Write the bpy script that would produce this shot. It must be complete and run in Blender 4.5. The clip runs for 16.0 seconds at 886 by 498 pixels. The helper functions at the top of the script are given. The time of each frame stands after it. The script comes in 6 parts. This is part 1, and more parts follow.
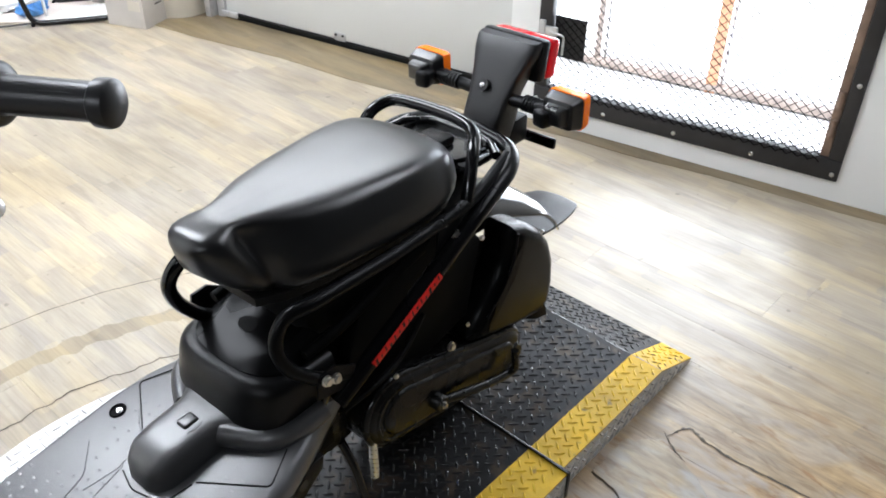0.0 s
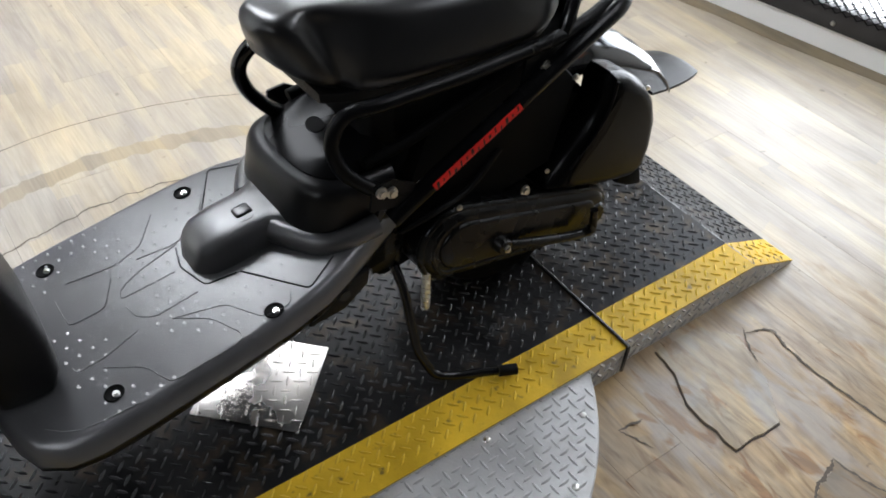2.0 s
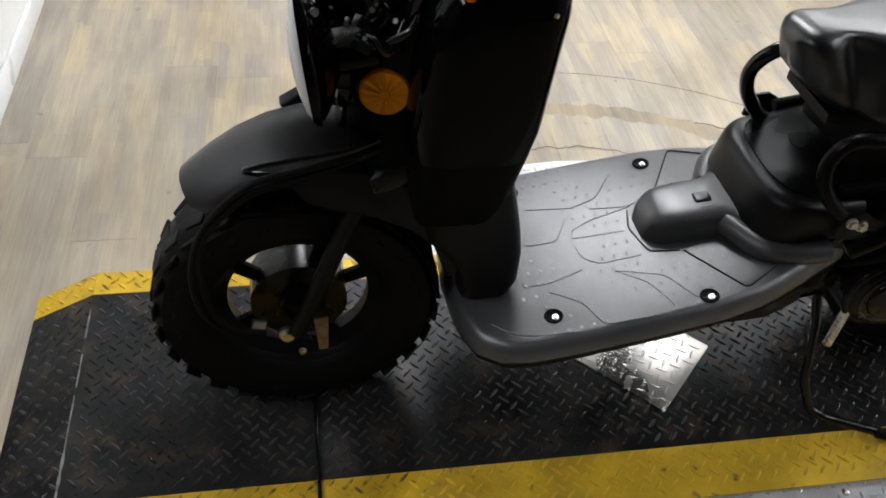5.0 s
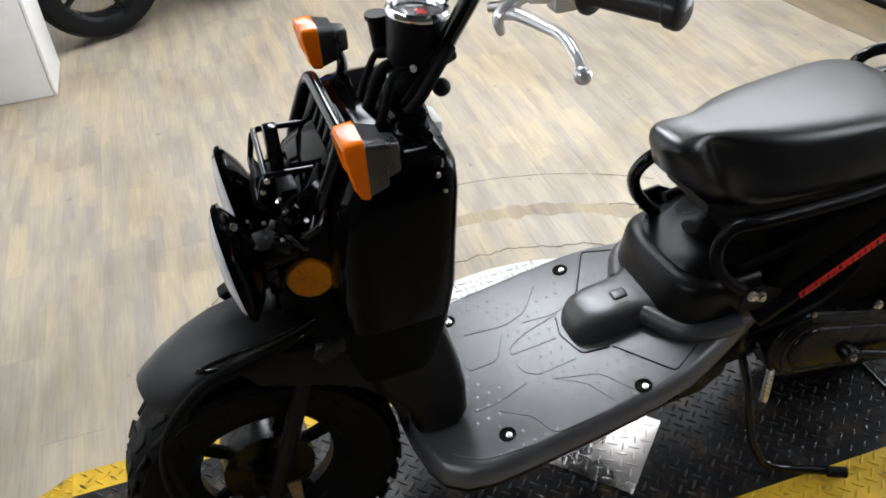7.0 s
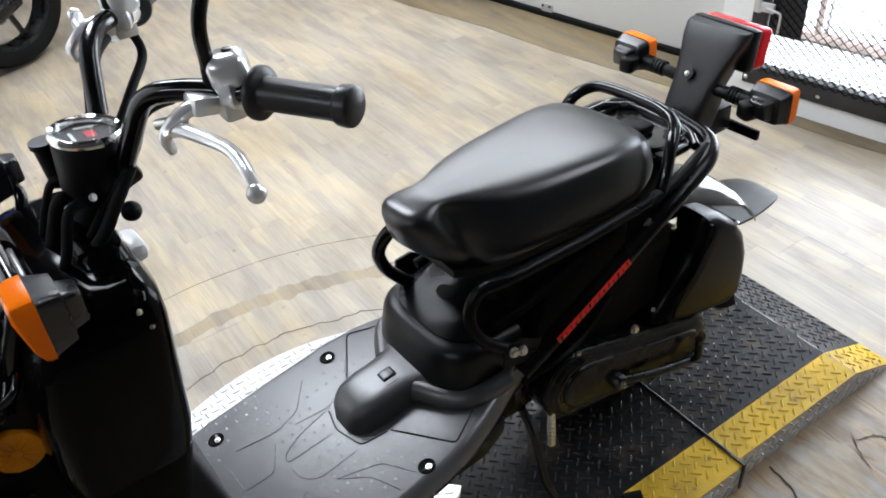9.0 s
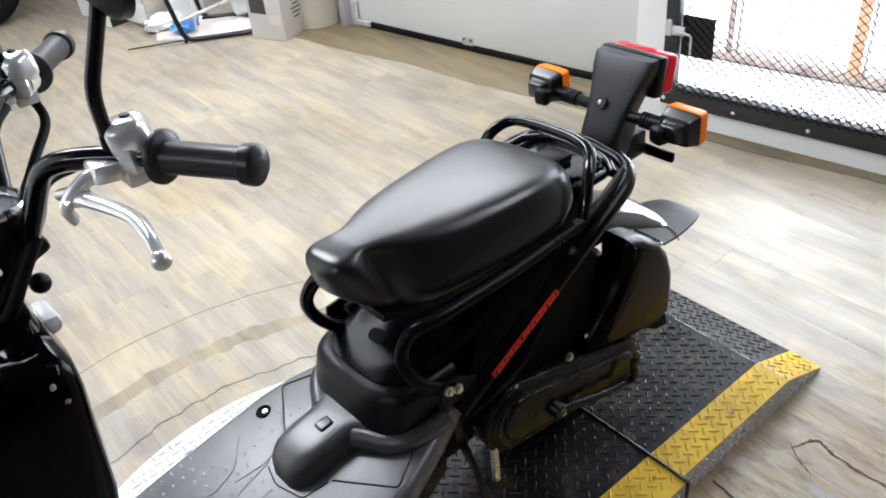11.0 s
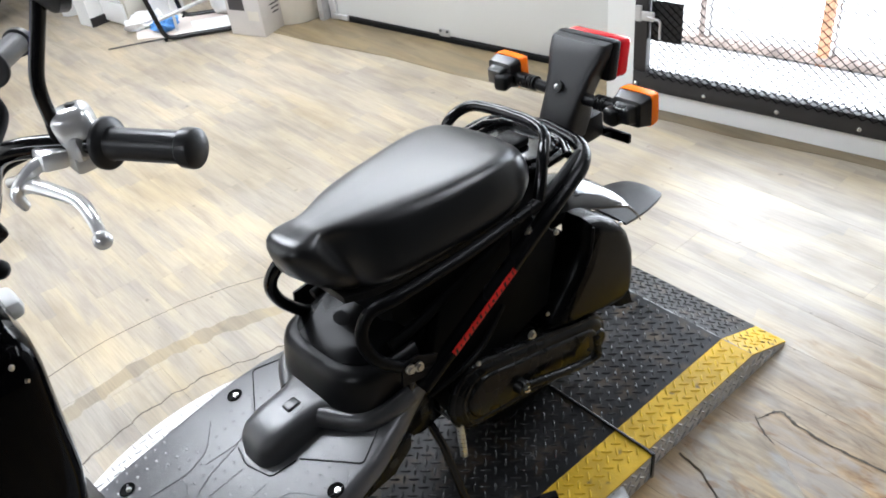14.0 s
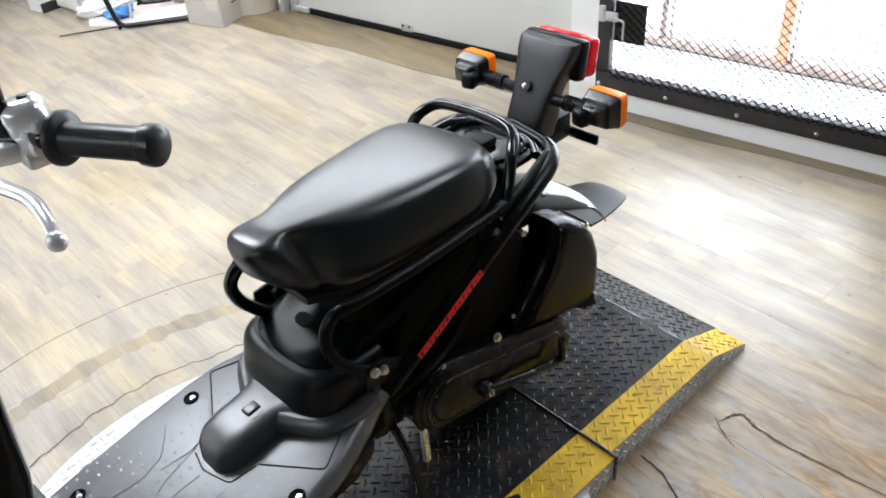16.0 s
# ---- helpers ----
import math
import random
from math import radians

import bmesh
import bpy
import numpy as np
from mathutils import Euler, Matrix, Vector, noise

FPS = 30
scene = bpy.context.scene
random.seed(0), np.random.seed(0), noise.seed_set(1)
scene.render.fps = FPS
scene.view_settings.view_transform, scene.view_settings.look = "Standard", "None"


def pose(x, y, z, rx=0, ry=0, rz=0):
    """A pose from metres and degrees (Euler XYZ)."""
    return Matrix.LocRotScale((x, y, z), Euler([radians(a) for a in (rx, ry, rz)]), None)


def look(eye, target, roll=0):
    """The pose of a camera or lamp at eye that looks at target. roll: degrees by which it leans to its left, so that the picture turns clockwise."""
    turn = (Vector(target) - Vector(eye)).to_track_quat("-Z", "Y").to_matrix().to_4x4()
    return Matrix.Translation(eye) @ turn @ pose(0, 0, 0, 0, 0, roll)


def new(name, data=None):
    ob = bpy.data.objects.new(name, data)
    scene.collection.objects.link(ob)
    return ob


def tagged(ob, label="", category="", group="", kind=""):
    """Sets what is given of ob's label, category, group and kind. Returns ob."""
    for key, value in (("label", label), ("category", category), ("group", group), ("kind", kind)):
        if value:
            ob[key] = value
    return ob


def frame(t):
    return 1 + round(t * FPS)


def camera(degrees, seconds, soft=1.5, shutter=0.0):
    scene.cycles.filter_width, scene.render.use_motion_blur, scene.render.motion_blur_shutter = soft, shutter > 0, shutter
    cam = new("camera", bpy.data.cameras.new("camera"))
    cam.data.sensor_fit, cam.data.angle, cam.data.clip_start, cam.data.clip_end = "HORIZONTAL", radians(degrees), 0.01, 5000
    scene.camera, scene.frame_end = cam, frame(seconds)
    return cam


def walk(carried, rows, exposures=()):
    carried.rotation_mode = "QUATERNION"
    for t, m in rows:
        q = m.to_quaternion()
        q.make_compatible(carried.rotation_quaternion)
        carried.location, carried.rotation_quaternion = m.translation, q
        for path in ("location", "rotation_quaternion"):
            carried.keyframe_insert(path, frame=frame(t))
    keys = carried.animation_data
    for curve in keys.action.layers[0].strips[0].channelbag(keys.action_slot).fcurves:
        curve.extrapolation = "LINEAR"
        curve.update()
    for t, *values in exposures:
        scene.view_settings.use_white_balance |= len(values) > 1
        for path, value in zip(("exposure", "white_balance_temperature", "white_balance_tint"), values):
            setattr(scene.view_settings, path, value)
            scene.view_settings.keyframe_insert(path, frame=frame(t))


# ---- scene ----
cam = camera(55.5, 16.0, 1.8)
PATH = [
    (0, (0.274, -0.609, 1.487), (1.502, 0.483, 0.347), 1.0),
    (0.5, (0.359, -0.665, 1.439), (1.473, 0.449, 0.207), 0.7),
    (1, (0.424, -0.694, 1.396), (1.453, 0.413, 0.086), 0.7),
    (1.5, (0.413, -0.689, 1.373), (1.401, 0.412, 0.028), 2.5),
    (2, (0.351, -0.671, 1.371), (1.25, 0.483, 0.007), 4.0),
    (2.5, (0.284, -0.652, 1.359), (1.083, 0.526, -0.045), 5.9),
    (3, (0.217, -0.646, 1.354), (0.873, 0.583, -0.081), 7.6),
    (3.5, (0.153, -0.641, 1.355), (0.695, 0.632, -0.089), 8.4),
    (4, (0.106, -0.639, 1.367), (0.516, 0.682, -0.079), 8.1),
    (4.2, (0.083, -0.643, 1.371), (0.442, 0.703, -0.064), 8.6),
    (6.3, (0.047, -0.677, 1.499), (0.392, 0.747, 0.137), 0.4),
    (6.5, (0.061, -0.677, 1.516), (0.448, 0.759, 0.178), -0.6),
    (7, (0.092, -0.687, 1.555), (0.517, 0.8, 0.287), -3.5),
    (7.5, (0.119, -0.678, 1.564), (0.619, 0.799, 0.312), -4.3),
    (8, (0.163, -0.657, 1.558), (0.827, 0.76, 0.313), -3.9),
    (8.5, (0.209, -0.645, 1.558), (0.999, 0.724, 0.333), -3.8),
    (9, (0.236, -0.641, 1.562), (1.095, 0.706, 0.358), -4.1),
    (9.5, (0.255, -0.637, 1.567), (1.163, 0.683, 0.369), -4.6),
    (9.7, (0.253, -0.634, 1.561), (1.192, 0.669, 0.37), -5.0),
    (12, (0.283, -0.681, 1.582), (1.282, 0.622, 0.44), -5.8),
    (12.5, (0.287, -0.692, 1.577), (1.282, 0.591, 0.41), -5.9),
    (13, (0.293, -0.701, 1.571), (1.273, 0.575, 0.383), -6.7),
    (13.5, (0.293, -0.718, 1.566), (1.269, 0.556, 0.372), -6.5),
    (14, (0.288, -0.735, 1.576), (1.279, 0.554, 0.412), -6.9),
    (14.5, (0.284, -0.744, 1.58), (1.283, 0.56, 0.44), -7.1),
    (15, (0.284, -0.746, 1.581), (1.286, 0.56, 0.444), -7.0),
    (15.5, (0.285, -0.728, 1.577), (1.288, 0.572, 0.435), -6.6),
    (16, (0.294, -0.699, 1.568), (1.357, 0.515, 0.387), -4.1),
]
walk(cam, [(t, look(eye, target, roll)) for t, eye, target, roll in PATH],
     [(0, 0.45, 6000, 10), (0.7, 0.46, 6010, 10), (1.5, 0.38, 6080, 10), (2.5, 0.2, 6150, 10), (4.2, 0.05, 6310, 10), (6.3, 0.18, 6200, 10), (7.5, 0.26, 6060, 10), (9, 0.23, 5950, 10), (12, 0.36, 5980, 10), (16, 0.42, 5980, 10)])

import functools

# ---- light ----
world = bpy.data.worlds.new("sky")
scene.world = world
world.use_nodes = True
wn = world.node_tree.nodes
sky = wn.new("ShaderNodeTexSky")
sky.sky_type, sky.sun_disc, sky.sun_elevation, sky.sun_rotation = "NISHITA", False, radians(56), radians(10)
wn["Background"].inputs["Strength"].default_value = 0.15
world.node_tree.links.new(sky.outputs[0], wn["Background"].inputs["Color"])

ROOM = pose(0, 0, 0, 0, 0, 10.2)      # the room's axes: x to the mesh door, y along that wall
CEIL = 2.66


def lamp(name, kind, m, energy, colour=(1, 1, 1), **kw):
    d = bpy.data.lights.new(name, kind)
    d.energy, d.color = energy, colour
    if kind == "AREA":
        d.shape, d.size, d.size_y = "RECTANGLE", kw["size"], kw["size_y"]
    if kind == "SUN":
        d.angle = radians(0.6)
    o = new(name, d)
    o.matrix_world = m
    return o


lamp("sun", "SUN", ROOM @ look((4.7, 9.0, 13.5), (4.6, 0, 0)), 5.0, (1, 0.98, 0.95))
# daylight in the opening of the mesh door
lamp("door_daylight", "AREA", ROOM @ look((3.25, 0.08, 1.15), (0.0, 0.08, 0.2)), 42, (0.93, 0.97, 1.0), size=1.0, size_y=1.9)
# unseen ceiling lamps, added and placed to get the brightness and highlights
TUBES = [(3.0, 2.3, 2.2, 0.4, 42), (1.02, 2.15, 2.2, 0.6, 60), (1.3, 4.3, 1.8, 0.28, 17), (-0.9, 4.3, 1.8, 0.28, 12), (-2.4, 0.3, 2.4, 0.28, 43), (2.1, -0.95, 1.5, 0.28, 12)]   # place, length, width, watts
for tx, ty, ln, wd, watt in TUBES:
    lamp("added_tube_light", "AREA", ROOM @ pose(tx, ty, CEIL - 0.13, 0, 0, 0), watt, (0.97, 0.98, 1.0), size=wd, size_y=ln)


# ---- building helpers ----
def part(name, bm, material, parent=None, label="", sharp=40):
    """Link a bmesh as one mesh object under a thing or a part."""
    bmesh.ops.recalc_face_normals(bm, faces=bm.faces)
    for e in bm.edges:
        e.smooth = e.calc_face_angle(0.0) < radians(sharp)
    for f in bm.faces:
        f.smooth = True
    me = bpy.data.meshes.new(name)
    bm.to_mesh(me)
    bm.free()
    me.materials.append(material)
    ob = new(name, me)
    if parent is not None:
        ob.parent = parent
    if label:
        ob["label"] = label
    return ob


def thing(name, m, label, category, group="", kind=""):
    ob = new(name)
    ob.empty_display_size = 0.1
    ob.matrix_world = m
    return tagged(ob, label, category, group, kind)


def box(size, at=(0, 0, 0), bevel=0.0, rot=(0, 0, 0), bm=None, seg=2):
    b = bmesh.new()
    bmesh.ops.create_cube(b, size=1)
    bmesh.ops.scale(b, vec=size, verts=b.verts)
    if bevel:
        bmesh.ops.bevel(b, geom=b.edges[:], offset=bevel, segments=seg, affect="EDGES", profile=0.5)
    bmesh.ops.transform(b, matrix=pose(*at, *rot), verts=b.verts)
    return merge(bm, b)


def merge(bm, b):
    if bm is None:
        return b
    me = bpy.data.meshes.new("tmp")
    b.to_mesh(me)
    b.free()
    bm.from_mesh(me)
    bpy.data.meshes.remove(me)
    return bm


def rod(p, q, r, bm=None, r2=None, n=14, bevel=0.0):
    p, q = Vector(p), Vector(q)
    d = q - p
    b = bmesh.new()
    bmesh.ops.create_cone(b, cap_ends=True, segments=n, radius1=r, radius2=r if r2 is None else r2, depth=d.length)
    if bevel:
        bmesh.ops.bevel(b, geom=[e for e in b.edges if any(len(f.verts) > 4 for f in e.link_faces)], offset=bevel, segments=2, affect="EDGES")
    bmesh.ops.transform(b, matrix=Matrix.Translation((p + q) / 2) @ d.to_track_quat("Z", "Y").to_matrix().to_4x4(), verts=b.verts)
    return merge(bm, b)


def ball(at, r, bm=None, scale=(1, 1, 1), n=12):
    b = bmesh.new()
    bmesh.ops.create_uvsphere(b, u_segments=n + 4, v_segments=n, radius=r)
    bmesh.ops.transform(b, matrix=Matrix.Translation(at) @ Matrix.Diagonal((*scale, 1)), verts=b.verts)
    return merge(bm, b)


def spline(pts, k=6, closed=False):
    """Points of a smooth curve through pts."""
    P = [Vector(p) for p in pts]
    n = len(P)
    out = []
    for i in range(n if closed else n - 1):
        a, b, c, d = (P[(i - 1) % n], P[i], P[(i + 1) % n], P[(i + 2) % n]) if closed else (P[max(i - 1, 0)], P[i], P[i + 1], P[min(i + 2, n - 1)])
        for j in range(k):
            t = j / k
            out.append(0.5 * ((2 * b) + (c - a) * t + (2 * a - 5 * b + 4 * c - d) * t * t + (3 * b - a - 3 * c + d) * t ** 3))
    if not closed:
        out.append(P[-1])
    return out


def fillet(pts, r, k=5):
    """A line with its corners rounded by about r."""
    P = [Vector(p) for p in pts]
    out = [P[0]]
    for a, b, c in zip(P, P[1:], P[2:]):
        u, v = (a - b), (c - b)
        d = min(r, u.length * 0.49, v.length * 0.49)
        s, e = b + u.normalized() * d, b + v.normalized() * d
        out += [s.lerp(b, t).lerp(b.lerp(e, t), t) for t in (j / k for j in range(k + 1))]
    return out + [P[-1]]


def tube(pts, r, bm=None, n=10, closed=False, flat=1.0):
    P = [Vector(p) for p in pts]
    m = len(P)
    b = bmesh.new()
    rings, up = [], Vector((0.13, 0.31, 0.94))
    for i, p in enumerate(P):
        if closed:
            t = P[(i + 1) % m] - P[i - 1]
        else:
            t = P[min(i + 1, m - 1)] - P[max(i - 1, 0)]
        t.normalize()
        up = (up - t * up.dot(t)).normalized()
        s = t.cross(up)
        rr = r[i] if isinstance(r, (list, tuple)) else r
        rings.append([b.verts.new(p + up * (math.sin(a) * rr * flat) + s * (math.cos(a) * rr)) for a in (2 * math.pi * j / n for j in range(n))])
    for i in range(m if closed else m - 1):
        A, B = rings[i], rings[(i + 1) % m]
        for j in range(n):
            b.faces.new((A[j], A[(j + 1) % n], B[(j + 1) % n], B[j]))
    if not closed:
        b.faces.new(rings[0])
        b.faces.new(rings[-1][::-1])
    return merge(bm, b)


def loft(rings, bm=None, caps=True):
    b = bmesh.new()
    R = [[b.verts.new(p) for p in ring] for ring in rings]
    n = len(R[0])
    for A, B in zip(R, R[1:]):
        for j in range(n):
            b.faces.new((A[j], A[(j + 1) % n], B[(j + 1) % n], B[j]))
    if caps:
        b.faces.new(R[0][::-1])
        b.faces.new(R[-1])
    return merge(bm, b)


def lathe(profile, m=Matrix(), bm=None, n=32):
    """Turn (radius, height) points round the z axis of m; closed when the first point is the last."""
    b = bmesh.new()
    R = [[b.verts.new((r * math.cos(a), r * math.sin(a), z)) for a in (2 * math.pi * j / n for j in range(n))] if r > 1e-6 else [b.verts.new((0, 0, z))] for r, z in profile]
    for A, B in zip(R, R[1:]):
        for j in range(n):
            q = [A[j % len(A)], A[(j + 1) % len(A)], B[(j + 1) % len(B)], B[j % len(B)]]
            q = [v for i, v in enumerate(q) if v not in q[:i]]
            if len(q) > 2:
                b.faces.new(q)
    bmesh.ops.remove_doubles(b, verts=b.verts, dist=1e-5)
    bmesh.ops.transform(b, matrix=m, verts=b.verts)
    return merge(bm, b)


def prism(outline, depth, m=Matrix(), bevel=0.0, bm=None, seg=2):
    """An outline in the xy plane, raised by depth along z, then laid by m."""
    b = bmesh.new()
    f = b.faces.new([b.verts.new((x, y, 0)) for x, y in outline])
    ex = bmesh.ops.extrude_face_region(b, geom=[f])
    top = [v for v in ex["geom"] if isinstance(v, bmesh.types.BMVert)]
    bmesh.ops.translate(b, vec=(0, 0, depth), verts=top)
    if bevel:
        rim = [e for e in b.edges if all(v in top for v in e.verts)]
        bmesh.ops.bevel(b, geom=rim, offset=bevel, segments=seg, affect="EDGES", profile=0.5)
    bmesh.ops.transform(b, matrix=m, verts=b.verts)
    return merge(bm, b)


def sq(w, h, n=24, e=3.5):
    """A rounded rectangle round the origin, half sizes w and h."""
    out = []
    for j in range(n):
        a = 2 * math.pi * (j + 0.5) / n
        c, s = math.cos(a), math.sin(a)
        out.append((w * math.copysign(abs(c) ** (2 / e), c), h * math.copysign(abs(s) ** (2 / e), s)))
    return out


SIDE = Matrix(((1, 0, 0, 0), (0, 0, 1, 0), (0, 1, 0, 0), (0, 0, 0, 1)))   # lays an xy outline into xz, depth along y


# ---- materials ----
def mat(name, colour, rough, metal=0.0, var=0.12, scale=8.0, bump=0.05, bump_scale=220.0, rvar=0.1, coat=0.0, stretch=(1, 1, 1), spec=0.5, rand=0.0):
    """A surface with variation at two scales: broad stains and fine grain."""
    m = bpy.data.materials.new(name)
    m.use_nodes = True
    nt, N = m.node_tree, m.node_tree.nodes
    link = nt.links.new
    bs = N["Principled BSDF"]
    tc = N.new("ShaderNodeTexCoord")
    mp = N.new("ShaderNodeMapping")
    mp.inputs["Scale"].default_value = stretch
    link(tc.outputs["Object"], mp.inputs["Vector"])
    broad, fine = N.new("ShaderNodeTexNoise"), N.new("ShaderNodeTexNoise")
    broad.inputs["Scale"].default_value, broad.inputs["Detail"].default_value = scale, 5
    fine.inputs["Scale"].default_value, fine.inputs["Detail"].default_value = bump_scale, 3
    for x in (broad, fine):
        link(mp.outputs[0], x.inputs["Vector"])
    hsv = N.new("ShaderNodeHueSaturation")
    hsv.inputs["Color"].default_value = (*colour, 1)
    rng = N.new("ShaderNodeMapRange")
    rng.inputs["From Min"].default_value, rng.inputs["From Max"].default_value = 0.3, 0.7
    rng.inputs["To Min"].default_value, rng.inputs["To Max"].default_value = 1 - var, 1 + var
    link(broad.outputs["Fac"], rng.inputs["Value"])
    last = rng.outputs[0]
    if rand:
        oi = N.new("ShaderNodeObjectInfo")
        r2 = N.new("ShaderNodeMapRange")
        r2.inputs["To Min"].default_value, r2.inputs["To Max"].default_value = 1 - rand, 1 + rand
        link(oi.outputs["Random"], r2.inputs["Value"])
        mul = N.new("ShaderNodeMath")
        mul.operation = "MULTIPLY"
        link(last, mul.inputs[0])
        link(r2.outputs[0], mul.inputs[1])
        last = mul.outputs[0]
    link(last, hsv.inputs["Value"])
    link(hsv.outputs[0], bs.inputs["Base Color"])
    rr = N.new("ShaderNodeMapRange")
    rr.inputs["From Min"].default_value, rr.inputs["From Max"].default_value = 0.3, 0.7
    rr.inputs["To Min"].default_value, rr.inputs["To Max"].default_value = max(rough - rvar, 0.02), min(rough + rvar, 1)
    link(broad.outputs["Fac"], rr.inputs["Value"])
    link(rr.outputs[0], bs.inputs["Roughness"])
    bs.inputs["Metallic"].default_value = metal
    bs.inputs["Specular IOR Level"].default_value = spec
    bs.inputs["Coat Weight"].default_value = coat
    bs.inputs["Coat Roughness"].default_value = 0.06
    if bump:
        bp = N.new("ShaderNodeBump")
        bp.inputs["Strength"].default_value, bp.inputs["Distance"].default_value = bump, 0.002
        link(fine.outputs["Fac"], bp.inputs["Height"])
        link(bp.outputs[0], bs.inputs["Normal"])
    return m


def glow(name, colour, strength):
    m = bpy.data.materials.new(name)
    m.use_nodes = True
    bs = m.node_tree.nodes["Principled BSDF"]
    bs.inputs["Base Color"].default_value = (*colour, 1)
    bs.inputs["Emission Color"].default_value = (*colour, 1)
    bs.inputs["Emission Strength"].default_value = strength
    return m


def lens_mat(name, colour, rough=0.12, trans=0.5):
    m = mat(name, colour, rough, var=0.06, bump=0.1, bump_scale=90, rvar=0.03, coat=0.0, spec=0.2)
    m.node_tree.nodes["Principled BSDF"].inputs["Transmission Weight"].default_value = trans
    m.node_tree.nodes["Principled BSDF"].inputs["IOR"].default_value = 1.45
    return m


def plank_mat(name, tint=(1, 1, 1), rough=0.36, worn=True):
    """Washed oak vinyl: grain along y, a tone of its own for each plank, scuffs."""
    m = bpy.data.materials.new(name)
    m.use_nodes = True
    nt, N = m.node_tree, m.node_tree.nodes
    link = nt.links.new
    bs = N["Principled BSDF"]
    bs.inputs["Specular IOR Level"].default_value = 0.62
    geo, oi = N.new("ShaderNodeNewGeometry"), N.new("ShaderNodeObjectInfo")
    mul = N.new("ShaderNodeVectorMath")
    mul.operation = "MULTIPLY_ADD"
    comb = N.new("ShaderNodeCombineXYZ")
    sc = N.new("ShaderNodeMath")
    sc.operation, sc.inputs[1].default_value = "MULTIPLY", 37.0
    link(oi.outputs["Random"], sc.inputs[0])
    for i in range(3):
        link(sc.outputs[0], comb.inputs[i])
    link(geo.outputs["Position"], mul.inputs[0])
    mul.inputs[1].default_value = (1, 1, 1)
    link(comb.outputs[0], mul.inputs[2])

    def noise_at(vec, stretch, scale, detail, dist=0.0):
        mp, nz = N.new("ShaderNodeMapping"), N.new("ShaderNodeTexNoise")
        mp.inputs["Scale"].default_value = stretch
        nz.inputs["Scale"].default_value, nz.inputs["Detail"].default_value, nz.inputs["Distortion"].default_value = scale, detail, dist
        link(vec, mp.inputs["Vector"])
        link(mp.outputs[0], nz.inputs["Vector"])
        return nz.outputs["Fac"]

    def ramp(fac, stops):
        r = N.new("ShaderNodeValToRGB")
        while len(r.color_ramp.elements) < len(stops):
            r.color_ramp.elements.new(0.5)
        for el, (p, c) in zip(r.color_ramp.elements, stops):
            el.position, el.color = p, (*c, 1)
        link(fac, r.inputs["Fac"])
        return r.outputs["Color"]

    def mix(kind, fac, a, b):
        x = N.new("ShaderNodeMix")
        x.data_type, x.blend_type = "RGBA", kind
        if isinstance(fac, float):
            x.inputs["Factor"].default_value = fac
        else:
            link(fac, x.inputs["Factor"])
        for sock, v in ((x.inputs[6], a), (x.inputs[7], b)):
            if isinstance(v, tuple):
                sock.default_value = (*v, 1)
            else:
                link(v, sock)
        return x.outputs[2]

    streak = noise_at(mul.outputs[0], (6, 1.0, 1), 2.6, 5, 0.5)
    base = ramp(streak, [(0.30, (0.315, 0.280, 0.222)), (0.42, (0.352, 0.315, 0.250)), (0.53, (0.395, 0.350, 0.267)), (0.68, (0.435, 0.380, 0.272))])
    fine = noise_at(mul.outputs[0], (60, 3.0, 1), 3.0, 4)
    base = mix("MULTIPLY", 0.3, base, ramp(fine, [(0.35, (0.55, 0.52, 0.47)), (0.62, (1, 1, 1))]))
    tone = ramp(oi.outputs["Random"], [(0.0, (0.94, 0.94, 0.95)), (0.5, (1.0, 0.99, 0.98)), (1.0, (1.05, 1.03, 0.98))])
    base = mix("MULTIPLY", 1.0, base, tone)
    # narrow printed strips with tones of their own inside the planks
    sep, c2 = N.new("ShaderNodeSeparateXYZ"), N.new("ShaderNodeCombineXYZ")
    link(geo.outputs["Position"], sep.inputs[0])

    def math_node(op, a, b):
        q = N.new("ShaderNodeMath")
        q.operation = op
        for sock, v in zip(q.inputs, (a, b)):
            if isinstance(v, float):
                sock.default_value = v
            else:
                link(v, sock)
        return q.outputs[0]

    wob = noise_at(geo.outputs["Position"], (1, 1, 1), 9.0, 3)
    col = math_node("SNAP", math_node("ADD", sep.outputs["X"], math_node("MULTIPLY", wob, 0.014)), 0.0507)
    w1 = N.new("ShaderNodeTexWhiteNoise")
    w1.noise_dimensions = "1D"
    link(col, w1.inputs["W"])
    row = math_node("SNAP", math_node("ADD", math_node("ADD", sep.outputs["Y"], w1.outputs["Value"]), math_node("MULTIPLY", wob, 0.08)), 0.27)
    link(col, c2.inputs[0])
    link(row, c2.inputs[1])
    w2 = N.new("ShaderNodeTexWhiteNoise")
    link(c2.outputs[0], w2.inputs["Vector"])
    base = mix("MULTIPLY", 0.75, base, ramp(w2.outputs["Value"], [(0.0, (0.85, 0.86, 0.90)), (0.5, (1.0, 0.99, 0.97)), (1.0, (1.13, 1.075, 0.93))]))
    # broad blotches of dirt over the planks
    floor_darkening = noise_at(geo.outputs["Position"], (1, 1, 1), 1.7, 6, 0.4)
    base = mix("MULTIPLY", 0.75, base, ramp(floor_darkening, [(0.36, (0.72, 0.69, 0.64)), (0.56, (1, 1, 1))]))
    spots = noise_at(geo.outputs["Position"], (1, 1, 1), 26, 2)
    base = mix("MULTIPLY", 0.45, base, ramp(spots, [(0.24, (0.25, 0.22, 0.19)), (0.29, (1, 1, 1))]))
    away = N.new("ShaderNodeVectorMath")               # brown wear where the boards have broken up
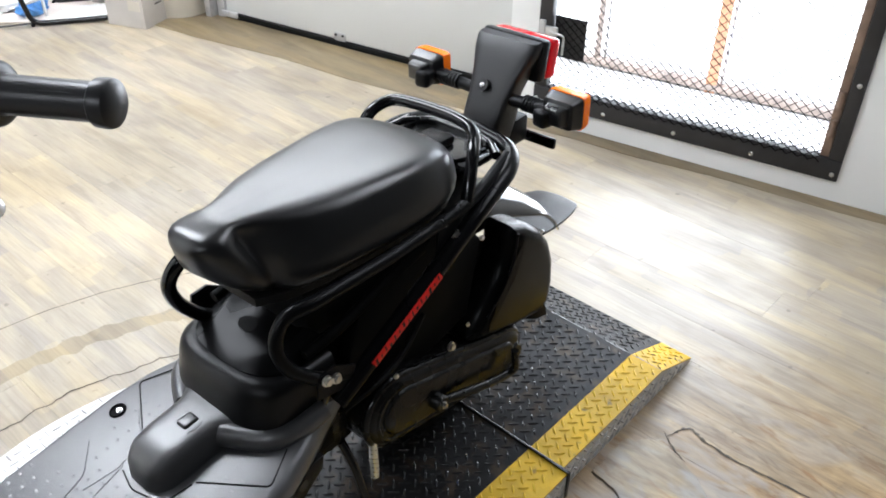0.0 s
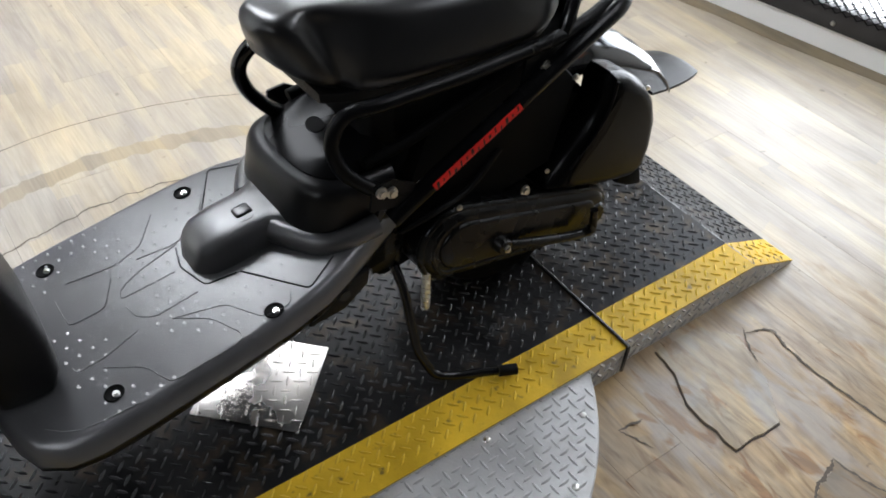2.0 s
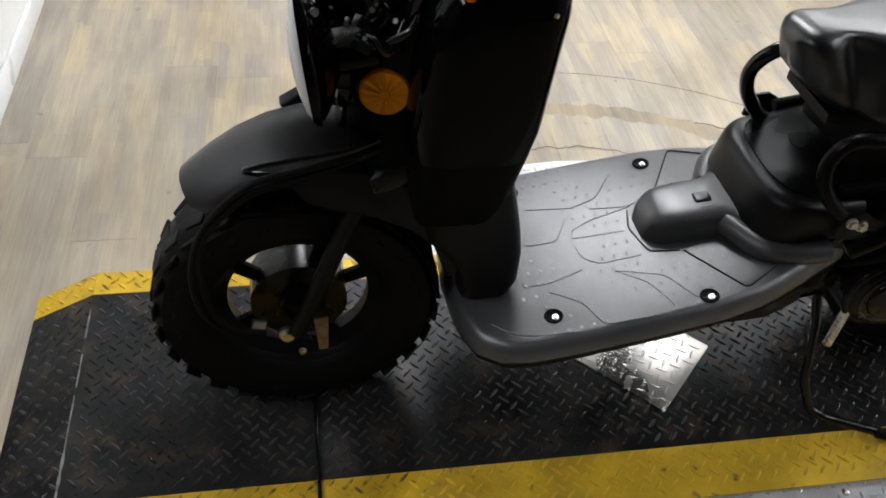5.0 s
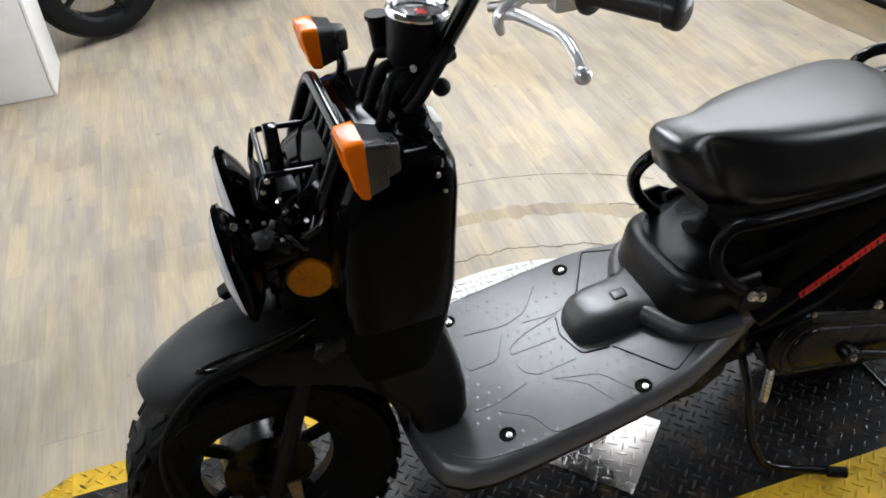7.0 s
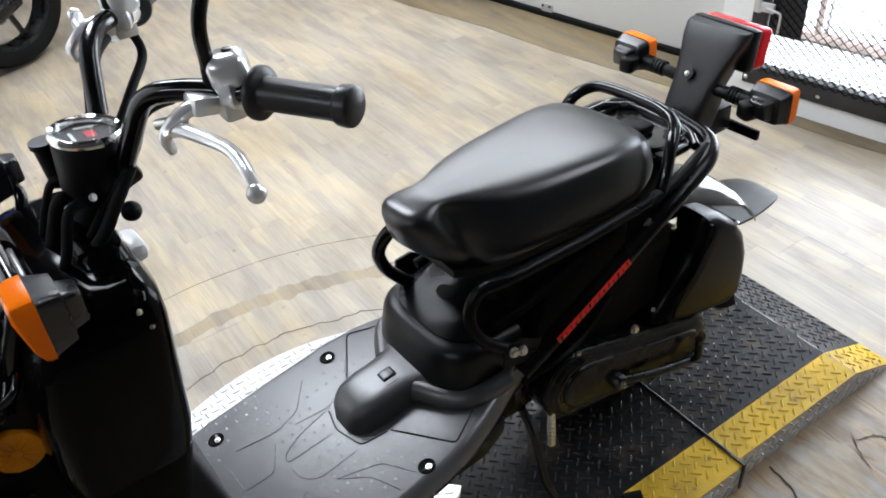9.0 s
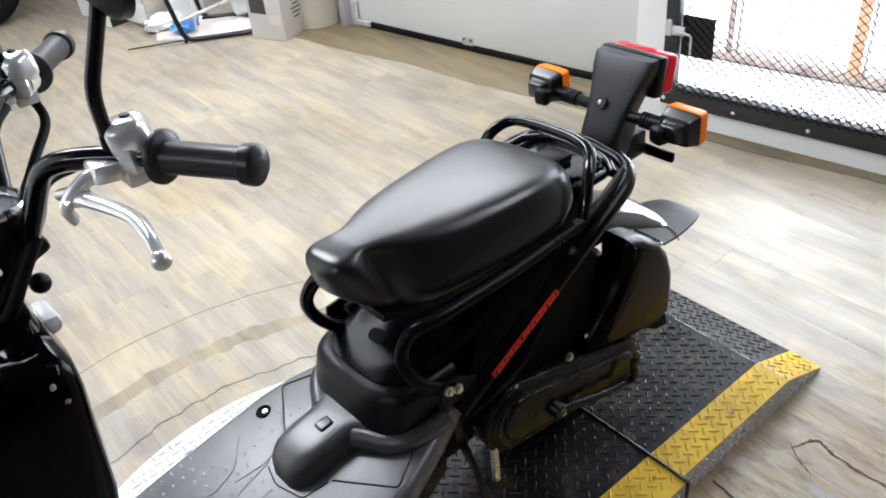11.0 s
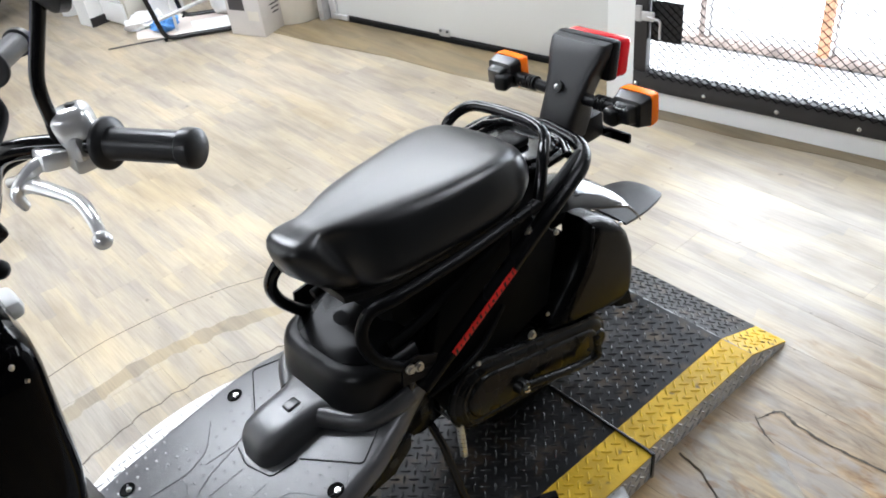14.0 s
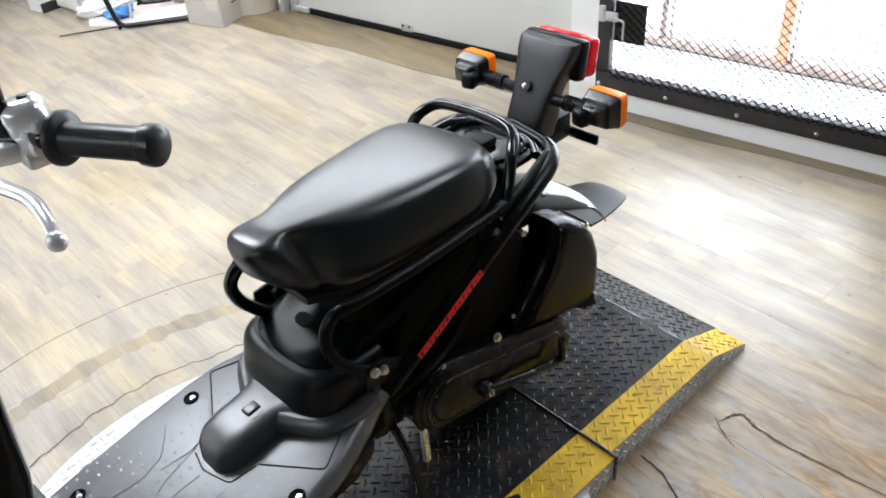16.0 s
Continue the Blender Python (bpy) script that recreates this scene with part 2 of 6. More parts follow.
    away.operation, away.inputs[1].default_value = "DISTANCE", (1.42, -0.42, 0.0)
    link(geo.outputs["Position"], away.inputs[0])
    near = N.new("ShaderNodeMapRange")
    near.inputs["From Min"].default_value, near.inputs["From Max"].default_value, near.inputs["To Min"].default_value, near.inputs["To Max"].default_value = 0.28, 0.85, 1.0, 0.0
    link(away.outputs["Value"], near.inputs["Value"])
    wear = noise_at(geo.outputs["Position"], (2.6, 1, 1), 5.0, 7, 1.2)
    wr = N.new("ShaderNodeMapRange")
    wr.inputs["From Min"].default_value, wr.inputs["From Max"].default_value, wr.inputs["To Max"].default_value = 0.18, 0.52, 0.95
    link(wear, wr.inputs["Value"])
    both = N.new("ShaderNodeMath")
    both.operation = "MULTIPLY"
    link(near.outputs[0], both.inputs[0])
    link(wr.outputs[0], both.inputs[1])
    if worn:
        base = mix("MULTIPLY", both.outputs[0], base, (0.92, 0.79, 0.62))
        streaks = noise_at(geo.outputs["Position"], (4, 1.0, 1), 6.0, 8, 2.2)      # rubbed grain, light and dark
        base = mix("MULTIPLY", near.outputs[0], base, ramp(streaks, [(0.34, (0.66, 0.55, 0.42)), (0.47, (0.97, 0.89, 0.76)), (0.62, (1.28, 1.18, 1.02))]))
        scuff, spread = noise_at(geo.outputs["Position"], (2.2, 1, 1), 3.6, 7, 0.8), N.new("ShaderNodeMapRange")   # grey scuffs and bare spots
        spread.inputs["From Min"].default_value, spread.inputs["From Max"].default_value, spread.inputs["To Max"].default_value = 0.50, 0.60, 0.55
        link(scuff, spread.inputs["Value"])
        base = mix("MIX", math_node("MULTIPLY", spread.outputs[0], near.outputs[0]), base, (0.36, 0.335, 0.30))
        brown = ramp(noise_at(geo.outputs["Position"], (3, 1, 1), 5.2, 6, 1.5), [(0.58, (1, 1, 1)), (0.66, (0.70, 0.52, 0.35))])
        base = mix("MULTIPLY", near.outputs[0], base, brown)
    base = mix("MULTIPLY", 1.0, base, tint)
    link(base, bs.inputs["Base Color"])
    rr = N.new("ShaderNodeMapRange")
    rr.inputs["From Min"].default_value, rr.inputs["From Max"].default_value = 0.3, 0.7
    rr.inputs["To Min"].default_value, rr.inputs["To Max"].default_value = rough + 0.14, rough - 0.07
    link(streak, rr.inputs["Value"])
    link(rr.outputs[0], bs.inputs["Roughness"])
    bp = N.new("ShaderNodeBump")
    bp.inputs["Strength"].default_value, bp.inputs["Distance"].default_value = 0.25, 0.0015
    link(fine, bp.inputs["Height"])
    link(bp.outputs[0], bs.inputs["Normal"])
    return m


def chips(m, colour, scale, lo, hi, amount=0.85, stretch=(1, 1, 1)):
    """Worn or dirty flecks of another colour over a material's own."""
    nt, N = m.node_tree, m.node_tree.nodes
    bs = N["Principled BSDF"]
    src = bs.inputs["Base Color"].links[0].from_socket
    tc, mp, nz, rg, mx = (N.new(k) for k in ("ShaderNodeTexCoord", "ShaderNodeMapping", "ShaderNodeTexNoise", "ShaderNodeMapRange", "ShaderNodeMix"))
    mp.inputs["Scale"].default_value = stretch
    nz.inputs["Scale"].default_value, nz.inputs["Detail"].default_value = scale, 6
    rg.inputs["From Min"].default_value, rg.inputs["From Max"].default_value, rg.inputs["To Max"].default_value = lo, hi, amount
    mx.data_type = "RGBA"
    nt.links.new(tc.outputs["Object"], mp.inputs["Vector"])
    nt.links.new(mp.outputs[0], nz.inputs["Vector"])
    nt.links.new(nz.outputs["Fac"], rg.inputs["Value"])
    nt.links.new(rg.outputs[0], mx.inputs["Factor"])
    nt.links.new(src, mx.inputs[6])
    mx.inputs[7].default_value = (*colour, 1)
    nt.links.new(mx.outputs[2], bs.inputs["Base Color"])
    return m


M_plank = plank_mat("washed_oak_vinyl", (1.01, 1.0, 1.03))
M_lifted = plank_mat("lifted_vinyl", (0.98, 1.04, 1.12), 0.36)
# old flooring, and the brown reflection painted along the wall
M_old = plank_mat("old_vinyl_and_brown_reflection", (0.52, 0.46, 0.35), 0.42)
M_ring = plank_mat("worn_floor_ring", (0.76, 0.72, 0.66), 0.5)
M_bare = plank_mat("dusty_underfloor", (0.60, 0.58, 0.56), 0.5)
M_grip = mat("black_grip_rubber", (0.022, 0.022, 0.023), 0.38, var=0.2, bump=0.06, bump_scale=500, spec=0.4)
# dirt in joints and cracks, and the painted shadow round the lifted plank
M_seam = mat("floor_dirt_and_shadow", (0.10, 0.08, 0.06), 0.8, bump=0.2)
M_wall = mat("white_wall_paint", (0.84, 0.84, 0.82), 0.6, var=0.04, scale=2.5, bump=0.08, bump_scale=90)
M_door = mat("garage_door_paint", (0.66, 0.66, 0.63), 0.45, var=0.03, scale=1.5, bump=0.12, bump_scale=120)
# unseen ceiling and walls, dark so that black plastic reflects little
M_ceil = mat("dark_unseen_ceiling", (0.05, 0.05, 0.052), 0.8)
M_back = mat("dark_unseen_wall", (0.06, 0.06, 0.062), 0.7, var=0.1, scale=3)
M_blackgloss = mat("black_gloss_plastic", (0.002, 0.002, 0.0022), 0.08, var=0.2, bump=0.0, rvar=0.03, coat=0.04, spec=0.08)
M_black = mat("black_grained_plastic", (0.0045, 0.0045, 0.005), 0.38, var=0.2, bump=0.25, bump_scale=600, rvar=0.06, spec=0.17)
M_grey = mat("charcoal_floor_plastic", (0.075, 0.075, 0.078), 0.30, var=0.15, scale=14, bump=0.2, bump_scale=700, rvar=0.015, spec=0.95)
M_tunnel = mat("dark_charcoal_plastic", (0.052, 0.052, 0.054), 0.30, var=0.15, scale=14, bump=0.2, bump_scale=700, rvar=0.015, spec=1.0)
M_fender = mat("matt_fender_plastic", (0.010, 0.010, 0.0107), 0.42, var=0.15, scale=12, bump=0.25, bump_scale=600, rvar=0.06, spec=0.55)
M_satin = mat("black_satin_plastic", (0.0035, 0.0035, 0.004), 0.30, var=0.2, bump=0.15, bump_scale=500, rvar=0.05, spec=0.13)
M_seat = mat("black_seat_vinyl", (0.006, 0.006, 0.0063), 0.32, var=0.15, bump=0.1, bump_scale=400, rvar=0.02, spec=0.8)
M_rubber = mat("black_rubber", (0.0045, 0.0045, 0.0045), 0.62, var=0.25, bump=0.3, bump_scale=180, spec=0.14)
M_inner = mat("matt_black_inner_plastic", (0.003, 0.003, 0.003), 0.6, var=0.3, bump=0.2, bump_scale=300, spec=0.06)
M_guard = mat("gloss_black_mudguard", (0.004, 0.004, 0.004), 0.16, var=0.2, bump=0.0, rvar=0.03, spec=1.0, coat=0.6)
M_airbox = mat("matt_air_box_plastic", (0.003, 0.003, 0.003), 0.22, var=0.2, bump=0.1, bump_scale=500, rvar=0.04, spec=0.10)
M_signal = mat("semi_gloss_black_plastic", (0.006, 0.006, 0.0065), 0.30, var=0.2, bump=0.12, bump_scale=500, rvar=0.05, spec=0.75)
M_riser = mat("satin_black_riser_plastic", (0.005, 0.005, 0.0055), 0.33, var=0.2, bump=0.15, bump_scale=500, rvar=0.05, spec=0.3)
M_lid = mat("glossy_lid_plastic", (0.004, 0.004, 0.0043), 0.24, var=0.2, bump=0.0, rvar=0.03, spec=0.07)
M_tube = mat("black_frame_enamel", (0.003, 0.003, 0.0033), 0.24, var=0.2, bump=0.05, spec=0.16)
M_steelblack = mat("black_painted_steel", (0.004, 0.004, 0.0045), 0.18, var=0.2, bump=0.06, coat=0.3, spec=0.3)
M_cast = mat("black_cast_alloy", (0.0045, 0.0045, 0.0045), 0.28, metal=0.0, spec=0.26, var=0.3, scale=20, bump=0.1, bump_scale=300)
M_alu = mat("polished_aluminium", (0.72, 0.72, 0.71), 0.22, metal=1.0, var=0.1, bump=0.05)
M_alloy = mat("pale_cast_alloy", (0.93, 0.93, 0.92), 0.17, metal=0.5, spec=1.0, var=0.1, bump=0.08)
M_chrome = mat("chrome", (0.85, 0.85, 0.85), 0.08, metal=1.0, var=0.05, bump=0.0, rvar=0.03)
M_bolt = mat("zinc_bolt", (0.62, 0.61, 0.58), 0.3, metal=1.0, var=0.15, bump=0.1)
M_rust = mat("rusty_zinc", (0.38, 0.30, 0.2), 0.5, metal=0.7, var=0.4, scale=60, bump=0.3)
M_plate = mat("bare_tread_plate", (0.56, 0.555, 0.55), 0.44, metal=0.45, var=0.2, scale=5, bump=0.25, bump_scale=160, rvar=0.12)
M_side = mat("bare_side_plate", (0.66, 0.65, 0.63), 0.42, metal=0.15, var=0.25, scale=6, bump=0.25, bump_scale=160, rvar=0.12)
M_deck = mat("worn_black_tread_plate", (0.017, 0.017, 0.0175), 0.32, metal=0.0, spec=0.13, var=0.5, scale=7, bump=0.3, bump_scale=140, rvar=0.06)
M_lug = mat("worn_black_tread_lugs", (0.033, 0.033, 0.034), 0.26, metal=0.1, spec=0.5, var=0.8, scale=9, bump=0.2, rvar=0.1)
M_worn = mat("rubbed_grey_metal", (0.20, 0.20, 0.20), 0.4, metal=0.3, var=0.5, scale=40, bump=0.2)
M_yellow = mat("yellow_floor_paint", (0.66, 0.42, 0.02), 0.5, spec=0.25, var=0.28, scale=9, bump=0.3, bump_scale=130, rvar=0.1)
chips(M_yellow, (0.05, 0.045, 0.03), 38, 0.62, 0.70, 0.75)
chips(M_yellow, (0.30, 0.20, 0.03), 7, 0.5, 0.7, 0.5)
M_yellow_lug = mat("yellow_painted_lugs", (0.74, 0.49, 0.03), 0.4, spec=0.35, var=0.35, scale=9, bump=0.2, rvar=0.1)
chips(M_yellow_lug, (0.06, 0.05, 0.03), 30, 0.53, 0.62, 0.8)
chips(M_deck, (0.075, 0.055, 0.035), 22, 0.52, 0.70, 0.7)
chips(M_plate, (0.22, 0.20, 0.17), 16, 0.55, 0.75, 0.5)
M_bright = mat("bright_new_tread_plate", (0.60, 0.57, 0.54), 0.3, metal=1.0, var=0.3, bump=0.12)
M_orange = lens_mat("orange_lens", (1.0, 0.20, 0.002), 0.16, 0.0)
M_amber = lens_mat("amber_reflector", (1.0, 0.36, 0.005), 0.15, 0.0)
M_red = lens_mat("red_lens", (0.70, 0.012, 0.02), 0.15, 0.0)
M_decal = mat("red_decal", (0.75, 0.02, 0.015), 0.45, var=0.1, bump=0.0)
M_decal2 = mat("dark_decal_bars", (0.012, 0.006, 0.006), 0.4, var=0.1, bump=0.0)
M_mesh = mat("black_expanded_metal", (0.008, 0.008, 0.008), 0.75, metal=0.0, spec=0.06, var=0.3, scale=30, bump=0.2)
M_angle = mat("black_angle_iron", (0.022, 0.021, 0.022), 0.5, var=0.4, scale=10, bump=0.3)
M_brown = mat("rusted_post", (0.23, 0.155, 0.11), 0.6, var=0.4, scale=14, bump=0.3)
M_out_orange = mat("orange_rack_paint", (0.72, 0.36, 0.20), 0.5)
M_ledge = mat("faded_brown_paint", (0.42, 0.34, 0.30), 0.6, var=0.4, scale=14)
M_concrete = mat("pale_concrete", (0.55, 0.55, 0.55), 0.8, var=0.12, scale=3, bump=0.3)
M_card = mat("grey_cardboard", (0.56, 0.53, 0.50), 0.7, var=0.08, scale=6)
M_print = mat("dark_print", (0.05, 0.045, 0.045), 0.5)
M_cream = mat("cream_enamel", (0.62, 0.58, 0.5), 0.4, var=0.06)
M_white = mat("white_plastic", (0.75, 0.75, 0.74), 0.35, var=0.05)
M_bluecloth = mat("blue_cloth", (0.10, 0.28, 0.62), 0.8, var=0.3, scale=30, bump=0.5, bump_scale=60)
M_bluepaint = mat("blue_paint", (0.015, 0.03, 0.30), 0.2, var=0.1, bump=0.0, coat=0.5)
M_peach = mat("bare_board", (0.70, 0.62, 0.56), 0.6, var=0.12, scale=5)
M_socket = mat("satin_lamp_socket", (0.12, 0.12, 0.125), 0.28, metal=0.4, var=0.2, bump=0.05)
M_face = mat("dial_face", (0.006, 0.006, 0.006), 0.4, bump=0.0)
M_needle = mat("red_dial_mark", (0.65, 0.03, 0.02), 0.4, bump=0.0)
M_sticker = mat("white_sticker", (0.75, 0.75, 0.74), 0.5, bump=0.0)

# ---- setting ----
W_A, W_B = 2.96, 3.153                      # faces of the mesh-door wall and of the garage door
Y0, Y1, X0 = -3.2, 5.4, -3.4
D_L, D_R, D_B, D_T = 0.655, -0.485, 0.078, 2.12   # mesh door's frame: ends along the wall, bottom, top


def slab(name, lo, hi, material, parent=None, bevel=0.0, m=ROOM, label=""):
    size = [b - a for a, b in zip(lo, hi)]
    ob = part(name, box(size, [(a + b) / 2 for a, b in zip(lo, hi)], bevel), material, parent, label)
    if parent is None:
        ob.matrix_world = m
    return ob


floor = part("floor", box((W_B + 0.15 - X0 + 0.15, Y1 - Y0 + 0.3, 0.1), ((W_B + X0) / 2, (Y1 + Y0) / 2, -0.056), rot=(0, 0, 0)), M_seam)
floor.data.transform(ROOM)
tagged(floor, "pale washed oak vinyl plank floor, worn and cracked", "floor", kind="structure")

wall_east = thing("wall_east", ROOM, "white painted wall round the mesh door", "wall", kind="structure")
slab("wall_panel", (W_A, Y0, 0), (W_A + 0.2, D_R, CEIL), M_wall, wall_east)
slab("wall_panel", (W_A, D_L, 0), (W_A + 0.2, 0.775, CEIL), M_wall, wall_east)
slab("wall_panel", (W_A, D_R, D_T), (W_A + 0.2, D_L, CEIL), M_wall, wall_east)
slab("door_sill", (W_A, D_R, 0), (W_A + 0.2, D_L, D_B), M_wall, wall_east)
tagged(slab("wall_garage", (W_B, 0.779, 2.3), (W_B + 0.15, Y1, CEIL), M_wall), "white wall above the garage door", "wall", kind="structure")
tagged(slab("wall_corner", (W_B, 2.56, 0), (W_B + 0.15, Y1, 2.296), M_wall), "white wall beside the garage door", "wall", kind="structure")
tagged(slab("wall_partition", (2.45, 3.78, 0), (W_B - 0.004, 3.9, CEIL), M_wall), "white partition wall in the back corner", "wall", kind="structure")
tagged(slab("baseboard", (2.45, 3.766, 0), (W_B - 0.004, 3.778, 0.05), M_angle), "black rubber baseboard strip", "baseboard", kind="structure")
# out-of-view walls and ceiling, added dark to hold reflections down
tagged(slab("unseen_wall_north", (X0, Y1, 0), (W_B + 0.15, Y1 + 0.15, CEIL), M_back), "unseen dark grey back wall, added to darken reflections", "wall", kind="structure")
tagged(slab("unseen_wall_south", (X0, Y0 - 0.15, 0), (W_B + 0.15, Y0, CEIL), M_back), "unseen dark grey wall, added to darken reflections", "wall", kind="structure")
tagged(slab("unseen_wall_west", (X0 - 0.15, Y0 - 0.15, 0), (X0, Y1 + 0.15, CEIL), M_back), "unseen dark grey wall, added to darken reflections", "wall", kind="structure")
tagged(slab("ceiling", (X0 - 0.15, Y0 - 0.15, CEIL), (W_B + 0.152, Y1 + 0.15, CEIL + 0.12), M_ceil), "unseen ceiling, made dark to keep reflections low", "ceiling", kind="structure")

# garage door, its sections, seal and brackets
gd = thing("garage_door", ROOM, "closed white sectional garage door with a black bottom seal", "garage door")
for i in range(4):
    slab("door_section", (W_B, 0.78, 0.03 + 0.565 * i), (W_B + 0.05, 2.54, 0.59 + 0.565 * i), M_door, gd, 0.004)
slab("bottom_seal", (W_B - 0.012, 0.78, 0.0), (W_B + 0.04, 2.535, 0.028), M_rubber, gd, 0.006, label="black rubber seal")
for yy in (0.83, 1.765):
    br = part("bracket", box((0.006, 0.065, 0.042), (W_B - 0.004, yy, 0.045), 0.002), M_plate, gd, "galvanised bracket")
    part("bolt", rod((W_B - 0.006, yy - 0.02, 0.055), (W_B - 0.013, yy - 0.02, 0.055), 0.006, rod((W_B - 0.006, yy + 0.02, 0.055), (W_B - 0.013, yy + 0.02, 0.055), 0.006)), M_angle, br)
slab("corner_bracket", (W_B - 0.02, 2.49, 0.0), (W_B - 0.002, 2.535, 0.13), M_plate, gd, 0.003, label="galvanised corner bracket")
slab("roller_arm", (W_B - 0.03, 2.40, 0.012), (W_B - 0.014, 2.5, 0.04), M_plate, gd, 0.003)
tr = thing("door_track", ROOM, "galvanised vertical garage door track", "door track")
slab("track", (W_B - 0.06, 2.545, 0.0), (W_B - 0.004, 2.55, 2.29), M_plate, tr)
slab("track_lip", (W_B - 0.06, 2.551, 0.0), (W_B - 0.056, 2.58, 2.29), M_plate, tr)

# mesh security door
md = thing("mesh_door", ROOM, "black steel security door of expanded metal with a latch", "door")
fx0, fx1 = W_A - 0.012, W_A + 0.03
slab("frame_rail", (fx0, D_R, D_B), (fx1, D_L, D_B + 0.075), M_angle, md, 0.003)
slab("frame_rail", (fx0, D_R, D_T - 0.075), (fx1, D_L, D_T), M_angle, md, 0.003)
slab("frame_stile", (fx0, D_L - 0.052, D_B + 0.077), (fx1, D_L, D_T - 0.077), M_angle, md, 0.003)
slab("frame_stile", (fx0, D_R, D_B + 0.077), (fx1, D_R + 0.045, D_T - 0.077), M_angle, md, 0.003)
slab("hinge_stile", (fx0 + 0.012, D_R + 0.047, D_B + 0.077), (fx1, D_R + 0.075, D_T - 0.077), M_brown, md, 0.003, label="brown rusted inner post")
for zz in (0.26, 0.36, 1.1, 1.8):
    part("hinge", rod((fx0 + 0.008, D_R + 0.06, zz - 0.03), (fx0 + 0.008, D_R + 0.06, zz + 0.03), 0.009), M_brown, md)
for yy in (0.64, 0.36, 0.085, -0.195, -0.465):
    part("bolt", ball((fx0 - 0.001, yy, D_B + 0.024), 0.0085, scale=(0.6, 1, 1), n=6), M_bolt, md, "round zinc bolt head")
for zz in (0.42, 0.9, 1.4):
    part("bolt", ball((fx0 - 0.001, D_R + 0.02, zz), 0.0085, scale=(0.6, 1, 1), n=6), M_bolt, md)
    part("bolt", ball((fx0 - 0.001, D_L - 0.012, zz - 0.06), 0.0085, scale=(0.6, 1, 1), n=6), M_bolt, md)
slab("latch_plate", (W_A + 0.016, 0.475, 0.275), (W_A + 0.020, 0.60, 0.43), M_angle, md, label="black latch cover plate")
latch = part("latch", box((0.012, 0.05, 0.035), (W_A - 0.014, 0.60, 0.378), 0.003), M_plate, md, "steel slide latch")
part("latch_handle", tube(fillet([(W_A - 0.024, 0.60, 0.378), (W_A - 0.024, 0.545, 0.372), (W_A - 0.024, 0.545, 0.30)], 0.012), 0.0045), M_plate, latch)
part("latch_keeper", box((0.014, 0.025, 0.06), (W_A - 0.015, 0.637, 0.385), 0.003), M_plate, latch)


def expanded_metal(y0, y1, z0, z1, x, dw=0.0360, dh=0.0150, r=0.0012):
    """Rows of zigzag strands that touch at their peaks."""
    V, F = [], []
    nrow, ncol = int((z1 - z0) / dh), int((y1 - y0) / (dw / 2))
    for k in range(nrow):
        for i in range(ncol + 1):
            y = y0 + i * dw / 2
            z = z0 + k * dh + (dh / 2 if (i + k) % 2 else -dh / 2) * 0.96 + dh / 2
            b = len(V)
            xx = x + (0.002 if (i + k) % 2 else -0.002)
            V += [(xx - 0.0022, y, z - r), (xx - 0.0022, y, z + r), (xx + 0.0022, y, z + r), (xx + 0.0022, y, z - r)]
            if i:
                a = b - 4
                F += [(a + j, a + (j + 1) % 4, b + (j + 1) % 4, b + j) for j in range(4)]
    me = bpy.data.meshes.new("wire_mesh")
    me.from_pydata(V, [], F)
    me.materials.append(M_mesh)
    return new("wire_mesh", me)


wm = expanded_metal(D_R + 0.07, D_L - 0.045, D_B + 0.065, D_T - 0.07, W_A + 0.012)
wm.parent = md
wm["label"], wm["kind"] = "black diamond expanded metal", "stuff"
# a folded selvage of mesh along the bottom rail
sv = expanded_metal(D_R + 0.07, D_L - 0.045, D_B + 0.060, D_B + 0.108, W_A - 0.0155, 0.0360, 0.0115, 0.0014)
sv.parent = md
sv["kind"] = "stuff"

# outside the mesh door
ground = part("ground", box((60, 60, 0.1), (33.165, 0, -0.038)), M_concrete)
ground.matrix_world = ROOM
tagged(ground, "pale sunlit concrete outside the door", "ground", kind="structure")
# emissive sheet added behind the rack in place of the daylight outside
backdrop = part("backdrop", box((0.1, 16, 1.9), (3.85, 0, 0.85)), glow("daylight_sheet_glow", (1.0, 1.0, 1.0), 1.7))
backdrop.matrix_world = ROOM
tagged(backdrop, "glowing white sheet standing in for daylight outside", "backdrop", kind="structure")
rk = thing("pallet_rack", ROOM, "orange steel pallet rack standing outside the mesh door", "rack")
part("upright", box((0.04, 0.042, 2.4), (3.6, 0.135, 1.18), 0.003), M_out_orange, rk)
part("upright", box((0.03, 0.02, 2.4), (3.6, 0.66, 1.18), 0.003), M_ledge, rk, "faded narrow upright")
part("beam", box((0.05, 1.5, 0.03), (3.6, 0.1, 0.034), 0.003), M_ledge, rk, "brown painted bottom beam")
part("brace", box((0.012, 0.012, 2.2), (3.62, 0.10, 1.12), 0.002), M_plate, rk)
part("brace", box((0.012, 0.012, 2.2), (3.62, 0.63, 1.12), 0.002), M_plate, rk)

# housings and diffusers for the added, unseen ceiling tubes
for i, (tx, ty, ln, wd, watt) in enumerate(TUBES):
    fit_ = thing("added_ceiling_light", ROOM @ pose(tx, ty, CEIL), "long white ceiling fitting, lit, added out of view", "ceiling light", "ceiling tube lights")
    part("housing", box((wd + 0.02, ln + 0.05, 0.08), (0, 0, -0.042), 0.006), M_white, fit_)
    part("diffuser", box((wd - 0.02, ln, 0.03), (0, 0, -0.098), 0.008), glow("lit_tube", (1, 0.97, 0.92), 3.0) if i == 0 else bpy.data.materials["lit_tube"], fit_)

# ---- turntable and platform ----
P = 0.08
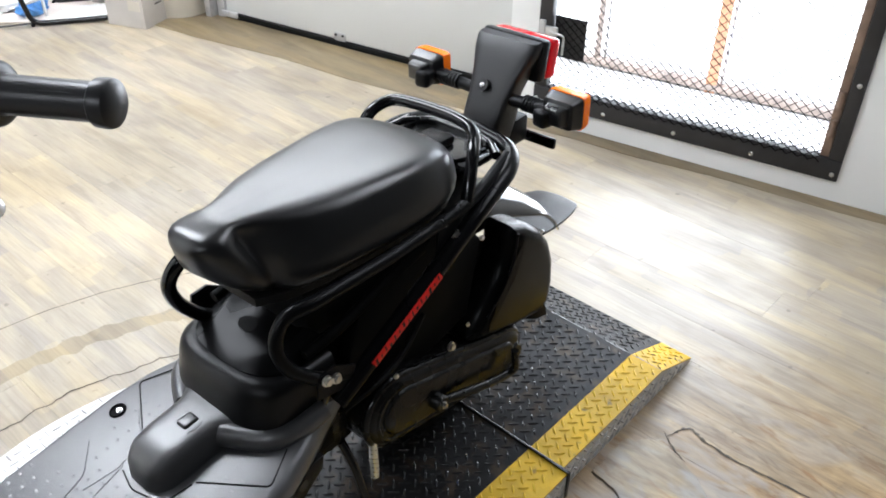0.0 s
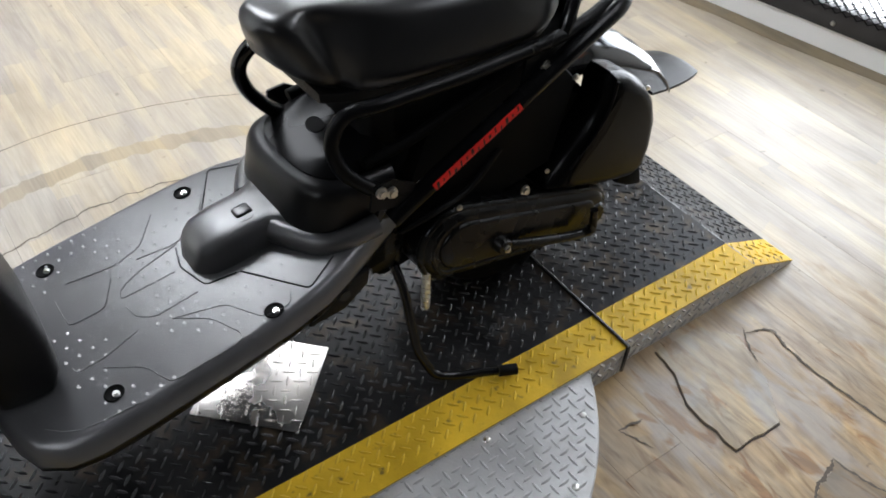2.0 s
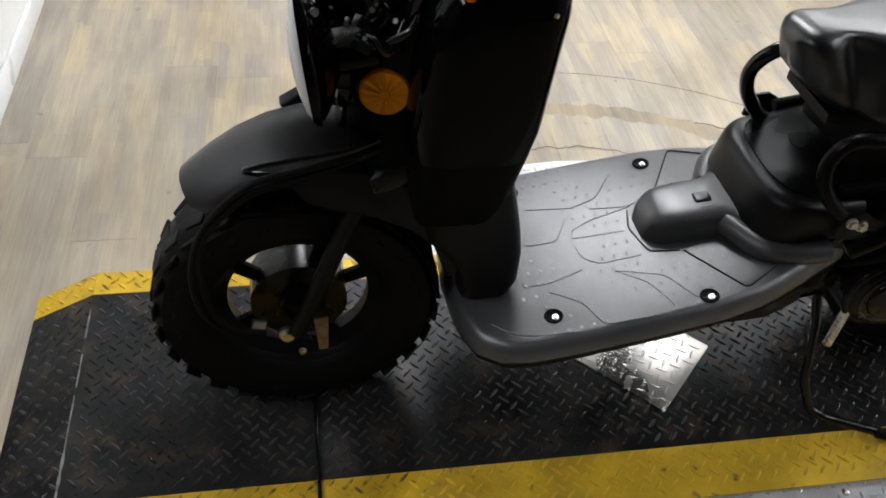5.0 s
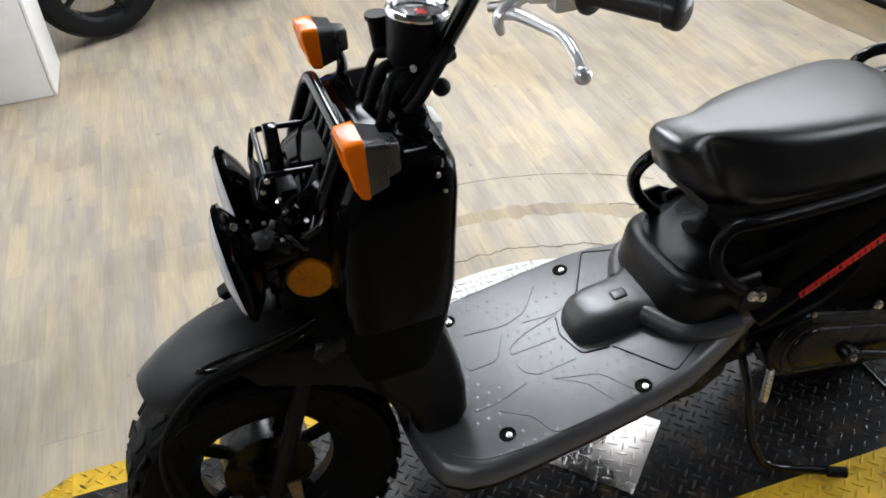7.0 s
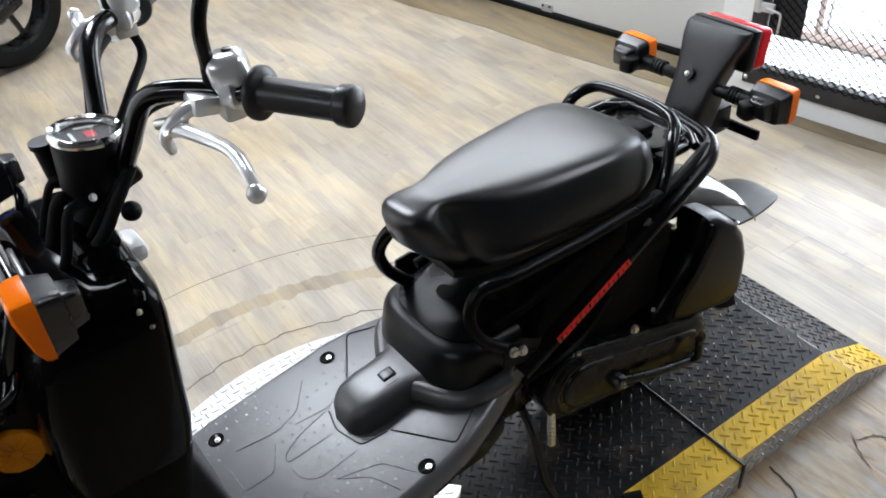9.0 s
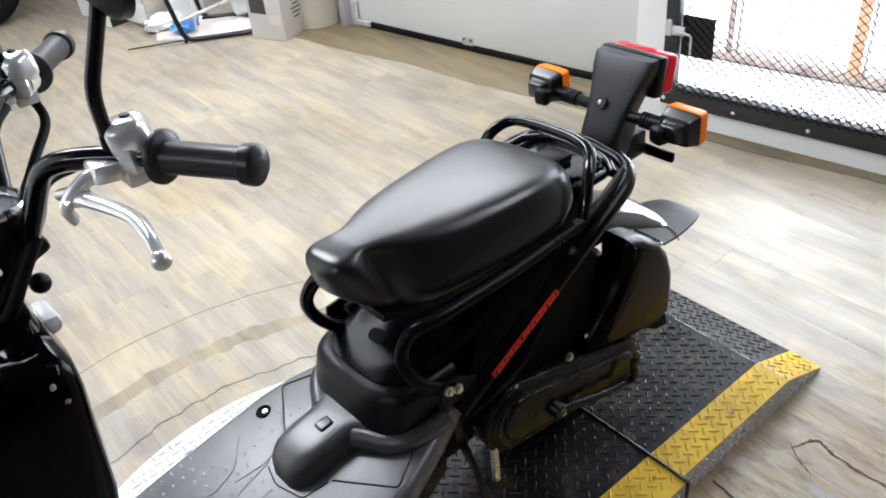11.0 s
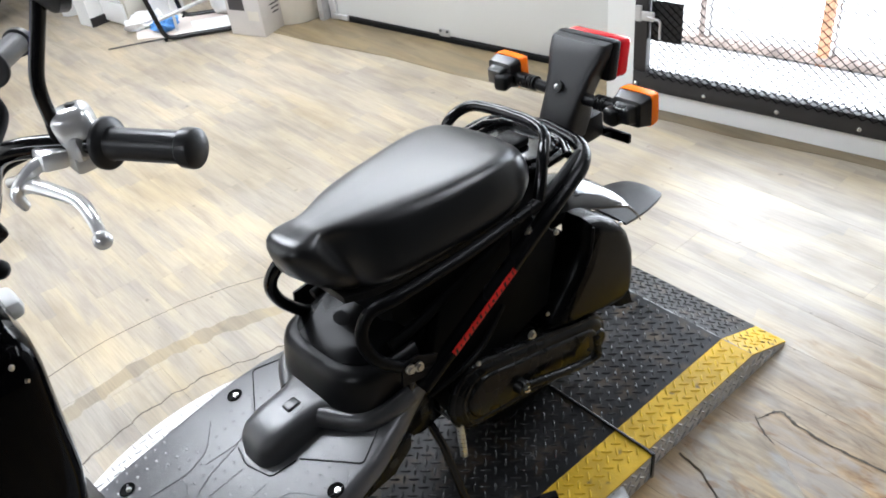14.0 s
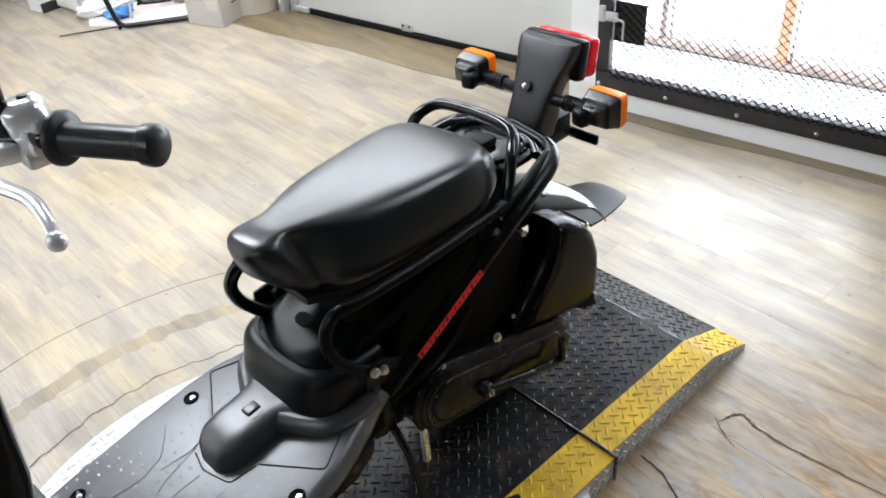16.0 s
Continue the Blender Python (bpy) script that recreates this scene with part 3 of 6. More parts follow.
CX, CY, RD, ZD = 0.70, 0.298, 0.637, 0.065


def lugs(name, inside, angle, height_at, material, parent, pitch=0.0225, L=0.0285, W=0.0066, h=0.0027, span=1.7, at=(0.7, 0.3), single=None):
    """Raised diamond-plate lugs, alternately turned, wherever inside() holds."""
    shape = ((-L / 2, 0, 0), (-L / 5, -W / 2, 0), (L / 5, -W / 2, 0), (L / 2, 0, 0), (L / 5, W / 2, 0), (-L / 5, W / 2, 0), (-L / 3.4, 0, h), (0, -W / 7, h * 1.1), (L / 3.4, 0, h), (0, W / 7, h * 1.1))
    faces = ((0, 1, 6), (1, 7, 6), (1, 2, 7), (2, 8, 7), (2, 3, 8), (3, 4, 8), (4, 9, 8), (4, 5, 9), (5, 6, 9), (5, 0, 6), (6, 7, 8, 9))
    one = bpy.data.meshes.new("lug")
    one.from_pydata([(a, b, c - (0.0004 if c == 0 else 0)) for a, b, c in shape], [], faces)
    one.materials.append(material)
    V, F = [], []
    n = int(span / pitch)
    ca, sa = math.cos(angle), math.sin(angle)
    for i in range(-n, n + 1):
        for j in range(-n, n + 1):
            u, v = i * pitch, j * pitch
            x, y = at[0] + ca * u - sa * v, at[1] + sa * u + ca * v
            if not inside(x, y):
                continue
            b = angle + (math.pi / 2 if (i + j) % 2 else 0)
            cb, sb = math.cos(b), math.sin(b)
            if single and single[0] < x < single[1] and single[2] < y < single[3]:
                o = new("lug", one)            # one by one where they are nearest
                o.parent = parent
                o.matrix_local = Matrix.Translation((x, y, height_at(x, y))) @ Matrix.Rotation(b, 4, "Z")
                continue
            k = len(V)
            for du, dv, dz in shape:
                px, py = x + cb * du - sb * dv, y + sb * du + cb * dv
                V.append((px, py, height_at(px, py) + dz - (0.0004 if dz == 0 else 0)))
            F += [tuple(k + q for q in f) for f in faces]
    me = bpy.data.meshes.new(name)
    me.from_pydata(V, [], F)
    me.materials.append(material)
    ob = new(name, me)
    ob.parent = parent
    ob["kind"] = "stuff"
    return ob


tt = thing("turntable", Matrix(), "low round turntable of bare aluminium tread plate", "turntable")
part("disc", lathe([(0, ZD), (RD - 0.003, ZD), (RD, ZD - 0.003), (RD, ZD - 0.012), (RD - 0.012, ZD - 0.014), (RD - 0.012, 0.0), (0, 0.0)], Matrix.Translation((CX, CY, 0)), n=128), M_plate, tt)
lugs("disc_tread", lambda x, y: (x - CX) ** 2 + (y - CY) ** 2 < (RD - 0.012) ** 2 and (y < -0.03 or y > 0.622), 0.06, lambda x, y: ZD, M_plate, tt, single=(0.55, 1.3, -0.34, -0.03))
for a in range(24):
    q = math.radians(a * 15 + 6)
    sx, sy = CX + (RD - 0.03) * math.cos(q), CY + (RD - 0.03) * math.sin(q)
    if sy < -0.02 or sy > 0.63:
        part("screw", ball((sx, sy, ZD), 0.008, scale=(1, 1, 0.35), n=6), M_bolt, tt)
for sx, sy in ((0.985, -0.028), (0.70, -0.05), (0.42, -0.03)):
    part("screw", ball((sx, sy, ZD), 0.008, scale=(1, 1, 0.35), n=6), M_bolt, tt)

pf = thing("motorcycle_platform", Matrix(), "black diamond-plate display platform with yellow edges and ramps", "platform")
XS0, XS1 = 0.045, 1.352                      # seams between ramp, deck and ramp
XK0, XK1, XT0, XT1 = -0.388, 1.772, -0.520, 1.94   # where the ramps begin to fall, and their tips
YW, EDGE, FAR = 0.612, 0.088, 0.060        # width of the platform and of its two yellow strips


def deck_z(x, y=0):
    if x > XK1:
        return P - (P - 0.012) * (x - XK1) / (XT1 - XK1)
    if x < XK0:
        return P - (P - 0.012) * (XK0 - x) / (XK0 - XT0)
    return P


def deck_sheet(name, xs, y0, y1, material, lift=0.0, label=""):
    """A folded sheet 4 mm thick that follows the ramp."""
    b = bmesh.new()
    rows = [[b.verts.new((x, y, deck_z(x) + lift + dz)) for y, dz in ((y0, -0.004), (y0, 0), (y1, 0), (y1, -0.004))] for x in xs]
    for A, B in zip(rows, rows[1:]):
        for j in range(4):
            b.faces.new((A[j], A[(j + 1) % 4], B[(j + 1) % 4], B[j]))
    b.faces.new(rows[0])
    b.faces.new(rows[-1][::-1])
    return part(name, b, material, pf, label, sharp=8)


GAP = 0.0015
SECT = (("deck", [XS0 + GAP, XS1 - GAP]), ("ramp", [XS1 + GAP, XK1, XT1]), ("ramp", [XT0, XK0, XS0 - GAP]))
for nm, xs in SECT:
    deck_sheet(nm, xs, EDGE, YW - FAR, M_deck)
    out = -0.016 if nm == "deck" else 0.0      # the deck stands a little proud of the ramps
    deck_sheet("yellow_edge", xs, out, EDGE - 0.0008, M_yellow, label="chipped yellow painted edge strip")
    deck_sheet("yellow_edge", xs, YW - FAR + 0.0008, YW, M_yellow, label="chipped yellow painted edge strip")
    for yy in (out + 0.0015, YW - 0.0055):
        b = bmesh.new()
        lo = [b.verts.new((x, yy + d, 0.0)) for d in (0, 0.004) for x in xs]
        hi = [b.verts.new((x, yy + d, deck_z(x) - 0.0045)) for d in (0, 0.004) for x in xs]
        n = len(xs)
        for i in range(n - 1):
            b.faces.new((lo[i], lo[i + 1], hi[i + 1], hi[i]))
            b.faces.new((lo[n + i], hi[n + i], hi[n + i + 1], lo[n + i + 1]))
            b.faces.new((hi[i], hi[i + 1], hi[n + i + 1], hi[n + i]))
        for i in (0, n - 1):
            b.faces.new((lo[i], hi[i], hi[n + i], lo[n + i]))
        part("side_plate", b, M_side, pf, "bare tread plate side")
on = lambda x: XT0 + 0.008 < x < XT1 - 0.008 and min(abs(x - s) for s in (XS0, XS1, XK0, XK1)) > 0.007
lugs("deck_tread", lambda x, y: on(x) and EDGE + 0.008 < y < YW - FAR - 0.008 and abs(x - 0.699) + abs(y - 0.306) > 0.155, math.pi / 4, deck_z, M_lug, pf, single=(0.95, 1.74, 0.09, 0.27))
lugs("edge_tread", lambda x, y: on(x) and (0.008 < y < EDGE - 0.004 or YW - FAR + 0.004 < y < YW - 0.008), math.pi / 4, deck_z, M_yellow_lug, pf, single=(0.3, 1.74, 0.0, 0.088))
for side_y, xa, xb in ((0.001, XT0, XS0), (-0.015, XS0, XS1), (0.001, XS1, XT1)):
    sl = lugs("side_tread", lambda x, z: on(x) and xa < x < xb and 0.008 < z < deck_z(x) - 0.012, math.pi / 4, lambda x, y: 0.0, M_alloy, pf)
    sl.matrix_world = Matrix(((1, 0, 0, 0), (0, 0, -1, side_y), (0, 1, 0, 0), (0, 0, 0, 1)))
for xk in (XK0, XK1):                        # paint rubbed off along the folds
    b = bmesh.new()
    prev = None
    for k in range(141):
        y = 0.004 + (YW - 0.008) * k / 140
        w = 0.0018 * (0.5 + 1.3 * abs(noise.noise((y * 31, xk, 2.5)))) * (1.3 if 0.1 < y < 0.5 else 0.8)
        vs = [b.verts.new((xk + s_ * w, y, deck_z(xk + s_ * w) + 0.0006)) for s_ in (-1, 0, 1)]
        if prev and noise.noise((y * 19, xk, 8.5)) > -0.12:
            b.faces.new((prev[0], prev[1], vs[1], vs[0]))
            b.faces.new((prev[1], prev[2], vs[2], vs[1]))
        prev = vs
    part("worn_fold", b, M_worn, pf, "paint worn to bare metal along the fold")
cp = part("cover_plate", box((0.205, 0.205, 0.003), (0.699, 0.306, P + 0.0016), 0.001, (0, 0, 45)), M_bright, pf, "square of bright new tread plate")
lugs("cover_tread", lambda x, y: abs(x - 0.699) + abs(y - 0.306) < 0.135, math.pi / 4 + 0.2, lambda x, y: P + 0.0031, M_bright, cp, h=0.0013, span=0.4)
for xx in (XS0, XS1):
    st = part("seam_strap", box((0.007, YW + 0.022, 0.005), (xx, YW / 2 - 0.0095, P + 0.0035), 0.0015), M_steelblack, pf, "black steel seam strip")
    part("strap_end", box((0.009, 0.005, 0.078), (xx, -0.0185, 0.045), 0.0015), M_steelblack, st)

# ---- scooter ----
S = pose(0, 0.31, P + 0.0015, 0, 0, 1.4) @ pose(0, 0, 0, -1.5, 0, 0)
sc = thing("scooter", S, "black motor scooter with exposed frame tubes on its side stand", "scooter")
AX = Matrix(((1, 0, 0, 0), (0, 0, -1, 0), (0, 1, 0, 0), (0, 0, 0, 1)))     # turns the z axis of a lathe to -y


def bolt(at, r, parent, d=(0, -1, 0), material=None, name="bolt"):
    d = Vector(d)
    b = rod(Vector(at), Vector(at) + d * r * 0.5, r * 1.15, n=16)
    rod(Vector(at) + d * r * 0.45, Vector(at) + d * r * 1.1, r * 0.8, b, n=6)
    return part(name, b, material or M_bolt, parent)


@functools.lru_cache(None)
def tread_meshes():
    out = []
    for nm, size in (("tread_block", (0.036, 0.030, 0.006)), ("tread_lug", (0.022, 0.003, 0.026))):
        b = box(size, bevel=0.0015, seg=1)
        me = bpy.data.meshes.new(nm)
        b.to_mesh(me)
        b.free()
        me.materials.append(M_rubber)
        out.append(me)
    return out


def wheel(name, x, R, w, rim_r):
    hub = thing_part(name, (x, 0, R), sc)
    prof = [(rim_r + 0.004, -w * 0.36), (rim_r + 0.014, -w * 0.46), ((R + rim_r) / 2, -w * 0.52), (R - 0.022, -w * 0.50), (R - 0.007, -w * 0.36), (R - 0.003, 0),
            (R - 0.007, w * 0.36), (R - 0.022, w * 0.50), ((R + rim_r) / 2, w * 0.52), (rim_r + 0.014, w * 0.46), (rim_r + 0.004, w * 0.36)]
    tb = lathe(prof + [(rim_r - 0.012, 0), prof[0]], AX, n=72)
    part("tyre", tb, M_rubber, hub, "knobbly black rubber tyre")
    block, lug = tread_meshes()
    for k in range(26):                      # shoulder, centre and side tread blocks
        a = 2 * math.pi * k / 26
        for off, yo, rr, me, tilt, tw in ((0, -w * 0.385, R - 0.013, block, -20, -12), (0.5, w * 0.385, R - 0.013, block, 20, 12), (0.25, -w * 0.13, R - 0.006, block, -4, -14), (0.75, w * 0.13, R - 0.006, block, 4, 14), (0, -w * 0.490, R - 0.034, lug, -16, 0), (0.5, w * 0.490, R - 0.034, lug, 16, 0)):
            o = new("tread_block", me)
            o.parent = hub
            o.matrix_local = Matrix.Rotation(a + off * 2 * math.pi / 26, 4, "Y") @ pose(0, yo, rr, tilt, 0, tw)
    half = [(rim_r - 0.022, 0.012), (rim_r - 0.010, 0.024), (rim_r, w * 0.29), (rim_r + 0.007, w * 0.33), (rim_r + 0.006, w * 0.36)]
    back = [(rim_r + 0.002, w * 0.34), (rim_r - 0.006, 0.026), (rim_r - 0.014, 0.010)]
    rim = lathe([(r, -y) for r, y in half[::-1]] + half + back + [(r, -y) for r, y in back[::-1]] + [(half[-1][0], -half[-1][1])], AX, n=64)
    part("rim", rim, M_black, hub, "black steel rim")
    sp = bmesh.new()
    for a in (-53, 22, 70, 152, 236):
        wedge = [(rr * math.sin(radians(q)), rr * math.cos(radians(q))) for rr, qs in ((0.045, (-12, 0, 12)), (rim_r - 0.016, (6, 0, -6))) for q in qs]
        merge(sp, prism(wedge, 0.012, Matrix.Rotation(radians(a), 4, "Y") @ Matrix(((1, 0, 0, 0), (0, 0, 1, -0.012), (0, 1, 0, 0), (0, 0, 0, 1))), 0.003))
    part("spoke_plate", sp, M_inner, hub)
    return hub


def thing_part(name, at, parent):
    """A part that only groups its pieces."""
    o = part(name, rod((0, -0.05, 0), (0, 0.05, 0), 0.03, bevel=0.004), M_cast, parent)
    o.location = at
    return o


fw = wheel("front_wheel", 0.028, 0.240, 0.118, 0.140)
part("brake_drum", lathe([(0, -0.052), (0.072, -0.05), (0.081, -0.04), (0.081, 0.03), (0, 0.03)], AX), M_cast, fw, "black cast brake drum")
bolt((-0.023, -0.070, -0.029), 0.013, fw, name="axle_nut")
bolt((0.0, -0.072, -0.078), 0.006, fw, name="nut")
part("brake_arm", prism([(-0.008, 0.0), (0.008, 0.0), (0.005, 0.045), (-0.005, 0.045)], 0.005, Matrix.Translation((0.033, -0.078, 0.005)) @ Matrix.Rotation(radians(178), 4, "Y") @ Matrix.Diagonal((1.5, 1, 1.7, 1)) @ SIDE, 0.001), M_rust, fw, "rusty brake arm")
part("adjuster", rod((-0.077, -0.074, 0.004), (-0.057, -0.074, -0.002), 0.008), M_bolt, fw)
part("adjuster", rod((-0.01, -0.074, -0.035), (0.04, -0.074, -0.052), 0.004), M_cast, fw)
wheel("rear_wheel", 1.265, 0.24, 0.13, 0.125)

MY = Matrix(((1, 0, 0, 0), (0, 0, -1, 0), (0, 1, 0, 0), (0, 0, 0, 1)))      # lays an xy outline into xz, depth towards -y
# fork: two legs raked back, an upper yoke and the steering column
for sy in (-1, 1):
    leg = part("fork_leg", rod((0.022, sy * 0.085, 0.225), (0.135, sy * 0.085, 0.535), 0.0145), M_black, sc)
    part("fork_slider", rod((0.11, sy * 0.07, 0.47), (0.155, sy * 0.07, 0.60), 0.018, bevel=0.003), M_cast, leg)
part("inner_shroud", loft([[(x, u, zz + v) for u, v in sq(w, h, 20, 4)] for x, w, zz, h in ((0.11, 0.075, 0.60, 0.05), (0.15, 0.10, 0.62, 0.09), (0.21, 0.11, 0.60, 0.13), (0.27, 0.10, 0.56, 0.15))]), M_inner, sc)
part("fork_yoke", box((0.07, 0.22, 0.035), (0.17, 0, 0.555), 0.008, (0, -26, 0)), M_cast, sc)
part("steering_column", rod((0.17, 0, 0.55), (0.345, 0, 0.93), 0.024), M_steelblack, sc)
bolt((0.172, -0.083, 0.594), 0.009, sc, name="fender_bolt")

# front fender: an arched shell over the tyre
rings = []
for i, (x, z, hw, drop) in enumerate(((0.292, 0.30, 0.075, 0), (0.288, 0.36, 0.078, 0), (0.272, 0.43, 0.08, 0.004), (0.235, 0.50, 0.08, 0.01), (0.18, 0.56, 0.08, 0.02), (0.11, 0.600, 0.08, 0.03), (0.05, 0.608, 0.08, 0.034), (0.0, 0.596, 0.08, 0.036), (-0.045, 0.575, 0.08, 0.037), (-0.085, 0.548, 0.079, 0.036), (-0.118, 0.521, 0.072, 0.030), (-0.133, 0.508, 0.055, 0.02))):
    ctr, aim = Vector((x, 0, z)), Vector((0.06, 0, 0.24))
    nrm = (ctr - aim).normalized()
    sec = [(ctr - nrm * ((drop + 0.006) * (abs(t) ** 2.6) * (1.7 if t > 0 else 1) + 0.004) + Vector((0, t * hw * (0.86 if t > 0 else 1), 0))) for t in (-1, -0.88, -0.65, -0.33, 0, 0.33, 0.65, 0.88, 1)]
    rings.append(sec + [p - nrm * 0.004 for p in sec[::-1]])
fender = part("front_fender", loft(rings), M_fender, sc, "matt black plastic front fender")
for sy in (-1, 1):
    part("fender_skirt", prism([(0.02, 0.56), (0.05, 0.578), (0.10, 0.572), (0.17, 0.555), (0.225, 0.505), (0.262, 0.44), (0.282, 0.36), (0.262, 0.345), (0.235, 0.415), (0.20, 0.45), (0.15, 0.478), (0.10, 0.495), (0.05, 0.515)], 0.026, Matrix.Translation((0, -0.077 if sy < 0 else 0.103, 0)) @ MY, 0.004, seg=3), M_black, fender)
stay = tube(spline([(-0.032, -0.10, 0.578), (-0.022, -0.107, 0.588), (0.02, -0.106, 0.595), (0.10, -0.104, 0.605), (0.15, -0.10, 0.62)], 5), 0.004)
tube(spline([(-0.032, -0.10, 0.578), (0.0, -0.102, 0.572), (0.06, -0.103, 0.577), (0.13, -0.10, 0.595)], 5), 0.004, stay)
part("cable_guide", stay, M_steelblack, sc)
for k, off in enumerate((0.0, 0.014)):
    part("brake_cable" if k == 0 else "speedometer_cable", tube(spline([(0.15, -0.095, 0.60), (0.05, -0.108, 0.582 - off), (-0.03, -0.112, 0.56 - off), (-0.10, -0.11, 0.48 - off), (-0.125 + off, -0.105, 0.38), (-0.115 + off, -0.095, 0.29), (-0.07, -0.085, 0.235), (-0.03, -0.075, 0.222)], 7), 0.0055), M_rubber, sc)

# twin headlights
for sy in (-1, 1):
    hx = 0.064 if sy < 0 else 0.088
    m = Matrix.Translation((hx, sy * 0.078, 0.735)) @ Matrix.Rotation(radians(-97), 4, "Y")
    hl = part("headlight", lathe([(0.0, -0.085), (0.024, -0.083), (0.027, -0.034), (0.036, -0.028), (0.058, -0.020), (0.079, -0.006), (0.083, 0.0), (0.083, 0.008), (0.079, 0.008), (0.05, -0.016), (0, -0.022)], m, n=40), M_blackgloss, sc, "round black headlight shell")
    part("lens", lathe([(0.0, 0.026), (0.04, 0.022), (0.070, 0.015), (0.0775, 0.009), (0.0775, 0.001), (0, 0.004)], m, n=40), lens_mat("clear_lens", (0.85, 0.86, 0.86), 0.08, 0.35) if sy < 0 else bpy.data.materials["clear_lens"], hl, "clear headlight lens")
    part("rim", lathe([(0.0785, -0.002), (0.0865, -0.002), (0.0865, 0.005), (0.0785, 0.005), (0.0785, -0.002)], m, n=40), M_blackgloss, hl)
    part("socket", rod((0.092, sy * 0.076, 0.742), (0.128, sy * 0.074, 0.748), 0.0265, bevel=0.003), M_socket, hl, "satin grey lamp socket")
    part("lamp_arm", rod((0.10, sy * 0.07, 0.745), (0.20, sy * 0.055, 0.755), 0.022, bevel=0.004), M_black, hl)
    part("lamp_arm", box((0.10, 0.03, 0.05), (0.14, sy * 0.05, 0.70), 0.008), M_cast, hl)
    for zz in (0.665, 0.805):
        bolt((0.07, sy * 0.078 - 0.08 * (1 if sy < 0 else -1) * 0.2, zz), 0.005, hl, (0.3, -1, 0.2))
    rm = Matrix.Translation((0.157, sy * 0.089, 0.692)) @ Matrix.Rotation(radians(90 * -sy), 4, "X") @ Matrix.Rotation(radians(-8), 4, "Y")
    rb_ = bmesh.new()
    rings_ = [[rb_.verts.new(rm @ Vector((r * math.cos(q), r * math.sin(q), z + 0.004 + (0.0006 if j % 2 else -0.0006) * (1 < i < 4)))) for j, q in enumerate(2 * math.pi * j / 24 for j in range(24))] for i, (r, z) in enumerate(((0.034, 0.0), (0.0335, 0.006), (0.031, 0.0092), (0.0075, 0.0105), (0.006, 0.0118), (0.003, 0.0125)))]
    for A_, B_ in zip(rings_, rings_[1:]):
        for j in range(24):
            rb_.faces.new((A_[j], A_[(j + 1) % 24], B_[j]))
            rb_.faces.new((A_[(j + 1) % 24], B_[(j + 1) % 24], B_[j]))
    rb_.faces.new(rings_[-1])
    rf = part("reflector", rb_, M_amber, sc, "round faceted amber side reflector", sharp=12)
    part("backing", rod((0.157, sy * 0.070, 0.692), (0.157, sy * 0.089, 0.692), 0.037, n=28), M_black, rf)
part("headlight_bracket", box((0.03, 0.17, 0.02), (0.15, 0, 0.65), 0.004, bm=box((0.02, 0.02, 0.26), (0.15, 0, 0.76), 0.004)), M_steelblack, sc)
part("lamp_plate", box((0.02, 0.19, 0.20), (0.19, 0, 0.71), 0.006, (0, 14, 0)), M_inner, sc)
part("fuse_box", box((0.05, 0.12, 0.09), (0.165, 0, 0.775), 0.008), M_black, sc)
part("lamp_shroud", loft([[(x, u, zz + v) for u, v in sq(w, h, 20, 4)] for x, w, zz, h in ((0.10, 0.05, 0.67, 0.04), (0.135, 0.085, 0.69, 0.075), (0.17, 0.10, 0.73, 0.10), (0.215, 0.10, 0.76, 0.10))]), M_blackgloss, sc)
part("relay", box((0.03, 0.045, 0.05), (0.125, 0.0, 0.80), 0.005, (0, 12, 0)), M_black, sc)
part("regulator", box((0.035, 0.07, 0.04), (0.105, 0.0, 0.70), 0.006, (0, -10, 0)), M_cast, sc)
# clutter of fittings behind the lamps
part("horn", lathe([(0, 0.02), (0.03, 0.018), (0.036, 0.0), (0.034, -0.02), (0.012, -0.035), (0, -0.035)], Matrix.Translation((0.12, -0.02, 0.62)) @ Matrix.Rotation(radians(-80), 4, "Y"), n=24), M_cast, sc)
for k, (p, q, r) in enumerate((((0.16, -0.05, 0.78), (0.21, -0.06, 0.80), 0.012), ((0.15, 0.0, 0.80), (0.2, 0.01, 0.83), 0.014), ((0.17, -0.07, 0.74), (0.22, -0.075, 0.75), 0.010), ((0.14, -0.03, 0.7), (0.2, -0.03, 0.69), 0.013))):
    part("connector", rod(p, q, r, bevel=0.003), M_black, sc)
# looms, plugs and clips between the lamps and the shield
rs = random.Random(31)
for k in range(7):
    y0, x0, z0 = rs.uniform(-0.11, -0.06), rs.uniform(0.12, 0.17), rs.uniform(0.735, 0.82)
    part("plug", box((rs.uniform(0.018, 0.03), rs.uniform(0.014, 0.022), rs.uniform(0.014, 0.024)), (x0, y0, z0), 0.003, (rs.uniform(-30, 30), rs.uniform(-40, 40), rs.uniform(-40, 40))), M_blackgloss if k % 2 else M_cast, sc)
for k in range(8):
    y0 = rs.uniform(-0.115, -0.05)
    pts = [(rs.uniform(0.11, 0.14), y0 + 0.03, rs.uniform(0.74, 0.76)), (rs.uniform(0.13, 0.17), y0 + 0.005, rs.uniform(0.75, 0.78)), (rs.uniform(0.15, 0.19), y0, rs.uniform(0.75, 0.81)), (0.20, y0 * 0.6, rs.uniform(0.81, 0.86))]
    part("loom", tube(spline(pts, 6), rs.uniform(0.0035, 0.006)), M_steelblack if k % 2 else M_rubber, sc)
for k in range(12):
    bolt((rs.uniform(0.09, 0.18), rs.uniform(-0.115, -0.09), rs.uniform(0.74, 0.84)), rs.uniform(0.002, 0.0032), sc, (rs.uniform(-0.6, 0.2), -0.7, 0.6), name="clip_screw")
rs = random.Random(5)
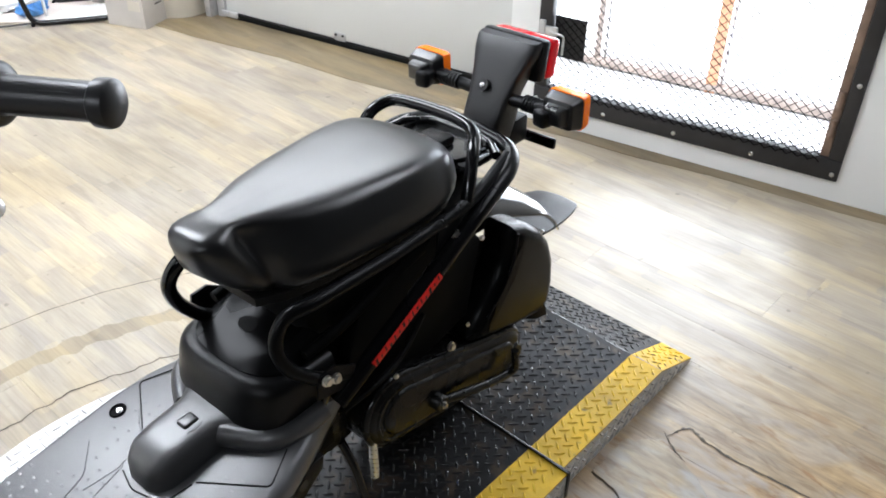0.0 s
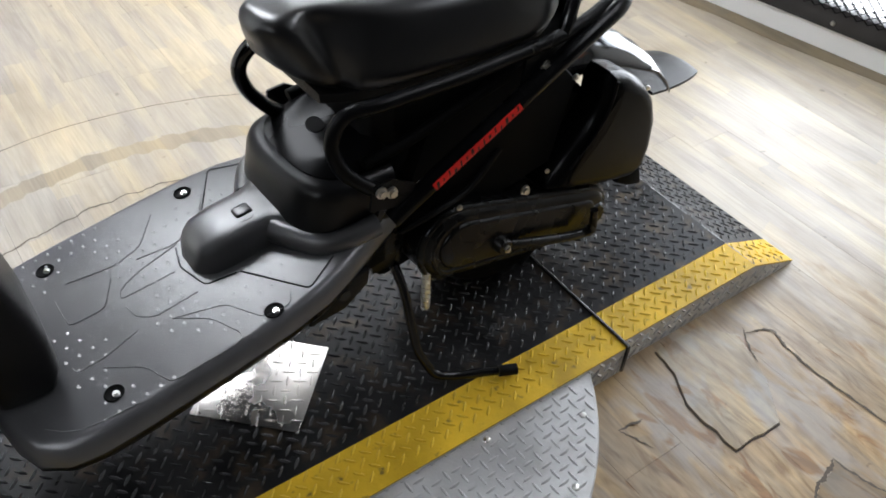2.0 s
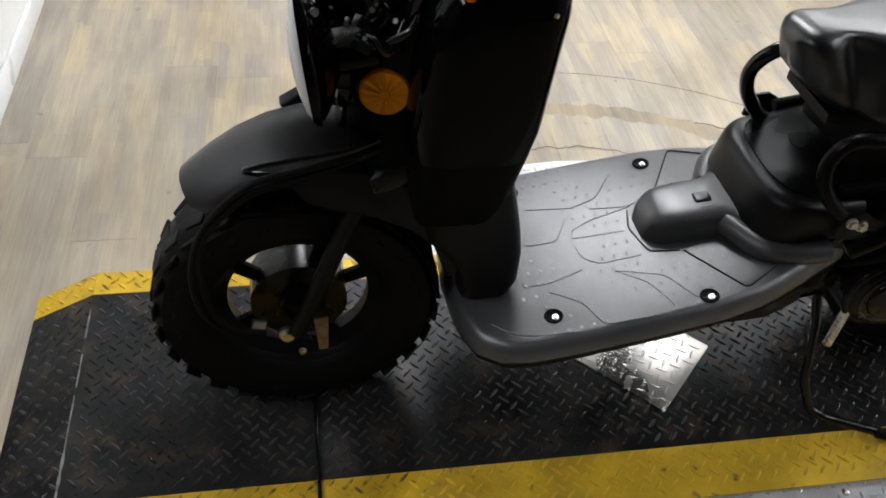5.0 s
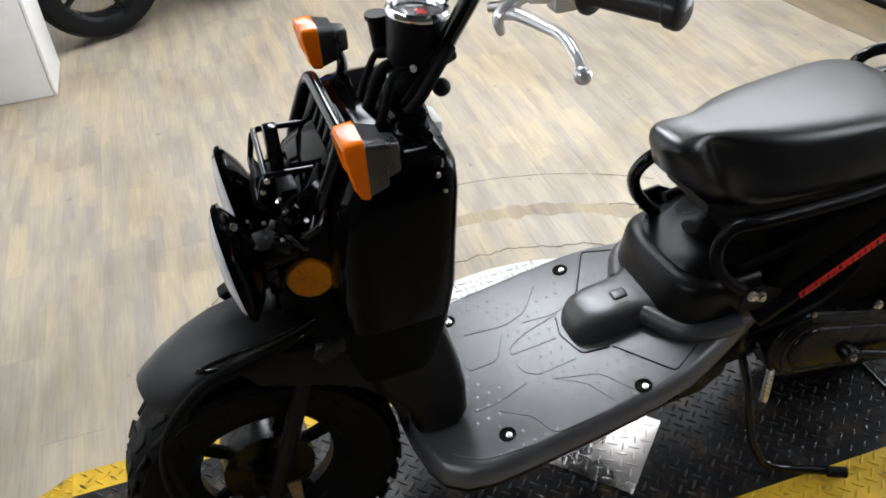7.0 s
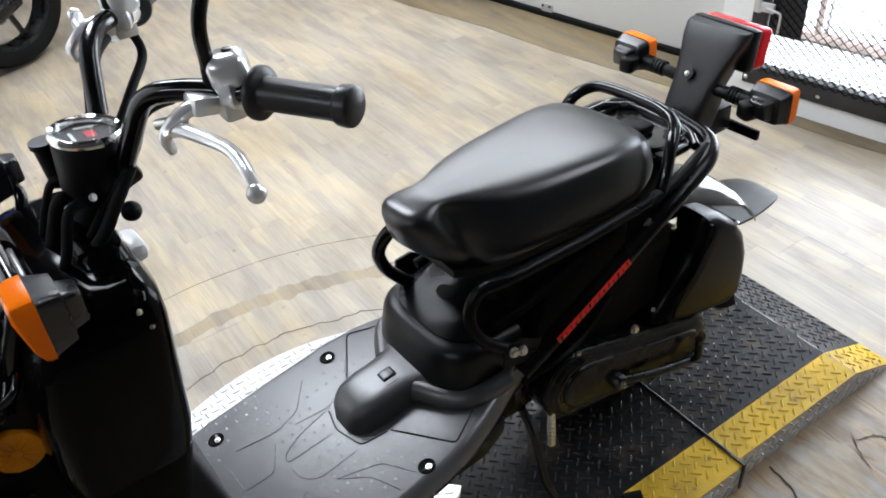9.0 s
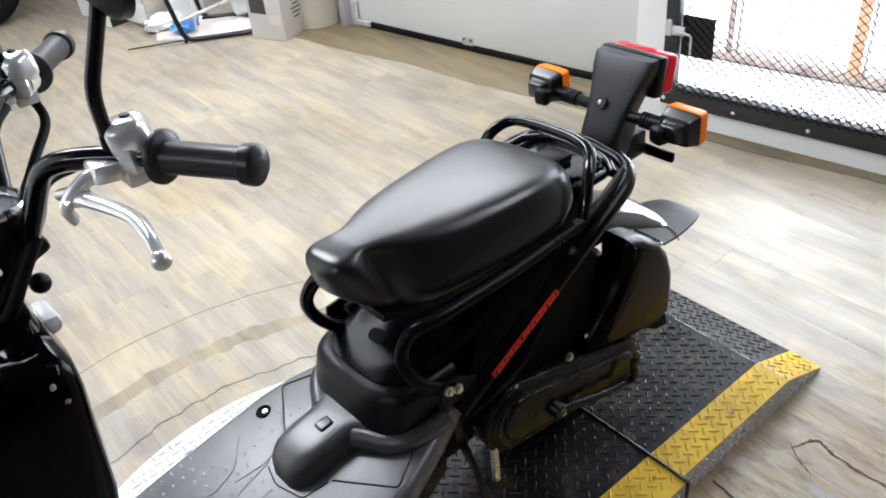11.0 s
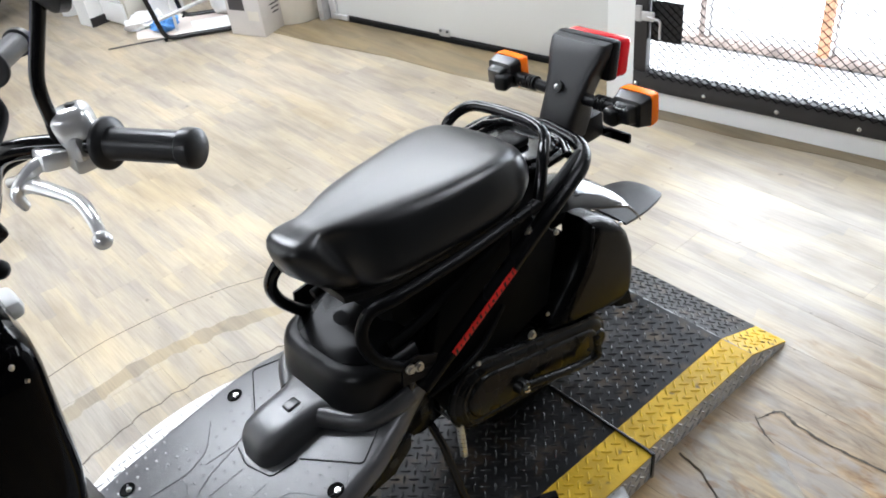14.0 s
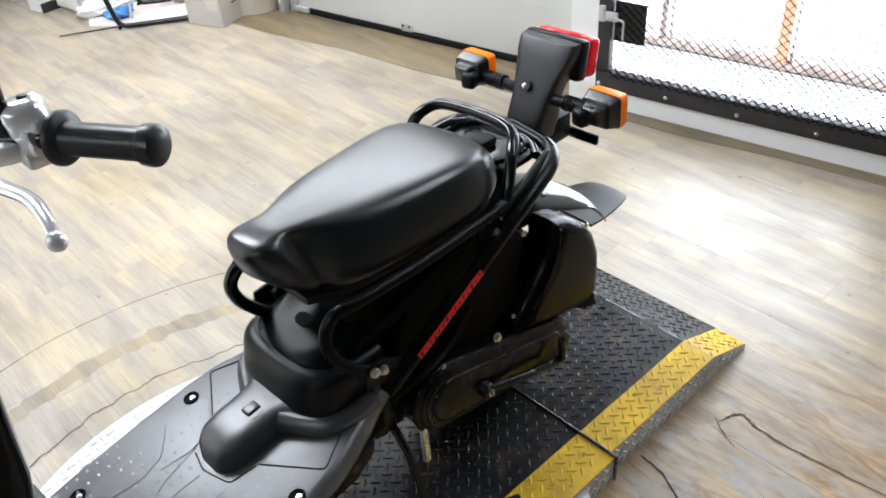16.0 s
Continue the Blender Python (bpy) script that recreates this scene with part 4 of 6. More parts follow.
for k in range(9):
    y = -0.085 + 0.02 * k
    pts = [(0.10 + rs.uniform(-0.02, 0.03), y, 0.70 + rs.uniform(-0.03, 0.06)), (0.15, y + rs.uniform(-0.03, 0.03), 0.76 + rs.uniform(-0.05, 0.05)), (0.19, y * 0.7, 0.80 + rs.uniform(-0.04, 0.03)), (0.24, y * 0.5, 0.87 + rs.uniform(-0.03, 0.03))]
    part("wire", tube(spline(pts, 6), 0.0035 + 0.001 * (k % 2)), M_rubber, sc)
for k in range(8):
    bolt((rs.uniform(0.11, 0.2), -0.075 + rs.uniform(-0.01, 0.02), rs.uniform(0.735, 0.85)), rs.uniform(0.002, 0.0035), sc, name="clip_screw")

# tube cage with a slatted panel, and the small carrier over the lamps
cage = part("front_cage", tube(fillet([(0.185, -0.085, 0.775), (0.19, -0.10, 0.815), (0.230, -0.105, 0.905), (0.230, 0.105, 0.905), (0.19, 0.10, 0.815), (0.185, 0.085, 0.775)], 0.03), 0.0105), M_steelblack, sc, "black tube cage")
for k in range(6):
    y = -0.075 + 0.03 * k
    part("slat", box((0.006, 0.012, 0.165), (0.200, y, 0.815), 0.002, (0, 25, 0)), M_black, cage)
part("panel", box((0.008, 0.09, 0.10), (0.225, -0.02, 0.845), 0.004, (0, 25, 0)), M_grey, cage, "grey square panel")
carrier = part("carrier", tube(fillet([(0.205, 0.07, 0.845), (0.13, 0.07, 0.85), (0.118, 0.07, 0.80), (0.14, 0.07, 0.78)], 0.012), 0.0045), M_steelblack, sc, "thin black wire carrier")
part("carrier_rod", tube(fillet([(0.205, -0.05, 0.838), (0.125, -0.05, 0.843), (0.112, -0.05, 0.80), (0.14, -0.05, 0.775)], 0.012), 0.0045), M_steelblack, carrier)
part("carrier_rod", tube([(0.128, -0.05, 0.843), (0.132, 0.07, 0.85)], 0.0045), M_steelblack, carrier)
part("carrier_rod", tube([(0.205, 0.03, 0.828), (0.114, 0.03, 0.812)], 0.0045), M_steelblack, carrier)
part("carrier_rod", tube([(0.114, -0.05, 0.806), (0.119, 0.07, 0.806)], 0.0045), M_steelblack, carrier)

# front and rear turn signals
def signal(at, faces, sy, front):
    """A square lamp on a stalk: orange lens towards faces (-1 ahead, 1 behind); the front ones are cut off below."""
    x, y, z = at
    k = (1.2 if sy < 0 else 0.95) if front else 1.0
    wk = 0.82 if front else 1.0

    def ring(d, w, h, cut=0.0):
        out = []
        for u, v in sq(w * wk, h * k, 24, 9):
            out.append((x + faces * (d - (cut * max(0.0, -v - 0.15 * h) / h if front else 0)), y + u, z + v))
        return out

    hs = [ring(*a) for a in ((-0.036, 0.017, 0.015), (-0.034, 0.020, 0.017), (-0.018, 0.024, 0.020), (-0.016, 0.033, 0.027), (0.008, 0.039, 0.032), (0.010, 0.040, 0.033))]
    ob = part("turn_signal", loft(hs), M_signal, sc)
    part("lens", loft([ring(*a) for a in ((0.0105, 0.0405, 0.0345), (0.020, 0.0405, 0.0345, 0.004), (0.034, 0.039, 0.033, 0.013), (0.037, 0.034, 0.028, 0.013))]), M_orange, ob, "orange lens", sharp=25)
    return ob


for sy in (-1, 1):
    s1 = signal((0.248 if sy < 0 else 0.268, sy * 0.165, 0.905 if sy < 0 else 0.922), -1, sy, True)
    part("stalk", tube(spline([(0.285, sy * 0.155, 0.905), (0.288, sy * 0.142, 0.885), (0.262, sy * 0.118, 0.848), (0.235, sy * 0.105, 0.82)], 5), 0.0085), M_steelblack, s1)
    s2 = signal((1.505, sy * 0.172, 0.712), 1, sy, False)
    stalk = part("stalk", tube([(1.515, sy * 0.03, 0.695), (1.505, sy * 0.14, 0.708)], 0.0125), M_black, s2, "ribbed rubber stalk")
    for k in range(6):
        y = sy * (0.085 + 0.008 * k)
        part("rib", rod((1.5095, y - 0.0022, 0.7025), (1.5095, y + 0.0022, 0.7025), 0.0165), M_black, stalk)
    part("elbow", box((0.05, 0.034, 0.036), (1.483, sy * 0.152, 0.704), 0.009, (0, 0, 12 * sy), seg=3), M_black, s2)

# leg shield: glossy upper body, matt lower body
def ring_xy(x0, x1, w, z, n=28, e=4.0, lean=0.0):
    return [((x0 + x1) / 2 + u, v, z + lean * u) for u, v in sq((x1 - x0) / 2, w, n, e)]


part("leg_shield", loft([ring_xy(0.1835, 0.3535, 0.165, 0.615, e=6), ring_xy(0.18, 0.362, 0.17, 0.66, e=6), ring_xy(0.19, 0.370, 0.172, 0.77, e=6), ring_xy(0.205, 0.374, 0.172, 0.825, e=6), ring_xy(0.222, 0.373, 0.166, 0.856, e=6), ring_xy(0.240, 0.366, 0.152, 0.874, e=5), ring_xy(0.26, 0.35, 0.125, 0.882, e=4)]), M_blackgloss, sc, "glossy black leg shield")
part("shield_skirt", loft([ring_xy(0.20, 0.325, 0.118, 0.47, e=6), ring_xy(0.19, 0.338, 0.150, 0.535, e=6), ring_xy(0.185, 0.350, 0.163, 0.60, e=6), ring_xy(0.1838, 0.3532, 0.1648, 0.6145, e=6)]), M_inner, sc, "matt black lower edge of the leg shield")
part("lower_shield", loft([ring_xy(0.285, 0.375, 0.095, 0.285, e=6), ring_xy(0.28, 0.385, 0.105, 0.32, e=6), ring_xy(0.255, 0.384, 0.11, 0.38, e=6), ring_xy(0.215, 0.376, 0.114, 0.43, e=6), ring_xy(0.19, 0.345, 0.12, 0.56, e=6)]), M_black, sc, "matt black lower leg shield")
part("top_cover", loft([ring_xy(0.30, 0.365, 0.09, 0.878), ring_xy(0.305, 0.362, 0.08, 0.892), ring_xy(0.315, 0.35, 0.06, 0.898)]), M_blackgloss, sc)
part("reservoir_cap", box((0.034, 0.06, 0.03), (0.380, 0.015, 0.832), 0.012), M_white, sc, "pale grey plastic cap")
for zz, xx in ((0.832, 0.338), (0.858, 0.330)):
    bolt((xx + 0.004, -0.166, zz), 0.0035, sc, (0.5, -0.8, 0))

# floorboard
fbz = lambda x: 0.292 + 0.19 * (x - 0.43)
half = [(0.275, 0.0), (0.279, 0.07), (0.288, 0.125), (0.306, 0.172), (0.34, 0.20), (0.385, 0.211), (0.45, 0.214), (0.60, 0.212), (0.70, 0.208), (0.765, 0.198), (0.83, 0.176), (0.89, 0.15), (0.93, 0.135)]
outline = [(x, -y) for x, y in half] + [(x, y) for x, y in half[::-1][:-1]]
cxm = 0.6
fr = []
for s, dz in ((0.93, -0.068), (0.965, -0.055), (0.992, -0.046), (1.0, -0.036), (0.999, -0.026), (0.990, -0.016), (0.972, -0.0075), (0.945, -0.002), (0.915, 0.0)):
    fr.append([(cxm + (x - cxm) * (1 - (1 - s) * 0.6), y * s, fbz(cxm + (x - cxm) * (1 - (1 - s) * 0.6)) + dz) for x, y in outline])
fb = part("floorboard", loft(fr[3:]), M_grey, sc, "charcoal ribbed plastic floorboard", sharp=50)
part("skirt", loft(fr[:4]), M_satin, fb, "black lower edge of the floorboard")
RIDGE = [[(0.446, 0.099), (0.523, 0.080), (0.571, 0.092), (0.615, 0.148)], [(0.556, 0.068), (0.616, 0.055), (0.667, 0.07), (0.703, 0.131)],
         [(0.42, 0.074), (0.421, 0.009), (0.477, 0.005), (0.509, 0.06)], [(0.623, 0.053), (0.549, 0.041), (0.51, 0.024), (0.503, 0.004), (0.594, -0.002)],
         [(0.505, -0.016), (0.508, -0.044), (0.531, -0.066), (0.604, -0.066)], [(0.398, -0.072), (0.399, -0.084), (0.441, -0.086), (0.502, -0.072)],
         [(0.436, -0.104), (0.483, -0.143), (0.502, -0.195), (0.607, -0.200), (0.62, -0.187), (0.596, -0.128), (0.551, -0.088)],
         [(0.551, -0.088), (0.625, -0.119), (0.659, -0.183), (0.702, -0.188), (0.714, -0.166)], [(0.332, -0.146), (0.373, -0.182), (0.455, -0.197)]]
for line in RIDGE:
    pts = [Vector((x, y, fbz(x) + 0.0006)) for x, y in line]
    part("ridge", tube(fillet(pts, 0.012, 4) if len(pts) > 3 else spline(pts, 5), 0.0006, n=6), M_grey, fb)
for line in ([(0.616, 0.045), (0.604, 0.002), (0.619, -0.062), (0.668, -0.073)], [(0.674, -0.075), (0.739, -0.182), (0.80, -0.150)], [(0.674, 0.075), (0.739, 0.182), (0.80, 0.150)]):
    pts = [Vector((x, y, fbz(x) + 0.0006)) for x, y in line]
    part("panel_gap", tube(fillet(pts, 0.01, 4), 0.0014, n=6), M_black, fb)
st = bmesh.new()
rs = random.Random(3)
for gx in range(20):
    for gy in range(15):
        x, y = 0.32 + gx * 0.021 + (gy % 2) * 0.0105, -0.19 + gy * 0.027
        if (x > 0.60 and abs(y) < 0.085) or x > 0.76 or abs(y) > 0.2 or (x < 0.385 and abs(y) < 0.105) or (x > 0.70 and abs(y) > 0.165):
            continue
        if noise.noise((x * 9, y * 9, 0.3)) < -0.05:
            continue
        ball((x, y, fbz(x)), 0.0040, st, (1, 1, 0.11), n=8)
sd = part("studs", st, M_grey, fb)
sd["kind"] = "stuff"
for x, y in ((0.43, -0.156), (0.43, 0.152), (0.676, -0.182), (0.68, 0.16)):
    cup = part("bolt_cup", lathe([(0.0138, 0.0026), (0.0155, 0.0012), (0.0125, 0.0002), (0.0, 0.0002)], Matrix.Translation((x, y, fbz(x))) @ Matrix.Rotation(radians(-10.8), 4, "Y"), n=20), M_inner, fb)
    bolt((x + 0.002, y - 0.003, fbz(x) + 0.0003), 0.0046, cup, (-0.18, 0, 0.98))

for sy in (-1, 1):
    pb_ = part("peg_bracket", prism([(0.735, 0.262), (0.80, 0.268), (0.845, 0.302), (0.85, 0.33), (0.79, 0.325), (0.74, 0.305)], 0.012, Matrix.Translation((0, -0.168 if sy < 0 else 0.18, 0)) @ MY, 0.004), M_black, fb)
    part("bracket_hole", rod((0.80, sy * 0.178, 0.298), (0.80, sy * 0.1815, 0.298), 0.010, n=20), M_face, pb_)

# tunnel cover and the riser under the seat
def arch(x, w, z0, z1, n=25, e=3.7):
    return [(x, w * math.copysign(abs(math.cos(a)) ** (2 / e), math.cos(a)), z0 + (z1 - z0) * abs(math.sin(a)) ** (2 / e)) for a in (math.pi * j / (n - 1) for j in range(n))]


tc_ = part("tunnel_cover", loft([arch(0.617, 0.022, fbz(0.617) - 0.002, fbz(0.617) + 0.012), arch(0.624, 0.038, fbz(0.624) - 0.002, 0.364), arch(0.632, 0.045, fbz(0.632) - 0.002, 0.375), arch(0.645, 0.053, fbz(0.64) - 0.002, 0.384), arch(0.68, 0.058, fbz(0.68) - 0.002, 0.392), arch(0.715, 0.058, fbz(0.715) - 0.002, 0.397), arch(0.740, 0.060, fbz(0.740) - 0.002, 0.400), arch(0.758, 0.070, fbz(0.758) - 0.002, 0.402), arch(0.775, 0.088, fbz(0.775) - 0.002, 0.402), arch(0.80, 0.10, fbz(0.80) - 0.002, 0.404)]), M_tunnel, sc, "charcoal plastic tunnel cover")
for sy in (-1, 1):
    way = spline([(0.748, sy * 0.050, 0.372), (0.764, sy * 0.080, 0.372), (0.780, sy * 0.108, 0.372), (0.803, sy * 0.131, 0.374), (0.84, sy * 0.144, 0.380), (0.885, sy * 0.150, 0.388)], 5)
    part("cover_arm", tube(way, [0.018 - 0.0001 * k for k in range(len(way))], n=16, flat=1.2), M_tunnel, tc_)
part("button", box((0.030, 0.026, 0.011), (0.717, -0.008, 0.3955), 0.005, (0, -8, 0), seg=3), M_signal, tc_, "square rubber button")
part("button_rim", lathe([(0.021, 0.001), (0.0235, 0.002), (0.026, 0.0), (0.021, -0.001), (0.021, 0.001)], pose(0.717, -0.008, 0.3945, 0, -8, 0), n=24), M_tunnel, tc_)

def riser_ring(x0, w, z, back=0.93, n=21, rise=0.0):
    """A U-shaped wall, rounded ahead, open to the back."""
    pts = []
    for j in range(n):
        a = math.pi * (j / (n - 1)) + math.pi / 2
        pts.append((x0 + 0.085 + 0.085 * math.copysign(abs(math.cos(a)) ** 0.75, math.cos(a)), w * math.copysign(abs(math.sin(a)) ** 0.7, math.sin(a)), z))
    return [(x, y, zz + rise * (x - x0)) for x, y, zz in [(back, w, z)] + pts + [(back, -w, z)]]


part("riser", loft([riser_ring(0.757, 0.135, 0.375), riser_ring(0.763, 0.1355, 0.41), riser_ring(0.769, 0.1345, 0.442), riser_ring(0.772, 0.1335, 0.452), riser_ring(0.776, 0.131, 0.460), riser_ring(0.783, 0.126, 0.466), riser_ring(0.792, 0.120, 0.469), riser_ring(0.80, 0.115, 0.470)]), M_riser, sc, "satin black plastic riser below the seat", sharp=35)
lid = part("battery_lid", loft([riser_ring(0.798, 0.1165, 0.466), riser_ring(0.799, 0.116, 0.4715, rise=0.06), riser_ring(0.808, 0.104, 0.4745, 0.925, rise=0.22), riser_ring(0.820, 0.086, 0.479, 0.915, rise=0.34), riser_ring(0.826, 0.080, 0.481, 0.91, rise=0.36)]), M_lid, sc, "glossy black battery lid with an oval hole", sharp=12)
part("lock_hole", prism([(0.868 + u, 0.008 + v) for u, v in sq(0.013, 0.021, 24, 2.2)], 0.0012, Matrix(((1, 0, 0, 0), (0, 1, 0, 0), (0.36, 0, 1, 0.4812 - 0.36 * 0.826), (0, 0, 0, 1)))), M_inner, lid)

# seat: a flat top, steep sides, and a small nose set off by a groove
def seat_ring(x, p, w, zt, zb, lean=0.0, scoop=0.0, crown=0.003):
    """A section: half width p of the flat top, w of the flared side; lean draws the lower part back, scoop hollows the side."""
    h = zt - zb
    k = 1 - 0.6 * scoop
    side = [(0.0, zt + crown), (p * 0.55, zt + crown * 0.7), (p * 0.9, zt), (p + (w - p) * 0.30 * k, zt - 0.055 * h), (p + (w - p) * 0.60 * k, zt - 0.19 * h),
            (p + (w - p) * 0.86 * (1 - 0.2 * scoop), zt - 0.47 * h), (w, zt - 0.78 * h), (w * 0.985, zt - 0.92 * h), (w * 0.90, zb + 0.01 * h), (w * 0.6, zb), (0.0, zb)]
    egg = [(0.0, zt), (w * 0.35, zt - 0.01 * h), (w * 0.62, zt - 0.05 * h), (w * 0.80, zt - 0.14 * h), (w * 0.92, zt - 0.30 * h), (w * 0.985, zt - 0.52 * h),
           (w, zt - 0.70 * h), (w * 0.97, zt - 0.86 * h), (w * 0.85, zt - 0.96 * h), (w * 0.5, zb), (0.0, zb)]
    r = max(0.0, min(1.0, (0.838 - x) / 0.045))            # the nose is rounded all over
    half = spline([(a * (1 - r) + c * r, b * (1 - r) + d * r, 0) for (a, b), (c, d) in zip(side, egg)], 4)
    half = [(v.x, v.y) for v in half]
    ring = half + [(-y, z) for y, z in half[-2:0:-1]]
    return [(x + lean * (zt - z), y, z) for y, z in ring]


# place along the seat, half top, half side, top, bottom, lean, scoop
SEAT = [(0.766, 0.010, 0.018, 0.697, 0.655, 0.30, 0), (0.769, 0.024, 0.040, 0.707, 0.638, 0.40, 0), (0.776, 0.034, 0.056, 0.716, 0.622, 0.45, 0), (0.787, 0.039, 0.066, 0.722, 0.608, 0.47, 0), (0.802, 0.041, 0.071, 0.7232, 0.600, 0.46, 0.2),
        (0.817, 0.040, 0.071, 0.7235, 0.596, 0.43, 0.7), (0.830, 0.039, 0.069, 0.7235, 0.594, 0.38, 1.1), (0.841, 0.0395, 0.0695, 0.7225, 0.593, 0.32, 1.3), (0.853, 0.042, 0.076, 0.722, 0.593, 0.25, 1.3), (0.867, 0.046, 0.087, 0.722, 0.594, 0.18, 1.1), (0.885, 0.052, 0.100, 0.722, 0.597, 0.10, 0.8),
        (0.910, 0.060, 0.112, 0.722, 0.601, 0.04, 0.4), (0.945, 0.070, 0.1225, 0.722, 0.605, 0, 0.15), (1.0, 0.082, 0.131, 0.7225, 0.608, 0, 0), (1.08, 0.096, 0.138, 0.7225, 0.611, 0, 0), (1.14, 0.105, 0.141, 0.7225, 0.615, 0, 0), (1.19, 0.107, 0.140, 0.722, 0.619, 0, 0),
        (1.222, 0.100, 0.135, 0.720, 0.625, 0, 0), (1.245, 0.086, 0.126, 0.715, 0.632, 0, 0), (1.266, 0.068, 0.112, 0.706, 0.640, 0, 0), (1.285, 0.046, 0.092, 0.695, 0.648, 0, 0), (1.297, 0.025, 0.060, 0.684, 0.657, 0, 0)]
seat = part("seat", loft([seat_ring(*a) for a in SEAT]), M_seat, sc, "smooth black vinyl bench seat", sharp=70)
part("seat_pan", loft([[(x, y * 0.93, z - 0.006) for x, y, z in seat_ring(x0, w * 0.98, w, zb + 0.012, zb - 0.006, ln * 0.2, 0, 0.0)] for x0, p_, w, zt, zb, ln, sp_ in SEAT[7:-2]]), M_black, seat)

part("seat_base", loft([[(x, u, zz + v) for u, v in sq(w, h, 20, 5)] for x, w, zz, h in ((0.905, 0.075, 0.53, 0.055), (0.915, 0.09, 0.532, 0.062), (0.95, 0.098, 0.535, 0.066), (0.98, 0.10, 0.54, 0.06))]), M_rubber, sc)

# frame tubes
def pipe(name, pts, r=0.013, fil=0.04, label="", finish=None):
    return part(name, tube(fillet(pts, fil, 6), r, n=14), finish or M_steelblack, sc, label)


pipe("seat_rail", [(1.40, -0.125, 0.645), (1.30, -0.148, 0.628), (1.232, -0.153, 0.617), (1.049, -0.157, 0.611), (0.88, -0.152, 0.609), (0.838, -0.138, 0.606), (0.812, -0.136, 0.565), (0.822, -0.148, 0.515), (0.874, -0.158, 0.464), (0.93, -0.158, 0.44)], 0.0115, 0.028, finish=M_satin)
pipe("seat_rail", [(1.40, 0.125, 0.645), (1.30, 0.148, 0.628), (1.232, 0.153, 0.617), (1.049, 0.157, 0.611), (0.93, 0.13, 0.60), (0.86, 0.06, 0.648), (0.803, 0.062, 0.640), (0.776, 0.076, 0.598), (0.792, 0.088, 0.545), (0.835, 0.096, 0.49), (0.88, 0.104, 0.458)], 0.0125, 0.03)
for sy in (-1, 1):
    pipe("diagonal_tube", [(0.90, sy * 0.165, 0.40), (0.97, sy * 0.168, 0.442), (1.14, sy * 0.172, 0.539), (1.26, sy * 0.165, 0.595), (1.385, sy * 0.148, 0.636), (1.432, sy * 0.105, 0.643), (1.447, 0, 0.648)], 0.0165, 0.05, finish=M_tube)
    pipe("inner_tube", [(0.88, sy * 0.12, 0.49), (0.95, sy * 0.122, 0.50), (1.08, sy * 0.122, 0.537), (1.16, sy * 0.122, 0.556)], 0.010, 0.03, finish=M_inner)
    pipe("down_tube", [(0.93, sy * 0.13, 0.44), (0.86, sy * 0.12, 0.33), (0.6, sy * 0.10, 0.245), (0.36, sy * 0.07, 0.25), (0.25, sy * 0.03, 0.45), (0.23, 0, 0.55)], 0.015, 0.08)
    gp = part("gusset", prism([(0.86, 0.435), (0.93, 0.42), (0.945, 0.455), (0.90, 0.482), (0.865, 0.478)], 0.006, Matrix.Translation((0, sy * 0.168, 0)) @ SIDE, 0.001), M_black, sc)
    g2 = part("gusset", prism([(1.16, 0.545), (1.235, 0.575), (1.215, 0.612), (1.165, 0.60)], 0.006, Matrix.Translation((0, sy * 0.158, 0)) @ SIDE, 0.001), M_black, sc)
    if sy < 0:
        bolt((0.878, -0.170, 0.468), 0.0085, gp)
        bolt((0.897, -0.170, 0.461), 0.0085, gp)
        bolt((1.20, -0.164, 0.583), 0.0085, g2)
pipe("tail_cross_tube", [(1.375, -0.118, 0.652), (1.408, -0.075, 0.656), (1.412, 0.075, 0.656), (1.375, 0.118, 0.652)], 0.009, 0.03)
pipe("grab_rail", [(1.262, 0.140, 0.625), (1.285, 0.128, 0.700), (1.330, 0.108, 0.7195), (1.343, 0.04, 0.7205), (1.343, -0.05, 0.7205), (1.330, -0.102, 0.7175), (1.285, -0.134, 0.695), (1.258, -0.148, 0.645), (1.245, -0.152, 0.615)], 0.0118, 0.035, "glossy black tube grab rail")
tray = part("tail_tray", prism([(1.345 + u, v) for u, v in sq(0.082, 0.108, 32, 3.2)], 0.014, Matrix.Translation((0, 0, 0.640)), 0.005), M_guard, sc, "black moulded tray behind the seat")
part("tray_rim", tube([(1.345 + u, v, 0.655) for u, v in sq(0.066, 0.090, 40, 3.0)], 0.006, n=8, closed=True), M_blackgloss, tray)
part("tray_hole", rod((1.312, -0.098, 0.6535), (1.312, -0.098, 0.6555), 0.016, n=24), M_face, tray)
part("seat_catch", box((0.05, 0.06, 0.018), (1.335, 0.0, 0.664), 0.005), M_black, tray)

# red decal with dark lettering drawn as bars, on the diagonal tube
A, B = Vector((0.972, -0.168, 0.4432)), Vector((1.138, -0.172, 0.5379))
dv = (B - A).normalized()
decal = bmesh.new()
out_ = Vector((0, -1, 0))
upv = dv.cross(out_).normalized()
if upv.z < 0:
    upv = -upv
rings = []
for i in range(9):
    c = A.lerp(B, i / 8)
    rings.append([c + (out_ * math.cos(q) + upv * math.sin(q)) * 0.0174 for q in (radians(-12 + 6 * k) for k in range(9))])
for R0, R1 in zip(rings, rings[1:]):
    r0, r1 = [decal.verts.new(p) for p in R0], [decal.verts.new(p) for p in R1]
    for j in range(8):
        decal.faces.new((r0[j], r0[j + 1], r1[j + 1], r1[j]))
bmesh.ops.remove_doubles(decal, verts=decal.verts, dist=1e-5)
dc = part("decal", decal, M_decal, sc, "red decal stripe with dark bars")
